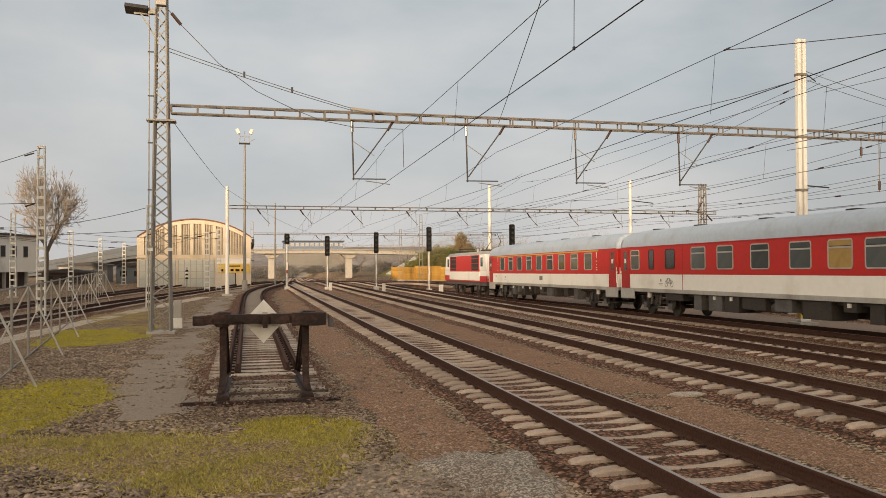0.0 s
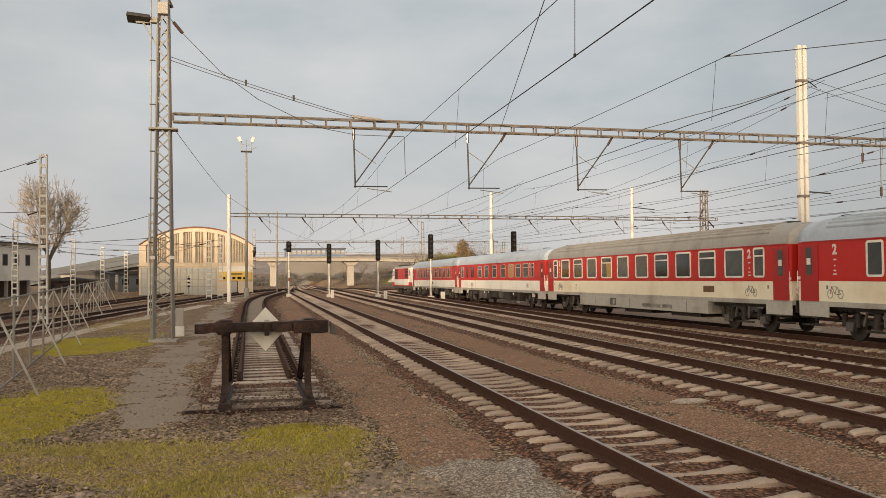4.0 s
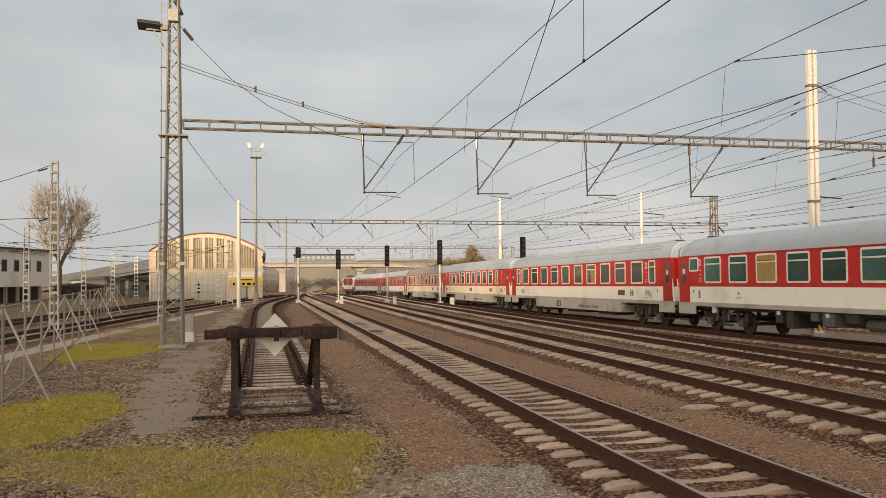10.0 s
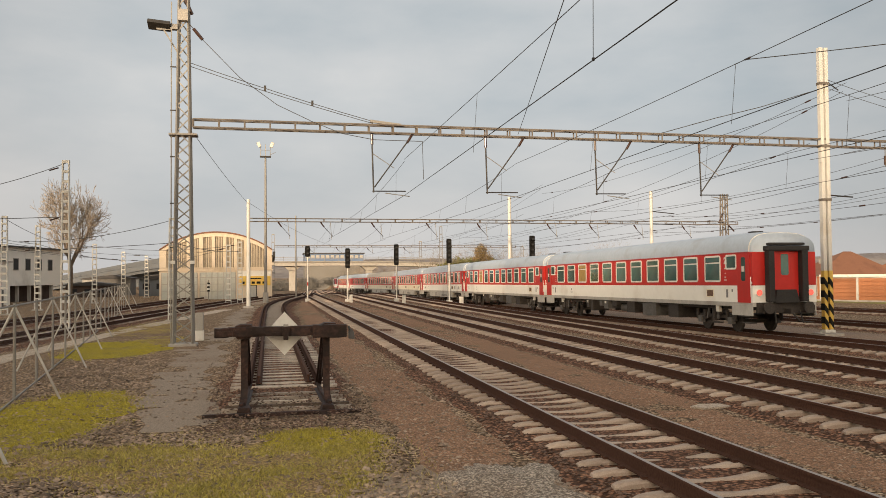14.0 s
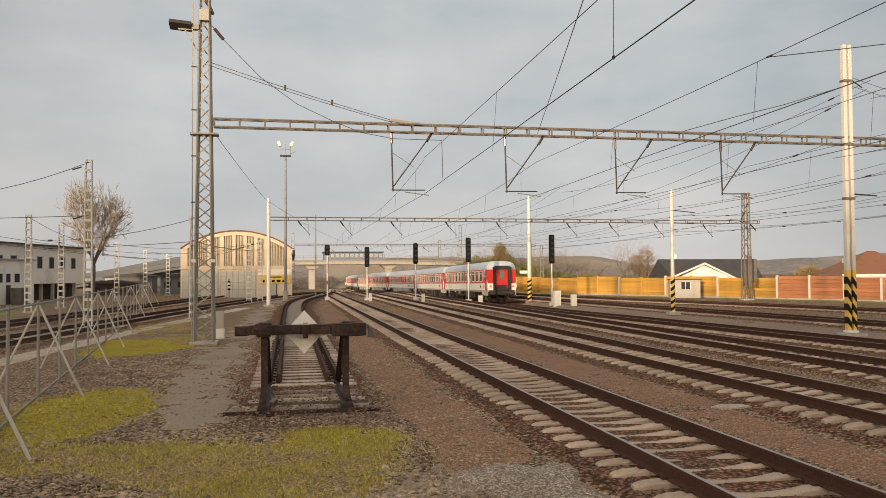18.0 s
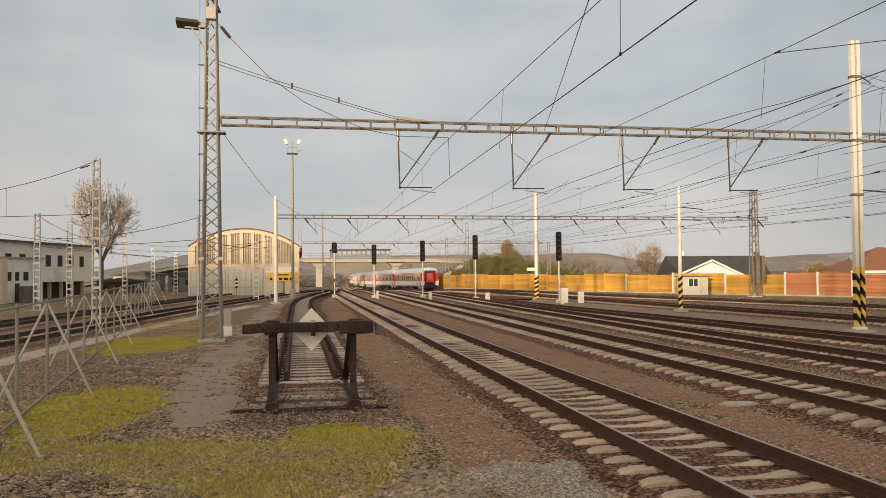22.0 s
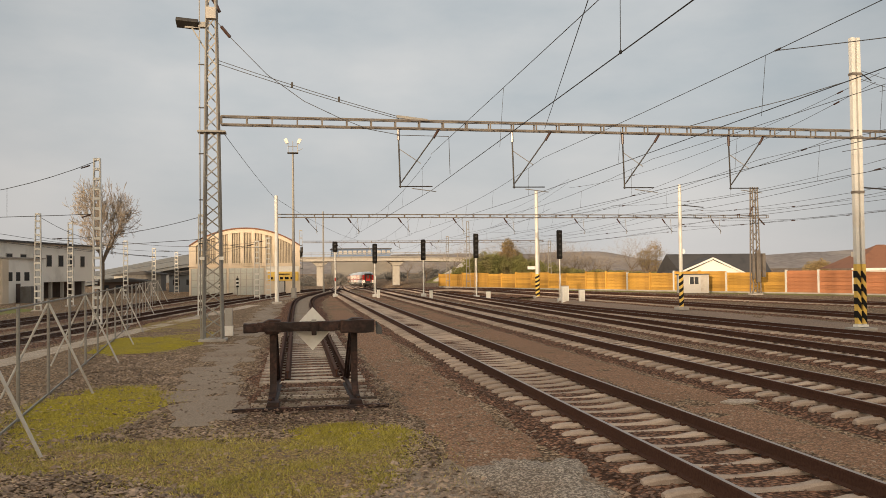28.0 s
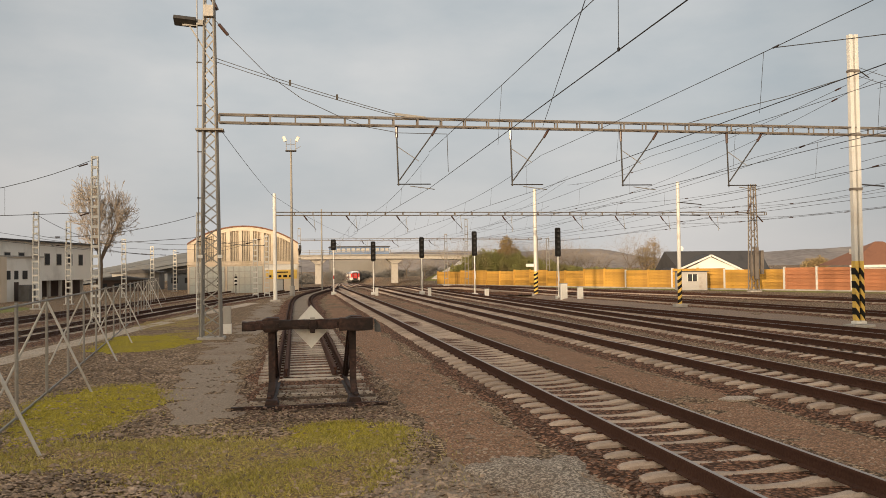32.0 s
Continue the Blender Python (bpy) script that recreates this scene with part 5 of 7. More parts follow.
WIDE = [9.5, 7.45, 5.4, 3.35, 1.3, -0.88, -2.93, -4.98, -7.0, -9.05]
LAYOUT = {      # window middle along the coach, width, height, vent bar, what is drawn
    "A": [(8.5 - 2.09 * i, 1.12, 0.98, i % 2 == 1, "") for i in range(9)],
    "B": [(10.48, 0.95, 0.98, True, ""), (8.75, 0.5, 0.96, False, "bare"), (6.9, 0.88, 0.92, False, "bare")]
         + [(y, 1.2, 0.98, True, "full" if i == 4 else "") for i, y in enumerate((4.4, 2.3, -0.1, -2.5, -4.55, -6.3, -8.05))] + [(-9.55, 0.58, 0.98, True, "")],
    "C": [(11.2, 0.72, 1.14, True, "")] + [(y, 1.36, 1.15, i in (1, 3, 6, 8), "half" if i == 3 else "") for i, y in enumerate(WIDE)] + [(-10.75, 0.72, 1.14, True, "")],
    "E": [(11.2, 0.72, 1.14, True, "")] + [(y, 1.36, 1.15, i in (1, 3, 6, 8), "half" if i == 6 else "") for i, y in enumerate(WIDE)] + [(-10.75, 0.72, 1.14, True, "")],
    "F": [(9.15, 0.76, 1.14, False, "")] + [(y, 1.36, 1.15, i % 5 in (0, 2) if i < 4 else i in (5, 7), "") for i, y in enumerate(WIDE[1:9])] + [(-8.95, 0.76, 1.14, False, "half")],
    "D": [(11.35, 0.84, 0.62, False, "")] + [(9.75 - 1.95 * i, 1.34, 1.13, True, "full" if i == 2 else "") for i in range(11)] + [(-11.25, 0.84, 0.62, False, "")],
}
CLASS_MARKS = {"A": ((-9.4, "1"), (9.7, "1")), "B": ((11.2, "2"), (-8.98, "2")), "C": ((10.5, "2"), (-10.1, "2")), "E": ((10.5, "2"), (-10.1, "2")), "F": ((11.0, "2"), (-10.45, "2")), "D": ((10.8, "2"), (-10.78, "2"))}


def coach(L, style, label):
    ob = thing("railway_coach", (0, 0, 0), label, "railway coach", "coaches of the train")
    h = L / 2 - 0.18
    long = style in ("C", "E", "F")
    lower = "coach_cream" if style in ("C", "F") else "coach_white"
    roofm = {"A": "coach_roof", "B": "coach_roof", "C": "coach_roofd", "E": "coach_roof", "F": "coach_roof", "D": "coach_roof"}[style]
    frame_mat = "skirt" if style in ("A", "B") else "winframe"
    glass = "glassg" if style == "D" else "glassd"
    # shell: red upper side, pale lower side, sill
    body = part("body", Geo().prism([(-HW, Z_WAIST), (HW, Z_WAIST), (HW, Z_TOP), (-HW, Z_TOP)], -h, h, "y"), "coach_red", ob, bevel=0.03)
    part("lower_panel", Geo().prism([(-HW, Z_SILL), (HW, Z_SILL), (HW, Z_WAIST), (-HW, Z_WAIST)], -h, h, "y"), lower, ob, "cream-white lower side" if lower == "coach_cream" else "white lower side")
    part("sill", Geo().prism([(-HW + 0.01, Z_SILL - 0.17), (HW - 0.01, Z_SILL - 0.17), (HW + 0.008, Z_SILL), (-HW - 0.008, Z_SILL)], -h + 0.02, h - 0.02, "y"), "skirt", ob)
    part("gutter", Geo().box((-HW - 0.012, 0, Z_TOP), (0.03, 2 * h - 0.5, 0.035)).box((HW + 0.012, 0, Z_TOP), (0.03, 2 * h - 0.5, 0.035)), "coach_door", ob)
    # roof with domed ends
    arc = roof_arc()
    g = Geo()
    ends = ((-h, 0.80), (-h + 0.25, 0.90), (-h + 0.9, 0.98), (-h + 1.6, 1.0), (h - 1.6, 1.0), (h - 0.9, 0.98), (h - 0.25, 0.90), (h, 0.80))
    for y, k in ends:
        g.v += [(x * (1 if abs(k) > 0.99 else 0.985), y, Z_TOP + (z - Z_TOP) * k) for x, z in arc]
    n, m = len(arc), len(ends)
    g.f = [(i * n + j, i * n + j + 1, (i + 1) * n + j + 1, (i + 1) * n + j) for i in range(m - 1) for j in range(n - 1)] + [tuple(range(n))[::-1], tuple(range((m - 1) * n, m * n))]
    roof = part("roof", g, roofm, ob, "rounded grey roof", smooth=True)
    if long:
        for a in (0.13, 0.17, 0.22, 0.28, 0.36, 0.58, 0.65, 0.72, 0.79, 0.86):
            i = a * (n - 1)
            (x0, z0), (x1, z1) = arc[int(i)], arc[int(i) + 1]
            u = i - int(i)
            part("roof_rib", Geo().box((x0 + (x1 - x0) * u, 0, z0 + (z1 - z0) * u + 0.008), (0.05, L - 3.2, 0.06)), roofm, roof)
        for e in (-1, 1):
            part("roof_hatch", Geo().box((-1.16, e * (h - 2.0), 3.80), (0.42, 1.0, 0.05), Matrix.Rotation(radians(-38), 3, "Y")), "winframe", roof, "pale roof hatch", bevel=0.02)
    vents = {"A": (-7, -2, 3, 8), "B": (-9.5, -4, 1, 6, 10), "C": (-11.3, 11.3), "E": (-11.5, 11.5), "F": (-11.5, 11.5), "D": (-11.4, 11.4)}[style]
    for y in vents:
        part("roof_vent", Geo().box((-0.35, y, Z_ROOF - 0.01), (0.42, 0.5, 0.10)), "darkmetal", roof, bevel=0.03)
    if style == "D":
        for y in (-10.2, -9.2, 10.2, 9.2):
            part("roof_grille", Geo().box((-0.88, y, 4.0), (0.22, 0.62, 0.04), Matrix.Rotation(radians(-25), 3, "Y")), "darkmetal", roof)
    if style == "A":
        part("yellow_line", Geo().box((0, 0.6, Z_TOP - 0.05), (2 * HW + 0.02, L - 4.2, 0.08)), "yellowp", ob, "thin yellow first-class line")
    if style == "B":
        part("panel_seam", Geo().box((-HW - 0.004, 5.75, 2.2), (0.012, 0.04, 1.9)), "coach_door", ob)
    # windows and doors
    wz = 2.66
    for side in (1, -1):
        for y, w, hh, bar, drawn in LAYOUT[style]:
            add_window(body, side, y, wz + (0.26 if hh < 0.7 else 0), w, hh, frame_mat, glass, bar, 0.11, drawn)
        for e in (-1, 1):
            yd = e * (h - 0.62)
            door = part("entrance_door", Geo().box((-side * HW, yd, 2.22), (0.05, 0.94, 1.92)), "coach_door" if style != "D" else "coach_red", ob, "red entrance door", bevel=0.01)
            part("door_window", Geo().prism([(yd + a, 2.62 + b) for a, b in rounded(0.30, 0.96, 0.08)], -side * (HW + 0.033), -side * (HW + 0.024), "x"), glass, door)
            part("door_notice", Geo().box((-side * (HW + 0.035), yd, 2.62), (0.012, 0.2, 0.22)), "white", door)
            part("handrail", Geo().bar((-side * (HW + 0.06), yd + e * 0.58, 1.5), (-side * (HW + 0.06), yd + e * 0.58, 2.3), 0.018, 6), "winframe", door)
            part("step", Geo().box((-side * (HW - 0.12), yd, 0.72), (0.3, 0.84, 0.05)).box((-side * (HW - 0.12), yd, 0.45), (0.3, 0.84, 0.04)), "under", door)
            part("end_skirt", Geo().box((-side * (HW - 0.01), e * (h - 0.80), 0.96), (0.05, 1.52, 0.44)), "skirt", ob, "grey panel below the door", bevel=0.01)
            part("end_lamp", Geo().bar((-side * HW, e * (h - 0.08), 2.05), (-side * (HW + 0.03), e * (h - 0.08), 2.05), 0.06, 10), "white", ob)
    for y, what in CLASS_MARKS[style]:
        side_text(body, what, 0.46 if style != "D" else 0.38, y, 2.98)
        for k, w in ((2.66, 0.16), (2.46, 0.07), (2.30, 0.12), (2.18, 0.17)):
            part("lettering_bar", shared(("lettering_bar", w, 0.04, "white"), lambda: Geo().box((0, 0, 0), (0.008, w, 0.045)), "white"), "white", ob, "small white marking as a plain bar", at=(-HW - 0.004, y, k))
    # small plates and marks on the pale side
    marks = [(11.4 if style != "A" else 10.2, 1.74, 0.09, 0.13), (-11.3, 1.74, 0.09, 0.13), (7.8, 1.68, 0.10, 0.13), (7.8, 1.52, 0.40, 0.018), (7.8, 1.46, 0.30, 0.018)]
    if style == "D":
        marks += [(-10.9, 1.62, 0.14, 0.34), (10.9, 1.62, 0.14, 0.34)]
    if style in "BE":
        marks += [(-8.52, 1.62, 0.12, 0.32), (-8.28, 1.62, 0.12, 0.32), (-8.4, 1.62, 0.3, 0.05)]
    if style == "A":
        marks += [(-0.2, 1.66, 0.6, 0.26)]
    for y, z, w, hh in marks:
        part("lettering_bar", shared(("lettering_bar", w, hh, "boxgrey"), lambda: Geo().box((0, 0, 0), (0.008, w, hh)), "markgrey"), "markgrey", ob, "small grey marking as a plain bar", at=(-HW - 0.004, y, z))
    if style == "F":
        part("side_plate", Geo().box((-HW - 0.005, 0.2, 1.62), (0.01, 0.8, 0.30)), "plate", ob, "brown information plate")
    if style != "A" and style != "B":
        py = -7.1 if style != "D" else -9.5
        part("plate_rim", Geo().box((-HW - 0.003, py, 1.62), (0.008, 1.02 if long else 0.62, 0.36)), "coach_cream", ob)
        part("side_plate", Geo().box((-HW - 0.006, py, 1.62), (0.012, 0.86 if long else 0.5, 0.26)), "orange" if style == "F" else "plate", ob, "orange display plate" if style == "F" else "dark red display plate")
    for y in {"C": (10.4, -10.2), "E": (10.2, -10.3), "F": (11.0, -10.4), "B": (7.0,)}.get(style, ()):
        pictogram_bicycle(ob, y)
    # underframe
    if long:
        part("skirt", Geo().prism([(-HW, 0.57), (HW, 0.57), (HW, Z_SILL - 0.17), (-HW, Z_SILL - 0.17)], -7.0, 7.2, "y"), "skirt", ob, "deep grey side skirt", bevel=0.02)
        for y in (-3.4, -2.3, -1.3):
            grille = part("skirt_grille", Geo().box((-HW - 0.004, y, 0.78), (0.012, 0.9, 0.16)), "boxgrey", ob)
            for k in range(3):
                part("slat", Geo().box((-HW - 0.012, y, 0.73 + 0.05 * k), (0.01, 0.88, 0.018)), "skirt", grille)
        hatch = part("skirt_hatch", Geo().box((-HW - 0.004, 2.6, 0.86), (0.012, 0.75, 0.36)), "boxgrey", ob, "open hatch in the skirt")
        part("valve", Geo().box((-HW - 0.02, 2.45, 0.86), (0.04, 0.2, 0.24)), "conc", hatch)
        for y in (-5.2, 0.6, 4.9):
            part("skirt_seam", Geo().box((-HW - 0.002, y, 0.84), (0.008, 0.02, 0.5)), "boxgrey", ob)
        for y, w in ((5.6, 1.5), (-4.6, 2.6), (0.2, 3.0)):
            part("under_tank", Geo().box((0, y, 0.48), (2.3, w, 0.2)), "under", ob, bevel=0.03)
    else:
        rng = random.Random(int(L * 10) + ord(style))
        y = -6.4
        while y < 6.4:
            w = rng.choice((0.5, 0.7, 1.1, 1.6))
            d = rng.choice((0.30, 0.45, 0.55, 0.62))
            part("equipment_box", Geo().box((-0.82, y + w / 2, 1.06 - d / 2), (1.0, w - 0.08, d)), rng.choice(("boxgrey", "boxgrey", "under", "under")), ob, bevel=0.02)
            part("equipment_box", Geo().box((0.75, y + w / 2, 1.06 - d / 2), (1.0, w - 0.08, d)), "under", ob)
            if rng.random() < 0.5:
                part("valve", Geo().box((-1.34, y + w * 0.5, 0.98), (0.06, 0.16, 0.14)), "whiteboard", ob, "small white valve cover", bevel=0.01)
            y += w + rng.choice((0.15, 0.5, 0.9, 1.3))
        for e in (-1, 1):
            part("brake_hanger", Geo().box((-1.25, e * (L / 2 - 3.1), 0.98), (0.12, 0.26, 0.3)), "whiteboard", ob, "pale bracket above the bogie")
        part("air_tank", Geo().bar((-0.9, -0.9, 0.72), (-0.9, 0.9, 0.72), 0.2, 12), "boxgrey", ob)
    part("underframe", Geo().box((0, 0, 1.02), (2.2, L - 1.2, 0.12)), "under", ob)
    for e in (-1, 1):
        bogie(ob, e * (L / 2 - 3.65))
        for s in (-1, 1):
            part("buffer", Geo().bar((s * 0.875, e * h, 1.06), (s * 0.875, e * (h + 0.28), 1.06), 0.09, 8).bar((s * 0.875, e * (h + 0.26), 1.06), (s * 0.875, e * (h + 0.33), 1.06), 0.24, 14), "under", ob)
        part("headstock", Geo().box((0, e * (h - 0.02), 1.06), (2.5, 0.1, 0.42)), "under", ob)
        gw = Geo().box((-0.74, e * (h + 0.16), 2.32), (0.26, 0.32, 2.05)).box((0.74, e * (h + 0.16), 2.32), (0.26, 0.32, 2.05)).box((0, e * (h + 0.16), 3.42), (1.86, 0.34, 0.20)).box((0, e * (h + 0.12), 3.60), (1.6, 0.22, 0.10))
        part("gangway_bellows", gw, "rubber", ob, "black rubber gangway", bevel=0.05)
        end = part("end_door", Geo().box((0, e * (h + 0.01), 2.36), (1.2, 0.04, 2.0)), "coach_red", ob)
        part("door_window", Geo().prism([(a, 2.78 + b) for a, b in rounded(0.34, 0.85, 0.08)], e * (h + 0.028), e * (h + 0.04), "y"), glass, end)
        part("footplate", Geo().prism([(-0.56, 1.25), (0.56, 1.25), (0.40, 1.78), (-0.46, 1.78)], e * (h + 0.06), e * (h + 0.2), "y"), "rubber", ob, bevel=0.02)
        rim = Geo()
        a0 = [(x * 0.99, z) for x, z in roof_arc(n=18)]
        for (x, z) in a0:
            zz = Z_TOP + (z - Z_TOP) * 0.90
            rim.v += [(x * 1.006, e * (h - 0.28), zz + 0.012), (x * 1.006, e * (h - 0.22), zz + 0.012), (x * 0.97, e * (h - 0.22), zz - 0.03), (x * 0.97, e * (h - 0.28), zz - 0.03)]
        m = len(a0)
        rim.f = [(i * 4 + j, i * 4 + (j + 1) % 4, i * 4 + 4 + (j + 1) % 4, i * 4 + 4 + j) for i in range(m - 1) for j in range(4)]
        part("roof_rim", rim, "winframe" if style in ("D", "E") else roofm, roof, "rim of the roof end")
        part("coupling", Geo().box((0, e * (h + 0.2), 0.92), (0.12, 0.5, 0.2)).bar((0.2, e * (h + 0.1), 0.9), (0.45, e * (h + 0.25), 0.55), 0.04), "under", ob)
        for x in (-0.5, 0.6):
            part("brake_hose", Geo().bar((x, e * (h + 0.05), 0.95), (x * 1.1, e * (h + 0.22), 0.45), 0.03, 6), "rubber", ob)
        for s in (-1, 1):
            ring = part("tail_lamp", Geo().bar((s * 1.14, e * h, 1.66), (s * 1.14, e * (h + 0.04), 1.66), 0.15, 16), "winframe", ob, "round tail lamp")
            part("lens", Geo().bar((s * 1.14, e * (h + 0.02), 1.66), (s * 1.14, e * (h + 0.055), 1.66), 0.115, 14), "lamp_red" if (e < 0 and style == "D") else "redp", ring)
    return ob


def locomotive():
    L = 16.7
    ob = thing("electric_locomotive", (0, 0, 0), "red and white electric locomotive with raised pantograph", "locomotive")
    h = L / 2 - 0.5
    prof = lambda z: h - 0.55 * min(max((z - 2.0) / 1.2, 0), 1)
    def band(z0, z1, hw, y0=None, y1=None, shrink=True):
        a, b = (prof(z0), prof(z1)) if shrink else (y1, y1)
        lo0, lo1 = (-a, -b) if y0 is None else (y0, y0)
        hi0, hi1 = (a, b) if y1 is None else (y1, y1)
        return Geo().add([(-hw, lo0, z0), (hw, lo0, z0), (hw, hi0, z0), (-hw, hi0, z0), (-hw, lo1, z1), (hw, lo1, z1), (hw, hi1, z1), (-hw, hi1, z1)],
                         [(3, 2, 1, 0), (4, 5, 6, 7), (0, 1, 5, 4), (1, 2, 6, 5), (2, 3, 7, 6), (3, 0, 4, 7)])
    part("body", band(1.05, 2.0, 1.44), "coach_white", ob, "white lower body", bevel=0.04)
    part("upper_body", band(2.0, 3.35, 1.44), "coach_white", ob, "white cab ends", bevel=0.08)
    part("red_side", Geo().box((0, 0, 2.62), (2.91, 11.2, 1.40)), "coach_red", ob)
    part("red_nose_band", band(1.05, 1.55, 1.455), "coach_red", ob)
    part("white_side", Geo().box((0, 0, 1.52), (2.93, 11.4, 0.72)), "coach_white", ob)
    for s in (-1, 1):
        for y in (-4.1, 4.1):
            gr = part("side_grille", Geo().box((s * 1.45, y, 2.64), (0.03, 2.3, 1.25)), "darkmetal", ob)
            for k in range(3):
                part("grille_bar", Geo().box((s * 1.47, y, 2.22 + 0.4 * k), (0.02, 2.3, 0.05)), "coach_red", gr)
        for y in (-6.3, 6.3):
            part("cab_window", Geo().box((s * 1.43, y, 2.72), (0.05, 0.7, 0.75)), "glassd", ob)
    for e in (-1, 1):
        g = Geo().box((0, e * (h - 0.32), 2.72), (2.2, 0.06, 0.8), Matrix.Rotation(radians(e * 25), 3, "X"))
        part("windscreen", g, "glassd", ob, bevel=0.02)
        part("buffer", Geo().bar((-0.875, e * h, 1.05), (-0.875, e * (h + 0.55), 1.05), 0.2, 12).bar((0.875, e * h, 1.05), (0.875, e * (h + 0.55), 1.05), 0.2, 12), "under", ob)
        bogie(ob, e * 4.15, 0.6)
    part("roof", Geo().prism([(-1.4, 3.35), (1.4, 3.35), (1.15, 3.62), (-1.15, 3.62)], -6.9, 6.9, "y"), "coach_roofd", ob, bevel=0.04)
    part("underframe", Geo().box((0, 0, 0.9), (2.7, L - 1.4, 0.3)), "boxgrey", ob)
    g = Geo()
    for y in (-2.2, -1.0, 0.4, 1.6):
        g.bar((0.3, y, 3.6), (0.3, y, 4.0), 0.09, 8)
    part("roof_insulator", g, "conc", ob)
    g = Geo().box((0, -4.6, 3.72), (1.7, 1.6, 0.12))
    for s in (-1, 1):
        g.bar((s * 0.5, -4.2, 3.8), (s * 0.42, -5.6, 4.45), 0.03).bar((s * 0.42, -5.6, 4.45), (s * 0.4, -4.5, 5.2), 0.025)
    g.bar((-0.85, -4.5, 5.22), (0.85, -4.5, 5.22), 0.03).bar((-0.85, -4.2, 5.22), (0.85, -4.2, 5.22), 0.03)
    part("pantograph", g, "darkmetal", ob, "raised pantograph")
    g = Geo().box((0, 4.6, 3.78), (1.7, 2.0, 0.2)).bar((-0.8, 4.6, 4.0), (0.8, 4.6, 4.0), 0.04)
    part("pantograph", g, "darkmetal", ob, "folded pantograph")
    for c in ob.children:
        if not c.name.startswith("bogie"):
            c.location.z += 0.16
    return ob


CONSIST = []          # (vehicle, distance of its middle ahead of the train's tail, half distance of its bogie centres)
back = 0.0
for cl, st, lb in ((26.0, "D", "red and white coach with white-framed green windows, last of the train"),
                   (26.0, "D", "red and white coach with white-framed green windows"),
                   (26.4, "E", "red and white coach with ribbed grey roof and deep grey skirt"),
                   (26.2, "F", "red and cream coach with ribbed grey roof and orange plate"),
                   (25.8, "C", "red and cream coach with brownish grey ribbed roof and skirt"),
                   (24.7, "B", "red and white second-class coach with smooth blue-grey roof"),
                   (24.7, "A", "red and white first-class coach with thin yellow line")):
    CONSIST.append((coach(cl, st, lb), back + cl / 2, cl / 2 - 3.65))
    back += cl
CONSIST.append((locomotive(), back + 8.35, 4.15))


def tail_at(t):
    return -114.25 + 8.4604 * t + 0.1429 * t * t - 0.0007 * t ** 3


def on_track(s):
    return Vector((smoothstep(TRACKS["fourth"][0], s), s, TRACKS["fourth"][1] + grade_fourth(s)))


# ---------- signals and trackside boxes ----------
def signal(at, head_lo, head_hi, w, lamps, label, red=True):
    ob = thing("light_signal", at, label, "railway signal", "main light signals")
    z0 = at[2]
    post = part("post", Geo().bar((0, 0, 0.2), (0, 0, head_lo - z0), 0.058, 10), "white", ob)
    if red:
        k = 3
        for i in range(k):
            part("red_band", Geo().bar((0, 0, 0.7 + 0.9 * i), (0, 0, 1.1 + 0.9 * i), 0.062, 10), "redp" if i == 1 else "cream", post)
    h = head_hi - head_lo
    head = part("signal_head", Geo().prism([(a, b + h / 2) for a, b in rounded(w, h, 0.12)], -0.05, 0.03, "y"), "blackp", ob, "black signal head with hooded lamps", at=(0, 0, head_lo - z0))
    for i in range(lamps):
        z = h * (i + 0.7) / (lamps + 0.4)
        part("lamp_hood", Geo().bar((0, -0.02, z), (0, -0.26, z + 0.01), 0.125, 14), "blackp", head)
        part("lens", Geo().bar((0, -0.2, z), (0, -0.262, z), 0.105, 14), "lens", head)
    part("ladder", Geo().bar((-0.13, 0.12, 0.3), (-0.13, 0.12, head_hi - z0 - 0.3), 0.014, 5).bar((0.13, 0.12, 0.3), (0.13, 0.12, head_hi - z0 - 0.3), 0.014, 5), "galv", ob)
    part("base_block", Geo().box((0, 0, 0.14), (0.5, 0.42, 0.3)), "cream", ob, "pale concrete foot", bevel=0.04)
    part("marker_plate", Geo().box((0, -0.09, (head_lo - z0) * 0.52), (0.14, 0.015, 0.75)), "white", ob)
    return ob


signal((3.7, 85.0, GROUND), 4.13, 5.2, 0.5, 2, "two-lamp black signal on a slim white post")
signal((7.45, 82.7, GROUND), 2.95, 4.9, 0.46, 4, "tall black signal head on a red and white post")
signal((12.1, 81.8, GROUND), 3.2, 5.25, 0.46, 4, "tall black signal head on a red and white post")
signal((15.7, 74.0, -0.35), 3.25, 5.45, 0.46, 5, "tall black signal head on a red and white post")
signal((22.75, 71.8, -0.66), 3.07, 5.63, 0.5, 5, "tall black signal head on a post beside a white relay box")


def relay_box(at, w, h, label):
    ob = thing("relay_box", at, label, "relay box", "trackside boxes")
    part("cabinet", Geo().box((0, 0, h / 2), (w, w * 0.7, h)), "white", ob, bevel=0.02)
    part("lid", Geo().box((0, 0, h + 0.02), (w + 0.06, w * 0.7 + 0.06, 0.05)), "galv", ob, bevel=0.01)
    part("door_line", Geo().box((0, -w * 0.35 - 0.003, h * 0.5), (w * 0.72, 0.008, h * 0.78)), "whiteboard", ob)


relay_box((7.55, 80.4, GROUND), 0.28, 0.75, "small white marker box beside the track")
relay_box((11.45, 73.0, GROUND), 0.28, 0.8, "small white marker box beside the track")
relay_box((15.65, 69.0, -0.4), 0.34, 0.8, "small pale relay box on a post beside the track")
relay_box((22.75, 70.4, -0.7), 0.58, 1.42, "white trackside relay cabinet below a signal")
relay_box((23.7, 68.8, -0.6), 0.45, 1.02, "small white trackside relay cabinet")


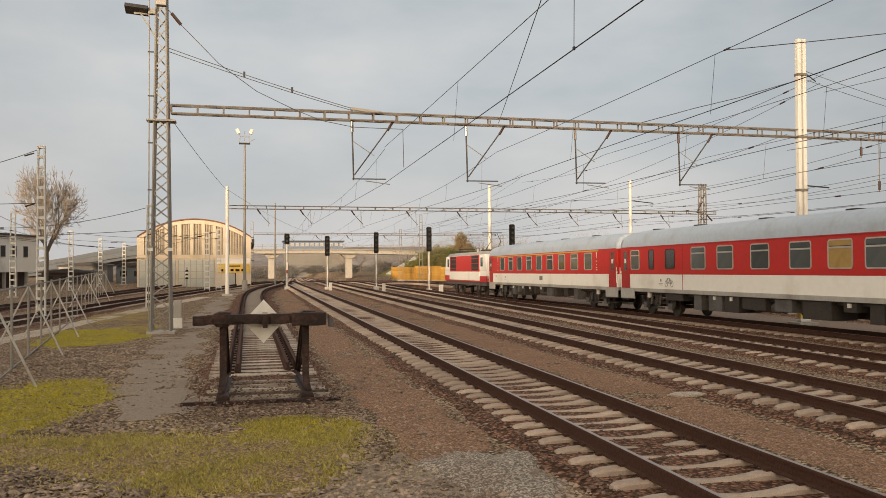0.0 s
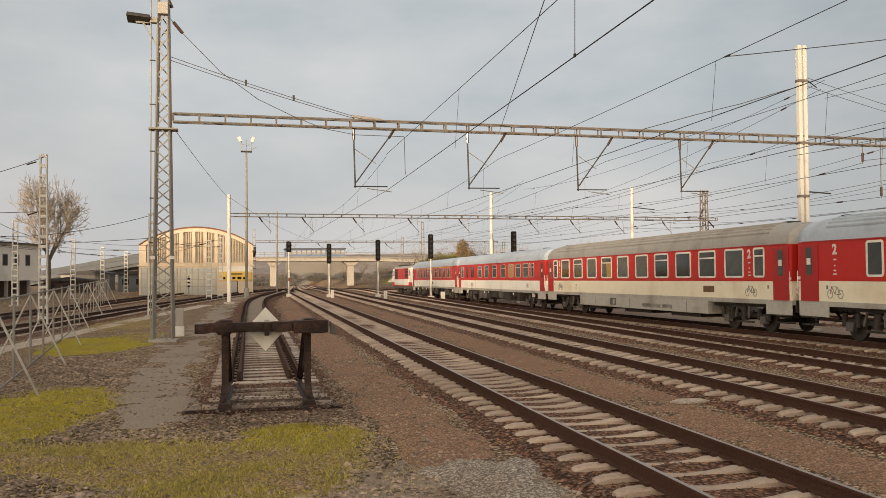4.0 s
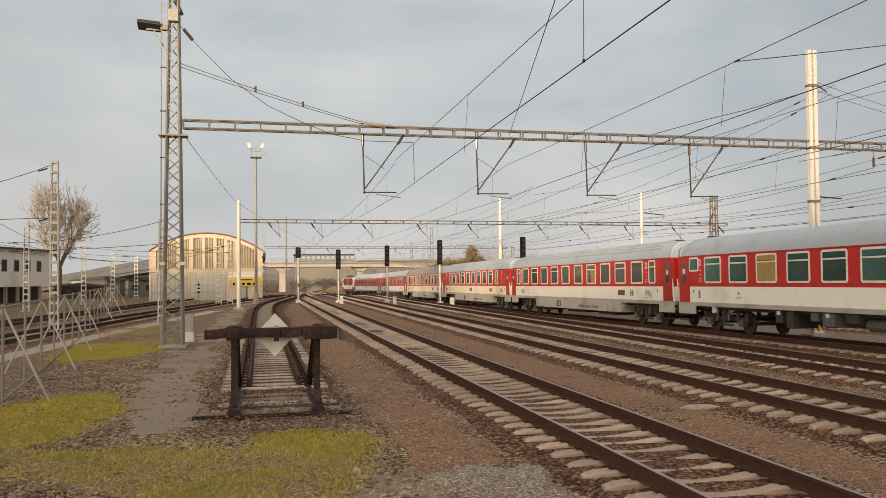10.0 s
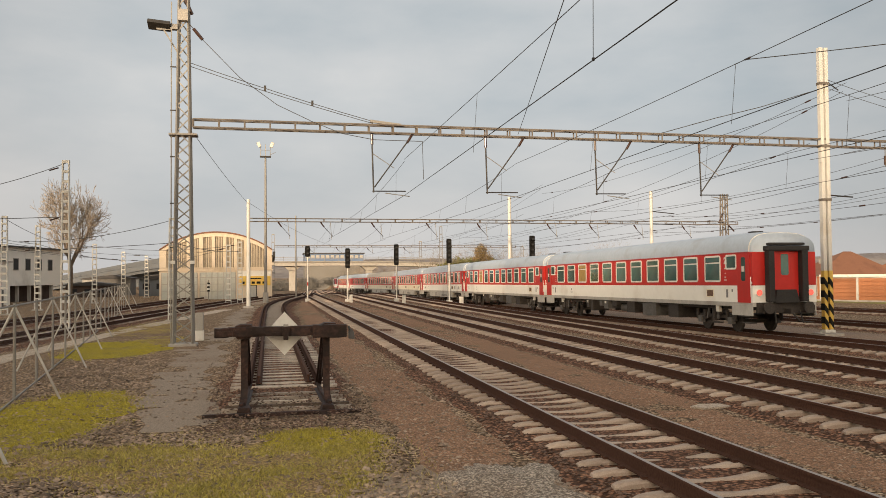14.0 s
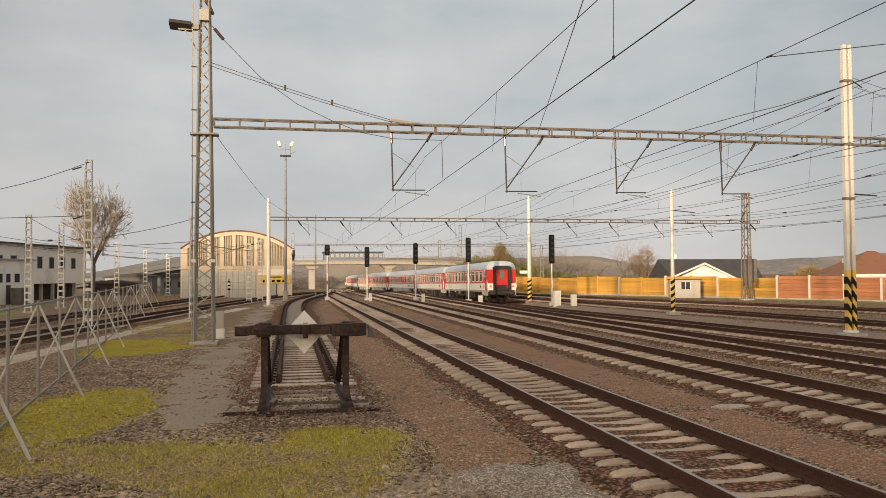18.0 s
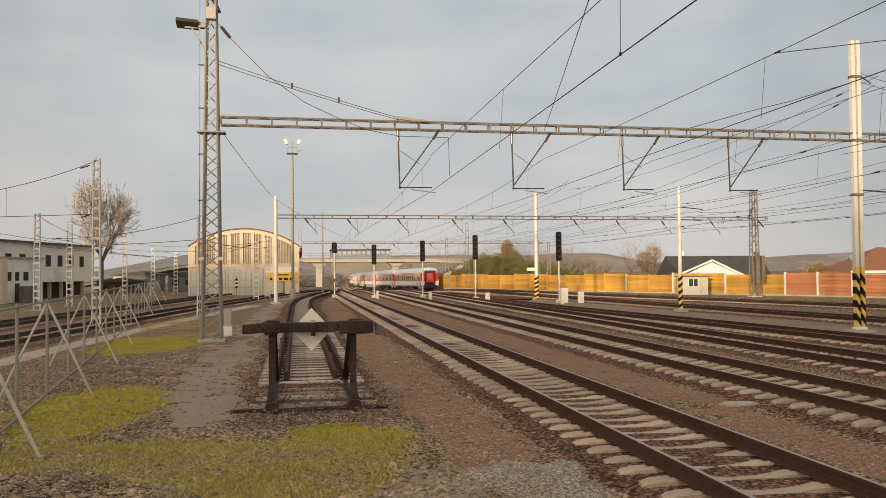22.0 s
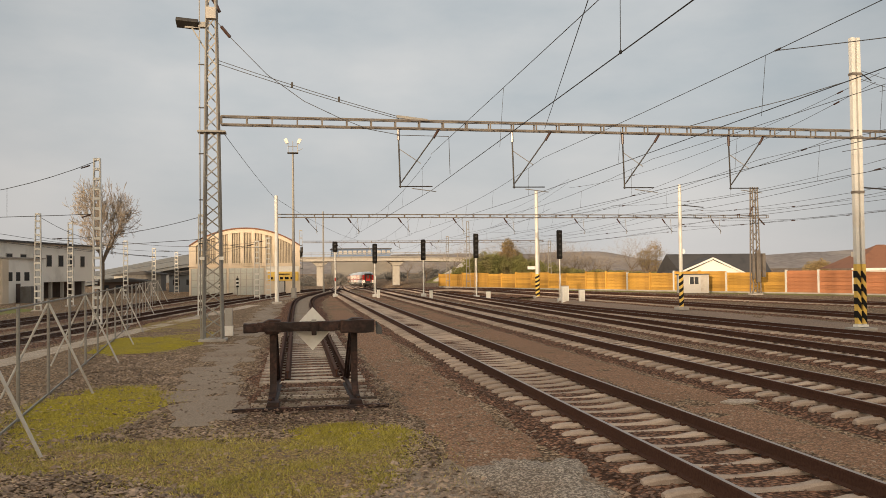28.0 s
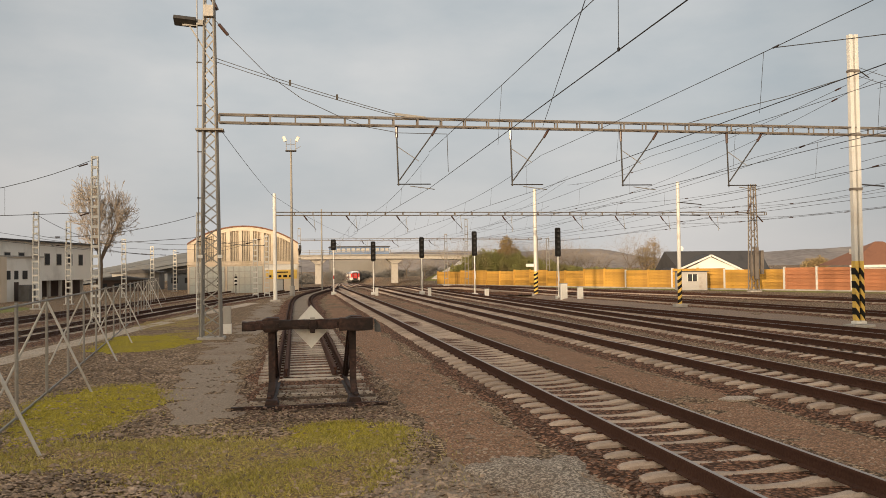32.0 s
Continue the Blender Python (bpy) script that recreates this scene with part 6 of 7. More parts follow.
def marker_stone():
    ob = thing("concrete_post", (-2.72, 34.9, GROUND), "short pale concrete post with white foot", "post")
    part("shaft", Geo().box((0, 0, 0.55), (0.30, 0.24, 1.1)), "conc", ob, bevel=0.03)
    part("foot", Geo().box((0, 0, 0.20), (0.34, 0.28, 0.40)), "white", ob, bevel=0.02)


marker_stone()


def banded_post(at):
    ob = thing("banded_post", at, "short post with black and white bands beside the depot tracks", "post", "banded posts")
    part("post", Geo().bar((0, 0, 0), (0, 0, 2.2), 0.06, 8), "galv", ob)
    for i in range(5):
        part("band", Geo().bar((0, 0, 0.95 + 0.2 * i), (0, 0, 1.12 + 0.2 * i), 0.17, 10, 0.12), "blackp" if i % 2 == 0 else "white", ob)


for bx, by in ((-8.3, 95.0), (-6.5, 95.5)):
    banded_post((bx, by, GROUND))

# ---------- depot side: masts, fence, hall, buildings ----------
for mx, my, mh, mw in ((-9.62, 43.6, 8.2, 0.38), (-17.9, 63.3, 6.85, 0.44), (-17.85, 71.7, 6.7, 0.44), (-17.0, 89.3, 5.9, 0.46), (-16.3, 101.9, 5.5, 0.46), (-15.2, 112.3, 5.3, 0.46), (-5.45, 50.4, 5.9, 0.36), (-3.6, 78.2, 5.4, 0.46), (-2.7, 81.1, 5.8, 0.46)):
    batten_mast((mx, my, GROUND), mh, mw, "pale concrete-grey channel mast with batten plates beside the depot tracks", "cream", 0.2, 0.46, 0.72)


def left_wires():
    """Catenary of the depot: crosswise spans from the near mast, lengthwise wires over both depot tracks."""
    top, low = (-9.62, 43.6, 7.75), (-9.62, 43.6, 5.15)
    span_a = sag(top, (-26.0, 43.4, 7.0), 1.6, 16)
    span_b = sag(low, (-26.0, 43.4, 4.9), 0.12, 16)
    wire("depot_span_wire", span_a, 0.016, "thin span wire sagging from a depot mast")
    wire("depot_span_wire", span_b, 0.016, "thin lower span wire from a depot mast")
    for i in (4, 6, 8, 11):
        wire("depot_dropper", [span_a[i], span_b[i]], 0.008, "thin hanger between two span wires")
    runs = (((-26, 40, 6.9), (-15.2, 112.3, 5.0), 0.9), ((-28, 44, 6.0), (-15.4, 112.3, 4.3), 0.5), ((-24, 38, 5.6), (-16.2, 101.9, 4.2), 0.25), ((-17.9, 63.3, 6.35), (-16.9, 89.3, 5.4), 0.7), ((-17.85, 71.7, 4.9), (-16.3, 101.9, 4.2), 0.3),
            ((-17.9, 63.3, 4.9), (-17.85, 71.7, 4.9), 0.05), ((-5.45, 50.4, 5.45), (-16.6, 62.0, 4.7), 0.35), ((-5.45, 50.4, 4.15), (-16.8, 63.0, 4.15), 0.06), ((-3.6, 78.2, 4.9), (-15.2, 112.3, 4.7), 0.6), ((-5.45, 50.4, 4.2), (-2.7, 81.1, 4.6), 0.25),
            ((-17.0, 89.3, 5.4), (-2.7, 81.1, 5.2), 0.5), ((-16.3, 101.9, 5.0), (-3.6, 78.2, 4.8), 0.4))
    for a, b, s in runs:
        wire("depot_wire", sag(a, b, s, 14), 0.017, "thin overhead wire above the depot tracks")
        p, q = Vector(a).lerp(Vector(b), 0.93), Vector(a).lerp(Vector(b), 0.96)
        p.z -= s * 4 * 0.93 * 0.07
        q.z -= s * 4 * 0.96 * 0.04
        solid("strain_insulator", Geo().bar(p, q, 0.05, 8), "insul", "brown strain insulator in an overhead wire", "insulator", "strain insulators")
    for p in ((-9.95, 43.6, 7.52), (-9.9, 43.6, 5.12)):
        solid("strain_insulator", Geo().bar(p, (p[0] - 0.42, p[1], p[2] - 0.14), 0.035, 8), "insul", "brown strain insulator in an overhead wire", "insulator", "strain insulators")


left_wires()


def fence_x(y):
    return -4.55 - 0.118 * (y - 14)


def mesh_fence():
    ob = thing("wire_mesh_fence", (0, 0, 0), "grey wire mesh fence on tube posts with slanting struts", "fence")
    ys = [9.3 + 3.17 * i for i in range(24)]
    dirn = Vector((-0.118, 1, 0)).normalized()
    across = Vector((1, 0.118, 0)).normalized()
    H = 1.95
    for i, y in enumerate(ys):
        p = Vector((fence_x(y), y, GROUND))
        post = part("post", Geo().bar(p, p + Vector((0, 0, H + 0.06)), 0.032, 8), "galv", ob)
        if i % 2 == 1 and (y < 40 or i % 4 == 1):
            for s in (-1, 1):
                part("strut", Geo().bar(p + Vector((0, 0, H - 0.02)), p + across * (0.9 * s) + dirn * (-0.1) - Vector((0, 0, 0.05)), 0.028, 6), "tube", post)
    a, b = Vector((fence_x(6), 6, GROUND)), Vector((fence_x(ys[-1]), ys[-1], GROUND))
    part("top_rail", Geo().bar(a + Vector((0, 0, H)), b + Vector((0, 0, H)), 0.02, 6), "galv", ob)
    part("bottom_edging", Geo().beam(a + Vector((0, 0, 0.04)), b + Vector((0, 0, 0.04)), 0.03, 0.035), "galv", ob)
    g = Geo()
    n = int((min(b.y, 62) - a.y) / 0.085)
    r = 0.0014

    def ribbon(p, q):
        d = (q - p).normalized()
        s = d.cross(across).normalized() * r
        g.add([p - s, p + s, q + s, q - s], [(0, 1, 2, 3)])
    for i in range(n):
        y = a.y + i * 0.085
        w = H - 0.08
        for sgn in (-1, 1):
            p = Vector((fence_x(y), y, GROUND + 0.06))
            q = Vector((fence_x(y + sgn * w), y + sgn * w, GROUND + 0.06 + w))
            ribbon(p, q)
    tagged(part("wire_mesh", g, "mesh", ob, "fine diamond wire mesh"), kind="stuff")


mesh_fence()


def engine_hall():
    """Arched facade at the origin's plane, hall behind it."""
    ob = thing("engine_hall", (-12.1, 99.5, GROUND), "yellow plastered engine hall with arched gable and tall slatted windows", "building", rz=0)
    W, spring, top, D = 12.4, 4.9, 7.55, 34
    R = 10.6
    arc = lambda x: top - R + math.sqrt(R * R - (x - W / 2) ** 2)
    n = 24
    outline = [(0, 0)] + [(W * i / n, arc(W * i / n)) for i in range(n + 1)] + [(W, 0)]
    # front wall with openings between piers: piers, base wall and arch band
    wins = [(0.75, 1.55), (2.0, 2.95), (3.4, 4.3), (4.75, 5.7), (6.05, 6.95), (7.3, 8.15), (8.5, 9.3), (9.75, 11.5)]
    sill = 3.62
    part("front_wall", Geo().prism([(0, 0), (W, 0), (W, sill), (0, sill)], 0, 0.35, "y"), "plaster", ob, "lower front wall")
    edges = [0.0] + [v for w in wins for v in w] + [W]
    for a, b in zip(edges[::2], edges[1::2]):
        k = 4
        part("pier", Geo().prism([(a, sill)] + [(b, sill)] + [(b + (a - b) * i / k, arc(b + (a - b) * i / k) - 0.28) for i in range(k + 1)], -0.06, 0.35, "y"), "plaster", ob)
    g = Geo()
    m = n + 1
    up = [(W * i / n, arc(W * i / n)) for i in range(m)]
    dn = [(x, z - 0.42) for x, z in up]
    for (ux, uz), (lx, lz) in zip(up, dn):
        g.v += [(ux, -0.1, uz), (ux, 0.35, uz), (lx, 0.35, lz), (lx, -0.1, lz)]
    g.f = [(i * 4 + j, i * 4 + (j + 1) % 4, i * 4 + 4 + (j + 1) % 4, i * 4 + 4 + j) for i in range(n) for j in range(4)] + [(3, 2, 1, 0), (n * 4, n * 4 + 1, n * 4 + 2, n * 4 + 3)]
    part("arch_band", g, "plaster", ob, "pale plaster arch")
    for a, b in wins:
        k = 6
        tops = [(a + (b - a) * i / k, arc(a + (b - a) * i / k) - 0.40) for i in range(k, -1, -1)]
        win = part("window", Geo().prism([(a, sill), (b, sill)] + tops, 0.14, 0.2, "y"), "winpale", ob)
        cnt = max(4, int((b - a) / 0.16))
        for i in range(cnt + 1):
            x = a + (b - a) * i / cnt
            part("glazing_bar", Geo().span((x - 0.028, 0.04, sill), (x + 0.028, 0.14, arc(x) - 0.41)), "slats", win)
        part("sill", Geo().span((a - 0.08, -0.12, sill - 0.1), (b + 0.08, 0.1, sill)), "plaster", win)
    part("cornice", Geo().span((-0.1, -0.14, sill - 0.38), (W + 0.1, 0.0, sill - 0.24)), "plaster", ob)
    for a, b in ((0.25, 4.1), (4.4, 8.3)):
        d = part("gate", Geo().span((a, -0.05, 0), (b, 0.02, 3.05)), "gateglass", ob, "large grey glazed folding gate")
        for i in range(7):
            x = a + (b - a) * i / 6
            part("gate_rail", Geo().span((x - 0.035, -0.09, 0), (x + 0.035, -0.05, 3.05)), "conc", d)
        for z in (0.9, 1.7, 2.45):
            part("gate_rail", Geo().span((a, -0.08, z), (b, -0.05, z + 0.05)), "conc", d)
    part("white_panel", Geo().span((8.5, -0.03, 2.55), (W - 0.1, 0.0, 3.3)), "white", ob)
    sg = part("yellow_sign", Geo().span((8.75, -0.12, 1.55), (W - 0.2, -0.04, 2.6)), "yellowp", ob, "yellow sign board with unreadable dark lettering", bevel=0.01)
    for i, (x, w) in enumerate(((9.0, 0.32), (9.5, 0.4), (10.1, 0.35), (10.65, 0.45), (11.3, 0.4))):
        part("lettering_bar", Geo().span((x, -0.14, 1.72), (x + w, -0.12, 1.98)), "blackp", sg)
    part("lettering_bar", Geo().span((9.7, -0.14, 2.25), (11.2, -0.12, 2.38)), "blackp", sg)
    part("door", Geo().span((9.7, -0.05, 0), (10.6, 0.02, 1.5)), "panelgrey", ob)
    part("door_frame", Geo().span((9.6, -0.08, 0), (9.7, 0.0, 1.6)).span((10.6, -0.08, 0), (10.7, 0.0, 1.6)).span((9.6, -0.08, 1.5), (10.7, 0.0, 1.6)), "darkmetal", ob)
    part("side_wall", Geo().span((W - 0.3, 0.36, 0), (W, D, spring)), "plaster", ob)
    part("side_wall", Geo().span((0, 0.36, 0), (0.3, D, spring)), "plaster", ob)
    part("back_wall", Geo().prism(outline, D, D + 0.3, "y"), "plaster", ob)
    g = Geo()
    for i in range(m):
        x, z = up[i]
        g.v += [(x, -0.22, z + 0.02), (x, D + 0.4, z + 0.02), (x, -0.22, z + 0.16), (x, D + 0.4, z + 0.16)]
    for i in range(n):
        o, q = i * 4, i * 4 + 4
        g.f += [(o, q, q + 1, o + 1), (o + 2, o + 3, q + 3, q + 2), (o, o + 2, q + 2, q), (o + 1, q + 1, q + 3, o + 3)]
    part("roof", g, "brownroof", ob, "thin brown arched roof edge")
    part("eaves_gutter", Geo().span((W - 0.05, -0.2, spring - 0.1), (W + 0.35, D, spring + 0.12)), "darkmetal", ob)
    part("wall_lamp", Geo().box((W + 0.2, -0.2, 5.15), (0.3, 0.3, 0.5)), "darkmetal", ob)


engine_hall()


def floodlight_pole():
    ob = thing("floodlight_pole", (-0.36, 83.4, GROUND), "tall grey pole with a floodlight platform on top", "floodlight pole")
    part("pole", Geo().bar((0, 0, 0), (0, 0, 14.2), 0.16, 10, 0.09), "galv", ob)
    part("base", Geo().bar((0, 0, 0), (0, 0, 1.0), 0.26, 10), "conc", ob)
    part("platform", Geo().box((0, 0, 14.1), (1.05, 0.7, 0.08)), "darkmetal", ob)
    g = Geo()
    for x in (-0.45, 0.0, 0.45):
        g.bar((x, 0, 14.1), (x, 0, 15.3), 0.03, 6)
    g.bar((-0.45, 0, 14.75), (0.45, 0, 14.75), 0.025, 6)
    part("railing", g, "galv", ob)
    for s in (-1, 1):
        part("floodlight", Geo().box((s * 0.62, -0.1, 15.25), (0.3, 0.3, 0.5), Matrix.Rotation(radians(s * 25), 3, "Y")), "whiteboard", ob, bevel=0.03)
    part("bracket", Geo().bar((0.45, 0, 14.3), (0.95, 0, 14.55), 0.025, 6), "galv", ob)


floodlight_pole()


def depot_building():
    """Long white building; the wall towards the yard runs from the front corner to the far one."""
    ang = math.degrees(math.atan2(-(-24.3 + 28.6), 108 - 84))
    ob = thing("depot_building", (-31.7, 66.5, -0.4), "long off-white depot building with flat dark roof edge and small windows", "building", rz=ang)
    L = 42.6
    H0 = 5.9
    part("upper_wall", Geo().span((-9, 0, 1.85), (0, L, H0)), "plasterw", ob)
    # ground floor set back behind the columns and coloured dark brown
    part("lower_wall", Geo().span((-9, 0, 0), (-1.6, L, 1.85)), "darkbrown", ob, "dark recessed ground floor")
    part("roof_edge", Geo().span((-9.3, -0.3, H0), (0.45, L + 0.3, H0 + 0.16)), "darkroof", ob)
    for i in range(9):
        y = 18.0 + 2.75 * i
        part("column", Geo().span((-0.45, y - 0.14, 0), (-0.15, y + 0.14, 1.85)), "conc", ob)
    for i in range(13):
        y = 6 + 2.75 * i
        w = part("window", Geo().span((-0.02, y - 0.52, 3.55), (0.06, y + 0.52, 4.7)), "window", ob)
        part("window_frame", Geo().span((0.0, y - 0.60, 3.47), (0.05, y + 0.60, 3.55)).span((0.0, y - 0.60, 4.7), (0.05, y + 0.60, 4.78)).span((0.0, y - 0.6, 3.55), (0.05, y - 0.52, 4.7)).span((0.0, y + 0.52, 3.55), (0.05, y + 0.6, 4.7)), "conc", w)
    an = part("annex_wall", Geo().span((0.02, 8.5, 0), (3.4, 22.5, 4.15)), "plasterw", ob, "lower white annex")
    part("annex_roof", Geo().span((-0.1, 8.3, 4.15), (3.6, 22.7, 4.27)), "conc", ob)
    # sunlight on the annex wall, built as a yellow strip
    part("annex_pier", Geo().span((3.36, 14.3, 0), (3.7, 15.35, 4.1)), "plaster", ob, "yellow strip standing in for sunlight on the annex")
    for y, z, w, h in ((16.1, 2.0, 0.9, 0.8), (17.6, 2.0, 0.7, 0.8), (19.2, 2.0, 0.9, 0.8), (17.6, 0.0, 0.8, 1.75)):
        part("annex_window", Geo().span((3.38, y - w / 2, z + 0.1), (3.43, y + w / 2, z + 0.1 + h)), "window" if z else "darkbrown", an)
    g = Geo().box((4.6, 17.2, 0.8), (1.0, 1.2, 1.6))
    part("bin_store", g, "boxgrey", ob, bevel=0.05)


depot_building()


def background_sheds():
    # sheds in the ramp colour are darkened as if out of the sun
    for x, y, w, d, h, m, lb in ((-27, 133, 5.5, 6, 2.5, "panelgrey", "low grey workshop shed behind the depot"), (-24.5, 128, 5, 5, 2.6, "boxgrey", "dark parked wagon body behind the depot tracks"),
                                 (-17.5, 122, 5.5, 4, 2.5, "ramp", "grey low shed beside the engine hall"), (-26, 118, 6, 3, 1.7, "darkbrown", "low brown brick wall building under a bare tree"),
                                 (-19.5, 150, 9, 6, 3.0, "ramp", "grey corrugated shed behind the depot tracks")):
        ob = thing("workshop_shed", (x, y, -0.5), lb, "shed", "depot sheds")
        part("wall", Geo().span((0, 0, 0), (w, d, h)), m, ob)
        part("roof", Geo().prism([(-0.3, h), (w + 0.3, h), (w + 0.3, h + 0.12), (w / 2, h + 0.55), (-0.3, h + 0.12)], -0.3, d + 0.3, "y"), "darkroof", ob)
        for i in range(int(w / 1.8)):
            part("window", Geo().span((0.5 + 1.8 * i, -0.03, h * 0.45), (1.4 + 1.8 * i, 0.0, h * 0.75)), "window", ob)


background_sheds()


# ---------- road bridge ----------
def road_bridge():
    Y = 190.0
    ob = thing("road_bridge", (0, Y, 0), "pale concrete road bridge with steel railings across the tracks", "bridge")
    prof = [(-75, -0.4), (-60, -0.3), (-48, 0.4), (-40, 1.6), (-32, 3.15), (-22, 4.75), (-10, 5.2), (5, 5.3), (25, 5.25), (38, 4.95), (60, 4.9)]
    g, gk, top, web = Geo(), Geo(), [], []
    z = lambda x: smoothstep(prof, x)
    xs = [-75 + 3 * i for i in range(39)]
    line = [(x, 0, z(x)) for x in xs]
    cut = 21
    g.sweep([(-10, -0.75), (0, -0.75), (0, 0), (-10, 0)], line[cut - 1:])
    # the approach is coloured darker than the deck to look unlit
    part("ramp", Geo().sweep([(-10, -1.0), (0, -1.0), (0, 0), (-10, 0)], line[:cut]), "ramp", ob, "concrete approach ramp with shade in its dark colour")
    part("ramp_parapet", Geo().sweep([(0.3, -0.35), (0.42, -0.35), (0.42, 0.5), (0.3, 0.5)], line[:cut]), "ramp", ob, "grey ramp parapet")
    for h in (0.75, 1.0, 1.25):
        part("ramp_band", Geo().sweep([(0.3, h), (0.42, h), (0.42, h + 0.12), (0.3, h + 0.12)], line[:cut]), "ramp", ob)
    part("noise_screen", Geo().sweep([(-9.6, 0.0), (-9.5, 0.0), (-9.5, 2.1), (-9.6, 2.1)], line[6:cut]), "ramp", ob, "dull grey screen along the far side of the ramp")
    part("ramp_wall", Geo().sweep([(-4, -3.6), (-3.6, -3.6), (-3.6, -1.0), (-4, -1.0)], line[13:cut]), "ramp", ob, "wall below the ramp with shade in its dark colour")
    gk.sweep([(-0.2, 0.002), (0.35, 0.002), (0.35, 0.28), (-0.2, 0.28)], line[20:])
    part("deck", g, "conc", ob, "concrete deck")
    part("kerb_edge", gk, "galv", ob, "pale edge beam")
    for h in (0.7, 1.1):
        part("rail", Geo().sweep([(0.15, h), (0.25, h), (0.25, h + 0.1), (0.15, h + 0.1)], line[20:]), "galv", ob)
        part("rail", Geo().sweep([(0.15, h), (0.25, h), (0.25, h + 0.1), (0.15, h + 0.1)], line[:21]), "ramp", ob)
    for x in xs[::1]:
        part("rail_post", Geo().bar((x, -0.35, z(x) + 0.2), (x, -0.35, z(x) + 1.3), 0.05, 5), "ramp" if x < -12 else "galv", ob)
    for x in (-52, -36, -18, 5.0, 22.2):
        pr = part("pier", Geo().box((x, 3, (z(x) - 1.6) / 2 - 0.6), (1.5, 1.6, z(x) - 0.8)), "conc", ob, "pale concrete pier", bevel=0.05)
        part("pier_cap", Geo().prism([(x - 0.8, z(x) - 1.75), (x + 0.8, z(x) - 1.75), (x + 2.0, z(x) - 0.75), (x - 2.0, z(x) - 0.75)], 1.5, 4.5, "y"), "conc", pr)
    # abutment embankment
    g = Geo()
    rows = [(-26, 0), (-12, 2.2), (-1, 4.7), (11, 4.7), (30, 0)]
    xs2 = [29, 33, 37, 42, 50, 60, 75, 95]
    for i, x in enumerate(xs2):
        k = min(1, (x - 29) / 11)
        for y, h in rows:
            g.v.append((x, Y + y * (0.5 + 0.5 * k), -0.6 + h * k * (1 if x < 46 else max(0.12, 1 - (x - 46) / 22)) + 0.2 * noise.noise((x * 0.2, y * 0.3, 0))))
    n = len(rows)
    g.f = [(i * n + j, i * n + j + 1, (i + 1) * n + j + 1, (i + 1) * n + j) for i in range(len(xs2) - 1) for j in range(n - 1)]
    solid("embankment", g, "meadow", "grassy embankment of the road bridge", "embankment", kind="structure")
    # slope paving beside the abutment
    part("slope_paving", Geo().beam((29.5, -9.5, 0.0), (39.0, -1.2, 4.7), 1.6, 0.25), "conc", ob)


road_bridge()
bh = thing("distant_hall", (13.5, 335, 0), "distant blue-grey industrial hall behind the bridge", "building")
part("wall", Geo().span((0, 0, -3), (23, 14, 8.0)), "haze", bh)
part("upper_wall", Geo().span((0, 0, 8.0), (23, 14, 11.0)), "blue", bh, "blue-grey cladding")
for i in range(12):
    part("window", Geo().span((0.6 + 1.9 * i, -0.1, 9.3), (1.9 + 1.9 * i, 0, 10.5)), "panelgrey", bh)
part("roof", Geo().span((-0.4, -0.4, 11.0), (23.4, 14.4, 11.4)), "darkroof", bh)


# ---------- noise barrier ----------
BARRIER = [(22.9, 137.0), (31.4, 114.8), (41.5, 92.6), (48.5, 77.0), (52.2, 68.0), (60.5, 48.0)]


def noise_barrier():
    seg = []
    total = 0.0
    for (x0, y0), (x1, y1) in zip(BARRIER, BARRIER[1:]):
        l = math.hypot(x1 - x0, y1 - y0)
        seg.append((total, l, x0, y0, x1, y1))
        total += l

    def at(s):
        for t0, l, x0, y0, x1, y1 in seg:
            if s <= t0 + l or t0 + l >= total - 1e-6:
                u = (s - t0) / l
                return Vector((x0 + (x1 - x0) * u, y0 + (y1 - y0) * u, 0))
    n = 27
    plank = {}
    for i in range(n):
        a, b = at(total * i / n), at(total * (i + 1) / n)
        L = (b - a).length
        col = "barrier_o" if a.x > 48.0 else "barrier_y"
        tall = 2.02 + (0.16 if (i // 2) % 2 else 0.0)
        ob = thing("noise_barrier_panel", (a.x, a.y, -0.5), "salmon concrete noise barrier panel with pale posts" if col == "barrier_o" else "ochre plank-patterned noise barrier panel with pale posts", "fence panel", "noise barrier", rz=math.degrees(math.atan2(b.y - a.y, b.x - a.x)))
        k = 6
        for j in range(k):
            key = (round(L, 2), round(tall, 2), col)
            if key not in plank:
                me = Geo().box((L / 2, 0, tall / k / 2), (L - 0.2, 0.09, tall / k - 0.055)).mesh("plank", 0.012)
                me.materials.append(M[col])
                plank[key] = me
            part("plank", plank[key], col, ob, at=(0, 0, 0.12 + tall / k * j))
        part("back_board", Geo().box((L / 2, 0.06, tall / 2 + 0.1), (L - 0.1, 0.04, tall)), col, ob)
        part("post", Geo().box((0, 0, tall / 2 + 0.08), (0.2, 0.22, tall + 0.22)), "cream" if (i % 2 == 0 and a.x > 38) or col == "barrier_o" else col, ob, bevel=0.015)
        part("plinth", Geo().box((L / 2, -0.02, 0.04), (L, 0.2, 0.18)), "conc", ob)


noise_barrier()
strip("verge", "meadow", "rough grass verge in front of the noise barrier", [(48, 58.6), (68, 50.4), (77, 46.8), (92.6, 39.8), (114.8, 29.8), (137, 21.4)], -1.6, 2.4, 0.03, 0.4, 1.0, 31)
kiosk = thing("lineside_hut", (39.7, 84.2, -0.5), "small grey lineside hut with a barred window", "hut", rz=-20)
part("wall", Geo().span((0, 0, 0), (3.1, 1.9, 1.95)), "panelgrey", kiosk)
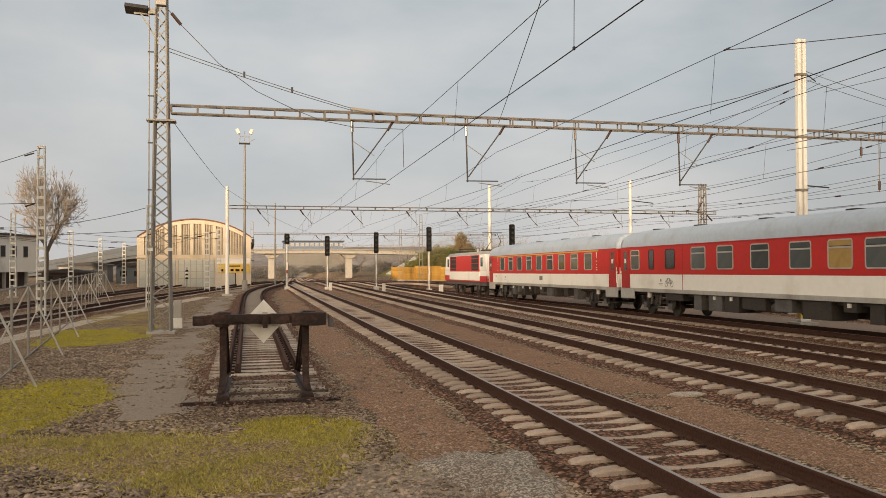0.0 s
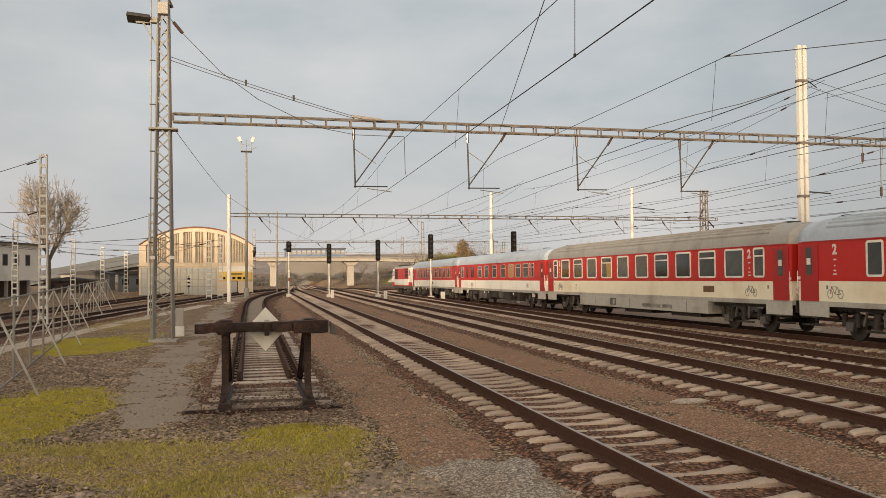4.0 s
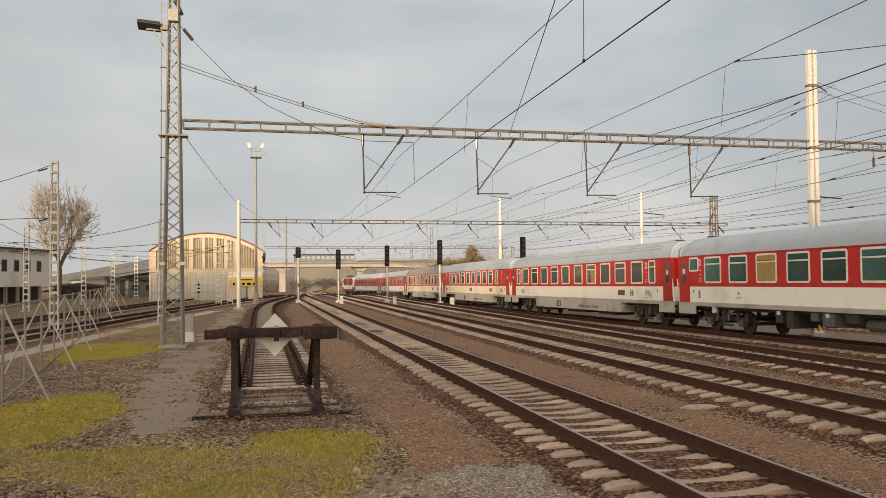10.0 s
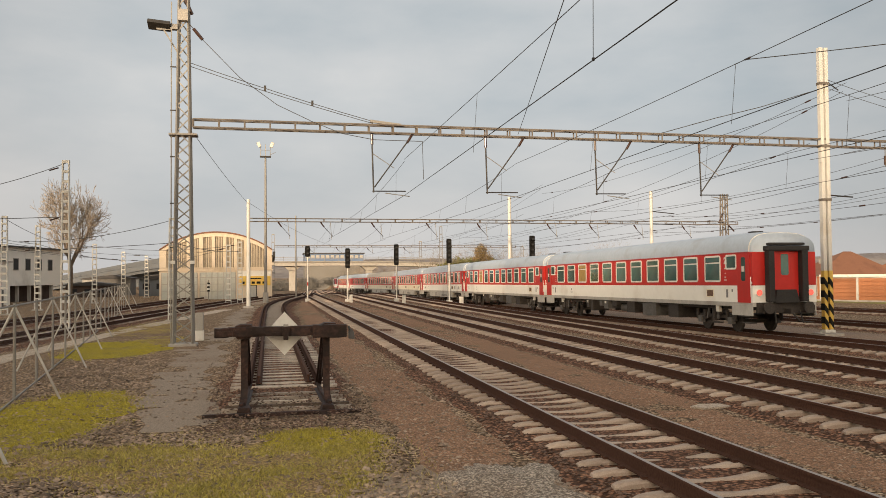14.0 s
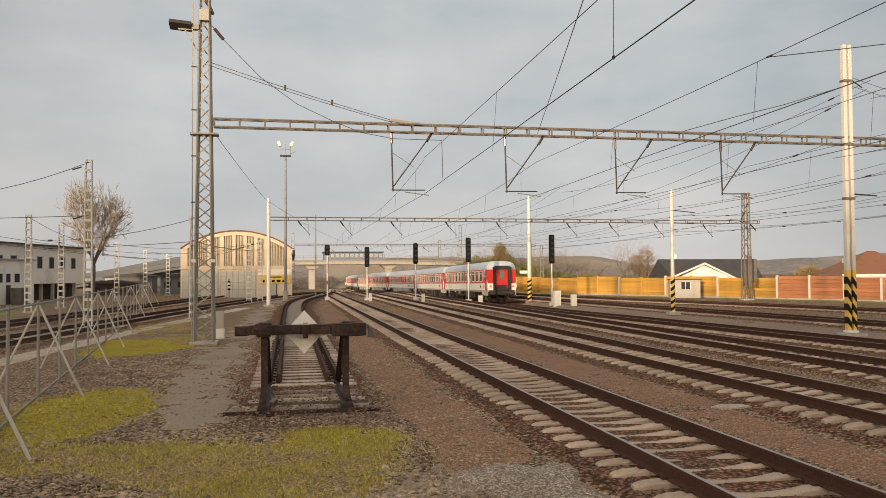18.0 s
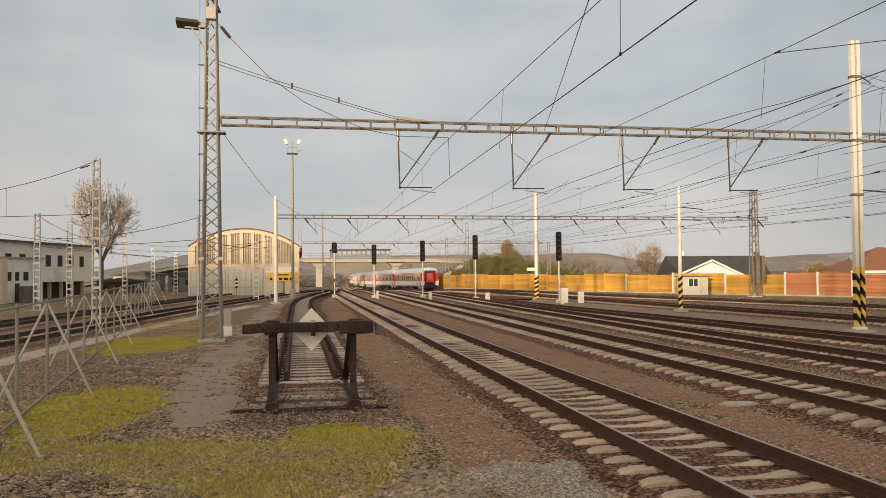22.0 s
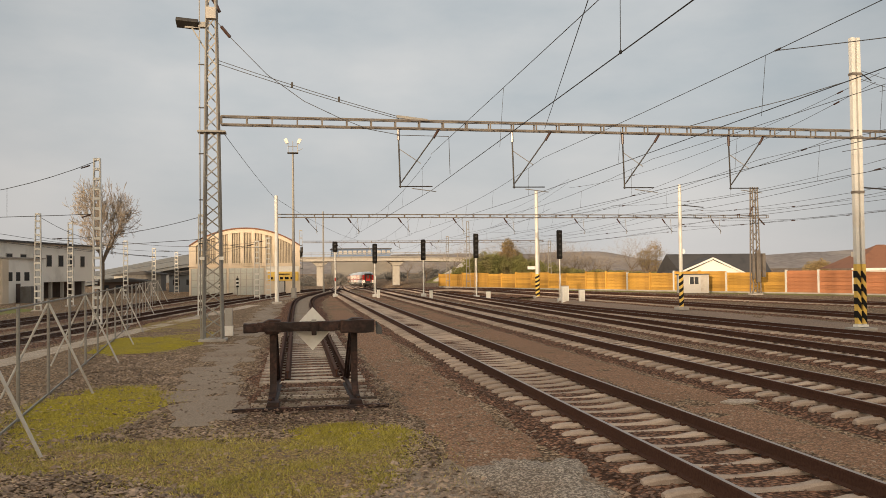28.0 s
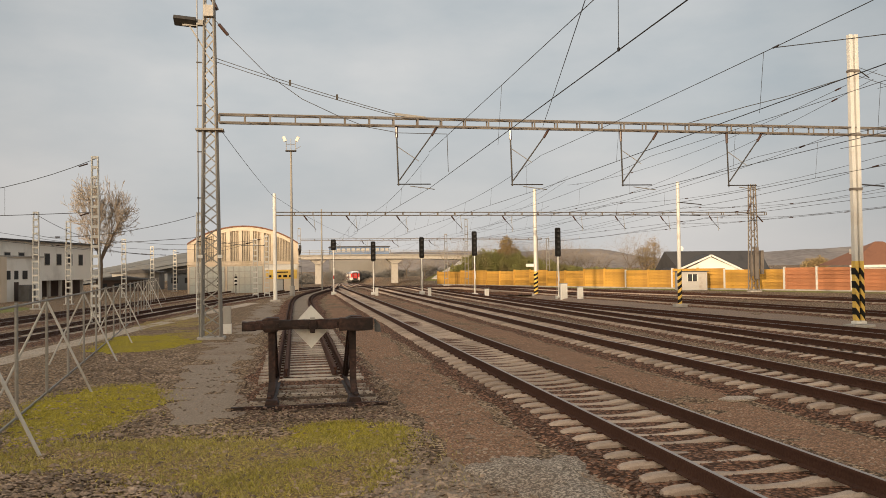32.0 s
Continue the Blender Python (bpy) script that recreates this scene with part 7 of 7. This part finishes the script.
part("roof", Geo().span((-0.15, -0.15, 1.95), (3.25, 2.05, 2.03)), "darkroof", kiosk)
part("window", Geo().span((1.1, -0.03, 0.95), (2.1, 0.0, 1.7)), "window", kiosk)
for i in range(3):
    part("window_bar", Geo().span((1.1 + 0.48 * i, -0.05, 0.95), (1.15 + 0.48 * i, -0.02, 1.7)), "white", kiosk)
part("door", Geo().span((2.3, -0.03, 0.1), (2.95, 0.0, 1.85)), "conc", kiosk)


# ---------- houses, hills ----------
def bungalow():
    ob = thing("bungalow", (53.6, 113, -0.5), "white bungalow with dark roof and pale projecting gable", "house")
    part("wall", Geo().span((0.6, 1, 0), (13.8, 7.6, 2.2)), "plasterw", ob)
    g = Geo().add([(0, -0.2, 1.9), (14.0, -0.2, 1.9), (14.9, 4, 4.7), (-0.3, 4, 4.7), (0, 8.2, 1.9), (15.3, 8.2, 1.9)], [(0, 1, 2, 3), (3, 2, 5, 4), (0, 3, 4), (1, 5, 2), (0, 4, 5, 1)])
    part("roof", g, "darkroof", ob, "dark hipped roof")
    part("gable_wall", Geo().prism([(-0.2, 0), (9.4, 0), (9.4, 1.7), (4.5, 3.75), (-0.2, 1.7)], -0.9, -0.6, "y"), "plasterw", ob, "cream gable front")
    gl, gp, gr, gf = -1.7, 4.4, 9.7, -1.2
    part("gable_roof", Geo().add([(gl, gf, 1.5), (gp, gf, 3.9), (gr, gf, 1.5), (gl, 4, 1.5), (gp, 4, 3.9), (gr, 4, 1.5), (gl, gf, 1.7), (gp, gf, 4.1), (gr, gf, 1.7), (gl, 4, 1.7), (gp, 4, 4.1), (gr, 4, 1.7)],
                                 [(0, 1, 7, 6), (1, 2, 8, 7), (6, 7, 10, 9), (7, 8, 11, 10), (0, 3, 4, 1), (1, 4, 5, 2), (0, 6, 9, 3), (2, 5, 11, 8)]), "darkroof", ob, "dark gable roof")
    part("bargeboard", Geo().beam((gl, gf - 0.05, 1.6), (gp, gf - 0.05, 4.0), 0.08, 0.26).beam((gp, gf - 0.05, 4.0), (gr, gf - 0.05, 1.6), 0.08, 0.26), "white", ob)
    part("satellite_dish", Geo().bar((2.2, 4.0, 4.75), (2.2, 3.95, 5.05), 0.04, 6).bar((2.2, 3.8, 5.1), (2.2, 3.72, 5.12), 0.38, 14), "white", ob, "small white dish on the ridge")


bungalow()
h2 = thing("tiled_house", (60.6, 85, -0.5), "house with brown tiled roof and white fascia", "house")
part("wall", Geo().span((0.7, 0.5, 0), (10.2, 5.6, 2.2)), "plasterw", h2)
part("roof", Geo().add([(0, 0, 2.4), (10.8, 0, 2.4), (6.4, 3, 5.1), (5.4, 3, 5.1), (0, 6, 2.4), (10.8, 6, 2.4)], [(0, 1, 2, 3), (3, 2, 5, 4), (0, 3, 4), (1, 5, 2), (0, 4, 5, 1)]), "brownroof", h2, "brown tiled roof")
part("fascia", Geo().span((0.0, -0.06, 2.12), (10.8, 0.06, 2.42)), "white", h2)
part("chimney", Geo().span((2.6, 3.2, 3.2), (3.1, 3.7, 4.3)), "conc", h2)
h3 = thing("timber_house", (77.3, 96, -0.5), "yellow house with brown gable roof beyond the barrier", "house", rz=-38)
part("wall", Geo().span((0, 0, 0), (12, 9, 3.2)), "plaster", h3)
part("roof", Geo().prism([(-0.6, 3.1), (12.6, 3.1), (6, 6.4)], -0.5, 9.5, "y"), "brownroof", h3)


def hills():
    ridge = [(-2400, 14), (-1500, 10), (-900, 8), (-500, 7), (-200, 8), (-60, 14), (60, 27), (200, 34), (305, 34), (400, 33), (486, 36), (551, 37), (584, 32), (629, 23), (690, 18), (800, 20), (893, 26), (940, 29), (1037, 34), (1200, 42), (1500, 46), (2400, 40)]
    g = Geo()
    n = 200
    for i in range(n + 1):
        x = -2400 + 4800 * i / n
        z = smoothstep(ridge, x) + 2.2 * noise.noise((x * 0.012, 0, 0)) + 1.0 * noise.noise((x * 0.05, 3, 0))
        for y, k in ((1350, 0.0), (1420, 0.45), (1500, 1.0), (1900, 0.8)):
            g.v.append((x, y, -2 + z * k + (2.0 * noise.noise((x * 0.02, y * 0.02, 5)) if k else 0)))
    g.f = [(i * 4 + j, i * 4 + 4 + j, i * 4 + 5 + j, i * 4 + 1 + j) for i in range(n) for j in range(3)]
    solid("hills", g, "hill", "low hazy wooded hills on the horizon", "hills", kind="structure", smooth=True)


hills()


# ---------- plants ----------
def bare_tree(at, height, spread, seed, label, lean=0.0, depth=5, trunk_r=0.22, first=0.3, narrow=1.0):
    rng = random.Random(seed)
    ob = thing("bare_tree", at, label, "tree", "bare trees")
    wood, twig = Geo(), Geo()

    def grow(p, d, length, r, level):
        steps = 3
        for s in range(steps):
            d = (d + Vector((rng.uniform(-1, 1), rng.uniform(-1, 1), rng.uniform(-0.3, 0.7))) * (0.10 + 0.05 * level)).normalized()
            q = p + d * (length / steps)
            r = max(r, trunk_r * 0.045)
            r1 = r * (0.84 if level else 0.9)
            (wood if level < 3 else twig).bar(p, q, r, 6 if level < 2 else 3, r1)
            p, r = q, r1
            if level and level < depth and rng.random() < 0.75:
                side = d.orthogonal()
                side.rotate(Matrix.Rotation(rng.uniform(0, 6.28), 3, d))
                grow(p, (d * 0.75 + side * spread * 0.8).normalized(), length * rng.uniform(0.45, 0.62), r * 0.55, level + 1)
        if level < depth:
            k = 5 if level == 0 else 3
            for i in range(k):
                side = d.orthogonal()
                side.rotate(Matrix.Rotation(6.283 * i / k + rng.uniform(-0.5, 0.5), 3, d))
                grow(p, (d * (0.8 if i else 1.1) + side * spread * rng.uniform(0.6, 1.1)).normalized(), length * rng.uniform(0.62, 0.85) if level else length * rng.uniform(0.8, 1.1), r * 0.62, level + 1)

    grow(Vector((0, 0, -0.2)), Vector((lean, 0, 1)).normalized(), height * first, trunk_r, 0)
    for g in (wood, twig):
        g.v = [(x * narrow, y * narrow, z) for x, y, z in g.v]
    part("trunk", wood, "bark", ob, "trunk and limbs")
    tagged(part("crown", twig, "twig", ob, "bare twiggy crown"), kind="stuff")
    return ob


bare_tree((-23.8, 110, -0.35), 10.4, 0.46, 5, "large bare pollarded tree with a twiggy crown", 0.0, 5, 0.68, 0.40, 0.56)
for i, (x, y, h) in enumerate(((57, 140, 9.0), (59.5, 138, 8.0), (33.0, 150, 8.5), (36.5, 152, 9.0), (40.5, 150, 7.5), (44, 148, 7.0), (47, 150, 6.5), (50.5, 149, 7.2), (53, 150, 6.0), (29.5, 160, 9.5), (62, 150, 6.0), (42.5, 147, 8.6), (45.5, 146, 8.0), (48.7, 147, 7.8), (52, 146, 7.0), (55.2, 147, 7.0), (39, 148, 8.8))):
    bare_tree((x, y, -0.4), h, 0.75, 20 + i, "slim bare tree behind the noise barrier", 0.0, 4, 0.14, 0.30)
for i, (x, y, h) in enumerate(((27, 236, 9), (31, 240, 10), (35, 232, 8), (28, 252, 10), (39, 238, 8), (44, 240, 8), (-3, 260, 9))):
    bare_tree((x, y, -0.6), h, 0.75, 50 + i, "bare tree beyond the road bridge", 0.0, 4, 0.16, 0.25)


def shrub(at, blobs, count, leaf, material, label, seed):
    """Clumps of small leaves on a few stems."""
    rng = random.Random(seed)
    ob = thing("shrub", at, label, "shrub", "shrubs behind the barrier")
    stems, g = Geo(), Geo()
    for bx, by, bz, rx, ry, rz in blobs:
        for k in range(3):
            stems.bar((bx + rng.uniform(-0.3, 0.3), by, -0.2), (bx + rng.uniform(-0.5, 0.5) * rx, by + rng.uniform(-0.5, 0.5) * ry, bz + rz * 0.3), 0.07, 4, 0.02)
        for i in range(count):
            v = Vector((rng.gauss(0, 1), rng.gauss(0, 1), rng.gauss(0, 1))).normalized()
            lump = 0.72 + 0.5 * noise.noise(v * 1.9 + Vector((bx, by, seed)))
            rad = lump * rng.uniform(0.35, 1.08) ** 0.6
            c = Vector((bx + v.x * rx * rad, by + v.y * ry * rad, bz + v.z * rz * rad))
            if c.z < 0:
                c.z = rng.uniform(0, 0.5)
            a = Vector((rng.uniform(-1, 1), rng.uniform(-1, 1), rng.uniform(-1, 1))).normalized()
            b = a.orthogonal().normalized() * leaf * rng.uniform(0.5, 1.2)
            a = a * leaf * rng.uniform(0.7, 1.6)
            g.add([c - a - b * 0.5, c - b, c + a, c + b], [(0, 1, 2, 3)])
    part("stem", stems, "bark", ob)
    tagged(part("foliage", g, material, ob, "loose clumps of small leaves"), kind="stuff")


shrub((28, 141, -0.4), [(-1, 0, 1.8, 2.0, 2.0, 1.6), (1.5, 1, 3.0, 2.4, 2.2, 2.4), (4, 0, 3.4, 2.4, 2.2, 2.8), (6.5, 1, 3.2, 2.4, 2.0, 2.6), (9.2, 0, 3.0, 2.2, 2.0, 2.4)], 7500, 0.075, "bush", "dense olive green shrubs in early leaf", 1)
shrub((36, 140, -0.4), [(1.5, 0, 2.8, 2.2, 2.0, 2.4), (4.2, 1, 2.6, 2.4, 2.0, 2.0), (7, 0, 2.2, 2.6, 2.0, 1.8), (10, 1, 1.9, 2.6, 2, 1.5)], 6500, 0.075, "bush", "olive shrubs with bare branches", 7)
shrub((36.3, 144, -0.4), [(0.0, 0, 6.6, 1.5, 1.5, 1.9), (-0.9, 1, 4.6, 1.8, 1.6, 2.0), (1.2, 0, 4.8, 1.7, 1.6, 2.0)], 3000, 0.07, "bushb", "tall rusty-leaved birch above the barrier", 2)
shrub((50, 138, -0.4), [(-3, 1, 1.6, 2.6, 2, 1.3), (0, 0, 1.5, 2.4, 2, 1.2), (3.5, 0, 1.4, 2.6, 2, 1.1), (7, 0, 1.3, 2.6, 2, 1.0), (10.5, 0, 1.2, 2.6, 2, 0.9)], 4500, 0.075, "bush", "low olive hedge behind the barrier", 3)
shrub((74, 112, -0.4), [(-0.6, 0, 2.0, 1.5, 1.5, 1.6), (1.0, 0, 2.4, 1.6, 1.5, 1.7)], 3500, 0.07, "bushb", "round brown-leaved shrub beside the house", 4)
shrub((60.5, 139, -0.4), [(-1.2, 0, 4.4, 2.0, 1.8, 2.2), (1.0, 0.5, 5.4, 1.9, 1.8, 2.4), (0.2, 0, 3.0, 2.4, 2.0, 1.8)], 1500, 0.075, "bushb", "half-bare tree with thin brown leaves behind the barrier", 9)
shrub((37, 236, -0.6), [(0, 0, 2.0, 5, 3, 2.2), (7, 0, 2.4, 5, 3, 2.6), (14, -4, 3.0, 5, 3, 3.0), (-9, 6, 1.6, 5, 3, 1.6)], 5000, 0.11, "haze", "grey-brown brushwood beyond the bridge", 5)
shrub((39, 172, -0.2), [(0, 0, 2.6, 3.5, 2.5, 2.2), (4, 2, 3.6, 3.5, 2.5, 2.4), (9, 0, 3.0, 3.5, 2.5, 2.4)], 4500, 0.10, "bush", "green shrubs on the embankment slope", 6)
shrub((8, 300, -3.0), [(-42 + 9.5 * i, 3 * math.sin(i * 2.1), 2.4 + 0.8 * math.sin(i * 1.3), 6.5, 3, 2.8 + 0.9 * math.sin(i * 1.7)) for i in range(11)], 6000, 0.11, "haze", "pale grey-brown thicket far beyond the bridge", 8)


def grass_blades():
    rng = random.Random(77)
    g, dry = Geo(), Geo()
    for gx, gy, grx, gry, gs in GRASS:
        count = (19000 if gy < 13 else 24000) if gy < 20 else 6000
        for i in range(count):
            a, r = rng.uniform(0, 6.283), math.sqrt(rng.random()) * (0.95 + abs(rng.gauss(0, 0.16)))
            x, y = gx + grx * r * math.cos(a), gy + gry * r * math.sin(a)
            if noise.noise((x * 1.4, y * 1.4, gs)) + rng.uniform(-0.35, 0.35) < -0.08:
                continue
            z = ground_z(x, y)
            h = rng.uniform(0.018, 0.05) * (1.5 if rng.random() < 0.06 else 1)
            w = rng.uniform(0.005, 0.011)
            t = rng.uniform(0, 6.283)
            dx, dy = math.cos(t) * w, math.sin(t) * w
            lx, ly = rng.uniform(-0.05, 0.05), rng.uniform(-0.05, 0.05)
            (g if 12.5 < gy < 33 and rng.random() < 0.85 or rng.random() < 0.45 else dry).add([(x - dx, y - dy, z), (x + dx, y + dy, z), (x + lx, y + ly, z + h)], [(0, 1, 2)])
    solid("dry_grass", dry, "dryblade", "short brownish half-dry grass", "grass", kind="stuff")
    solid("grass", g, "blade", "short yellow-green grass and moss tufts", "grass", kind="stuff")


grass_blades()


def dry_grass():
    rng = random.Random(78)
    g = Geo()
    for i in range(16000):
        x, y = rng.uniform(-6.5, 2.2), 7.0 + 9 * rng.random() ** 1.3
        if noise.noise((x * 0.8, y * 0.8, 2.0)) + rng.uniform(-0.4, 0.4) < 0.0 or (y > 14.5 and x > -3):
            continue
        z, h, w, t = ground_z(x, y), rng.uniform(0.02, 0.07), rng.uniform(0.003, 0.007), rng.uniform(0, 6.283)
        dx, dy = math.cos(t) * w, math.sin(t) * w
        g.add([(x - dx, y - dy, z), (x + dx, y + dy, z), (x + rng.uniform(-0.06, 0.06), y + rng.uniform(-0.06, 0.06), z + h)], [(0, 1, 2)])
    solid("dry_grass", g, "dryblade", "thin dry grass among the stones", "grass", kind="stuff")


dry_grass()


def loose_stones(bed):
    """Broken stones lying on the near ground and between the sleepers."""
    rng = random.Random(31)
    base = [Vector(v) for v in ((1, 0, 0), (-1, 0, 0), (0, 1, 0), (0, -1, 0), (0, 0, 1), (0, 0, -0.6))]
    faces = [(0, 2, 4), (2, 1, 4), (1, 3, 4), (3, 0, 4), (2, 0, 5), (1, 2, 5), (3, 1, 5), (0, 3, 5)]
    g = Geo()

    def stone(x, y, s, up=0.0):
        c = Vector((x, y, ground_z(x, y) + s * 0.3 + up))
        t = Matrix.Rotation(rng.uniform(0, 6.28), 3, "Z") @ Matrix.Rotation(rng.uniform(-0.5, 0.5), 3, "X")
        k = Vector((rng.uniform(0.7, 1.3), rng.uniform(0.7, 1.3), rng.uniform(0.35, 0.62)))
        g.add([c + t @ Vector((v.x * k.x, v.y * k.y, v.z * k.z)) * (s * rng.uniform(0.75, 1.2)) for v in base], faces)
    for i in range(0 if bed else 42000):
        y = 7.2 + 20 * rng.random() ** 1.7
        x = rng.uniform(-5.5, 4.2)
        if any(((x - a) / c) ** 2 + ((y - b) / d) ** 2 < 0.9 for a, b, c, d, e in GRASS) and rng.random() < 0.8:
            continue
        if abs(x - smoothstep(ASH, y)) < 0.85 + 0.25 * noise.noise((y * 0.7, x, 3.0)) and y > 14.2 and rng.random() < 0.93:
            continue
        if 1.9 < x + 0.3 * noise.noise((y, 0, 0)) < 4.0 and y > 9.5 and rng.random() < 0.8:
            continue
        stone(x, y, rng.uniform(0.016, 0.045) * (1.5 if rng.random() < 0.06 else 1))
    for i in range(0 if bed else 7000):
        x = rng.choice((rng.uniform(6.4, 8.4), rng.uniform(11.4, 12.9), rng.uniform(2.0, 3.6)))
        stone(x, 8 + 30 * rng.random() ** 1.5, rng.uniform(0.012, 0.034))
    for i in range(16000 if bed else 0):
        k = rng.choice((0, 1, 1, 1, 2))
        cx = (0.31, 5.04, 9.73)[k]
        y = (13.8, 5.5, 10)[k] + 24 * rng.random() ** 1.5
        stone(cx + rng.uniform(-1.45, 1.45), y, rng.uniform(0.018, 0.038), 0.10 if k == 0 else 0.062)
    solid("loose_stones", g, "ballast_stone" if bed else "stone", "rusty ballast stones between the sleepers" if bed else "loose broken stones on the ground", "stones", kind="stuff")


loose_stones(False)
loose_stones(True)
slab = solid("broken_slab", Geo().prism([(0, 0), (0.62, 0.10), (0.75, 0.42), (0.2, 0.5), (-0.12, 0.25)], -0.315, -0.285, "z"), "pale", "flat pale stone slab lying between tracks", "stone slab")
slab.location = (7.75, 14.3, 0.0)


# ---------- what moves ----------
def motions():
    for ob, mid, half in CONSIST:
        rows = []
        for i in range(65):
            t = i * 0.5
            s = tail_at(t) + mid
            a, b = on_track(s - half), on_track(s + half)
            c, d = (a + b) / 2, b - a
            rows.append((t, pose(c.x, c.y, c.z, math.degrees(math.atan2(d.z, math.hypot(d.x, d.y))), 0, math.degrees(math.atan2(-d.x, d.y)))))
        walk(ob, rows)


motions()
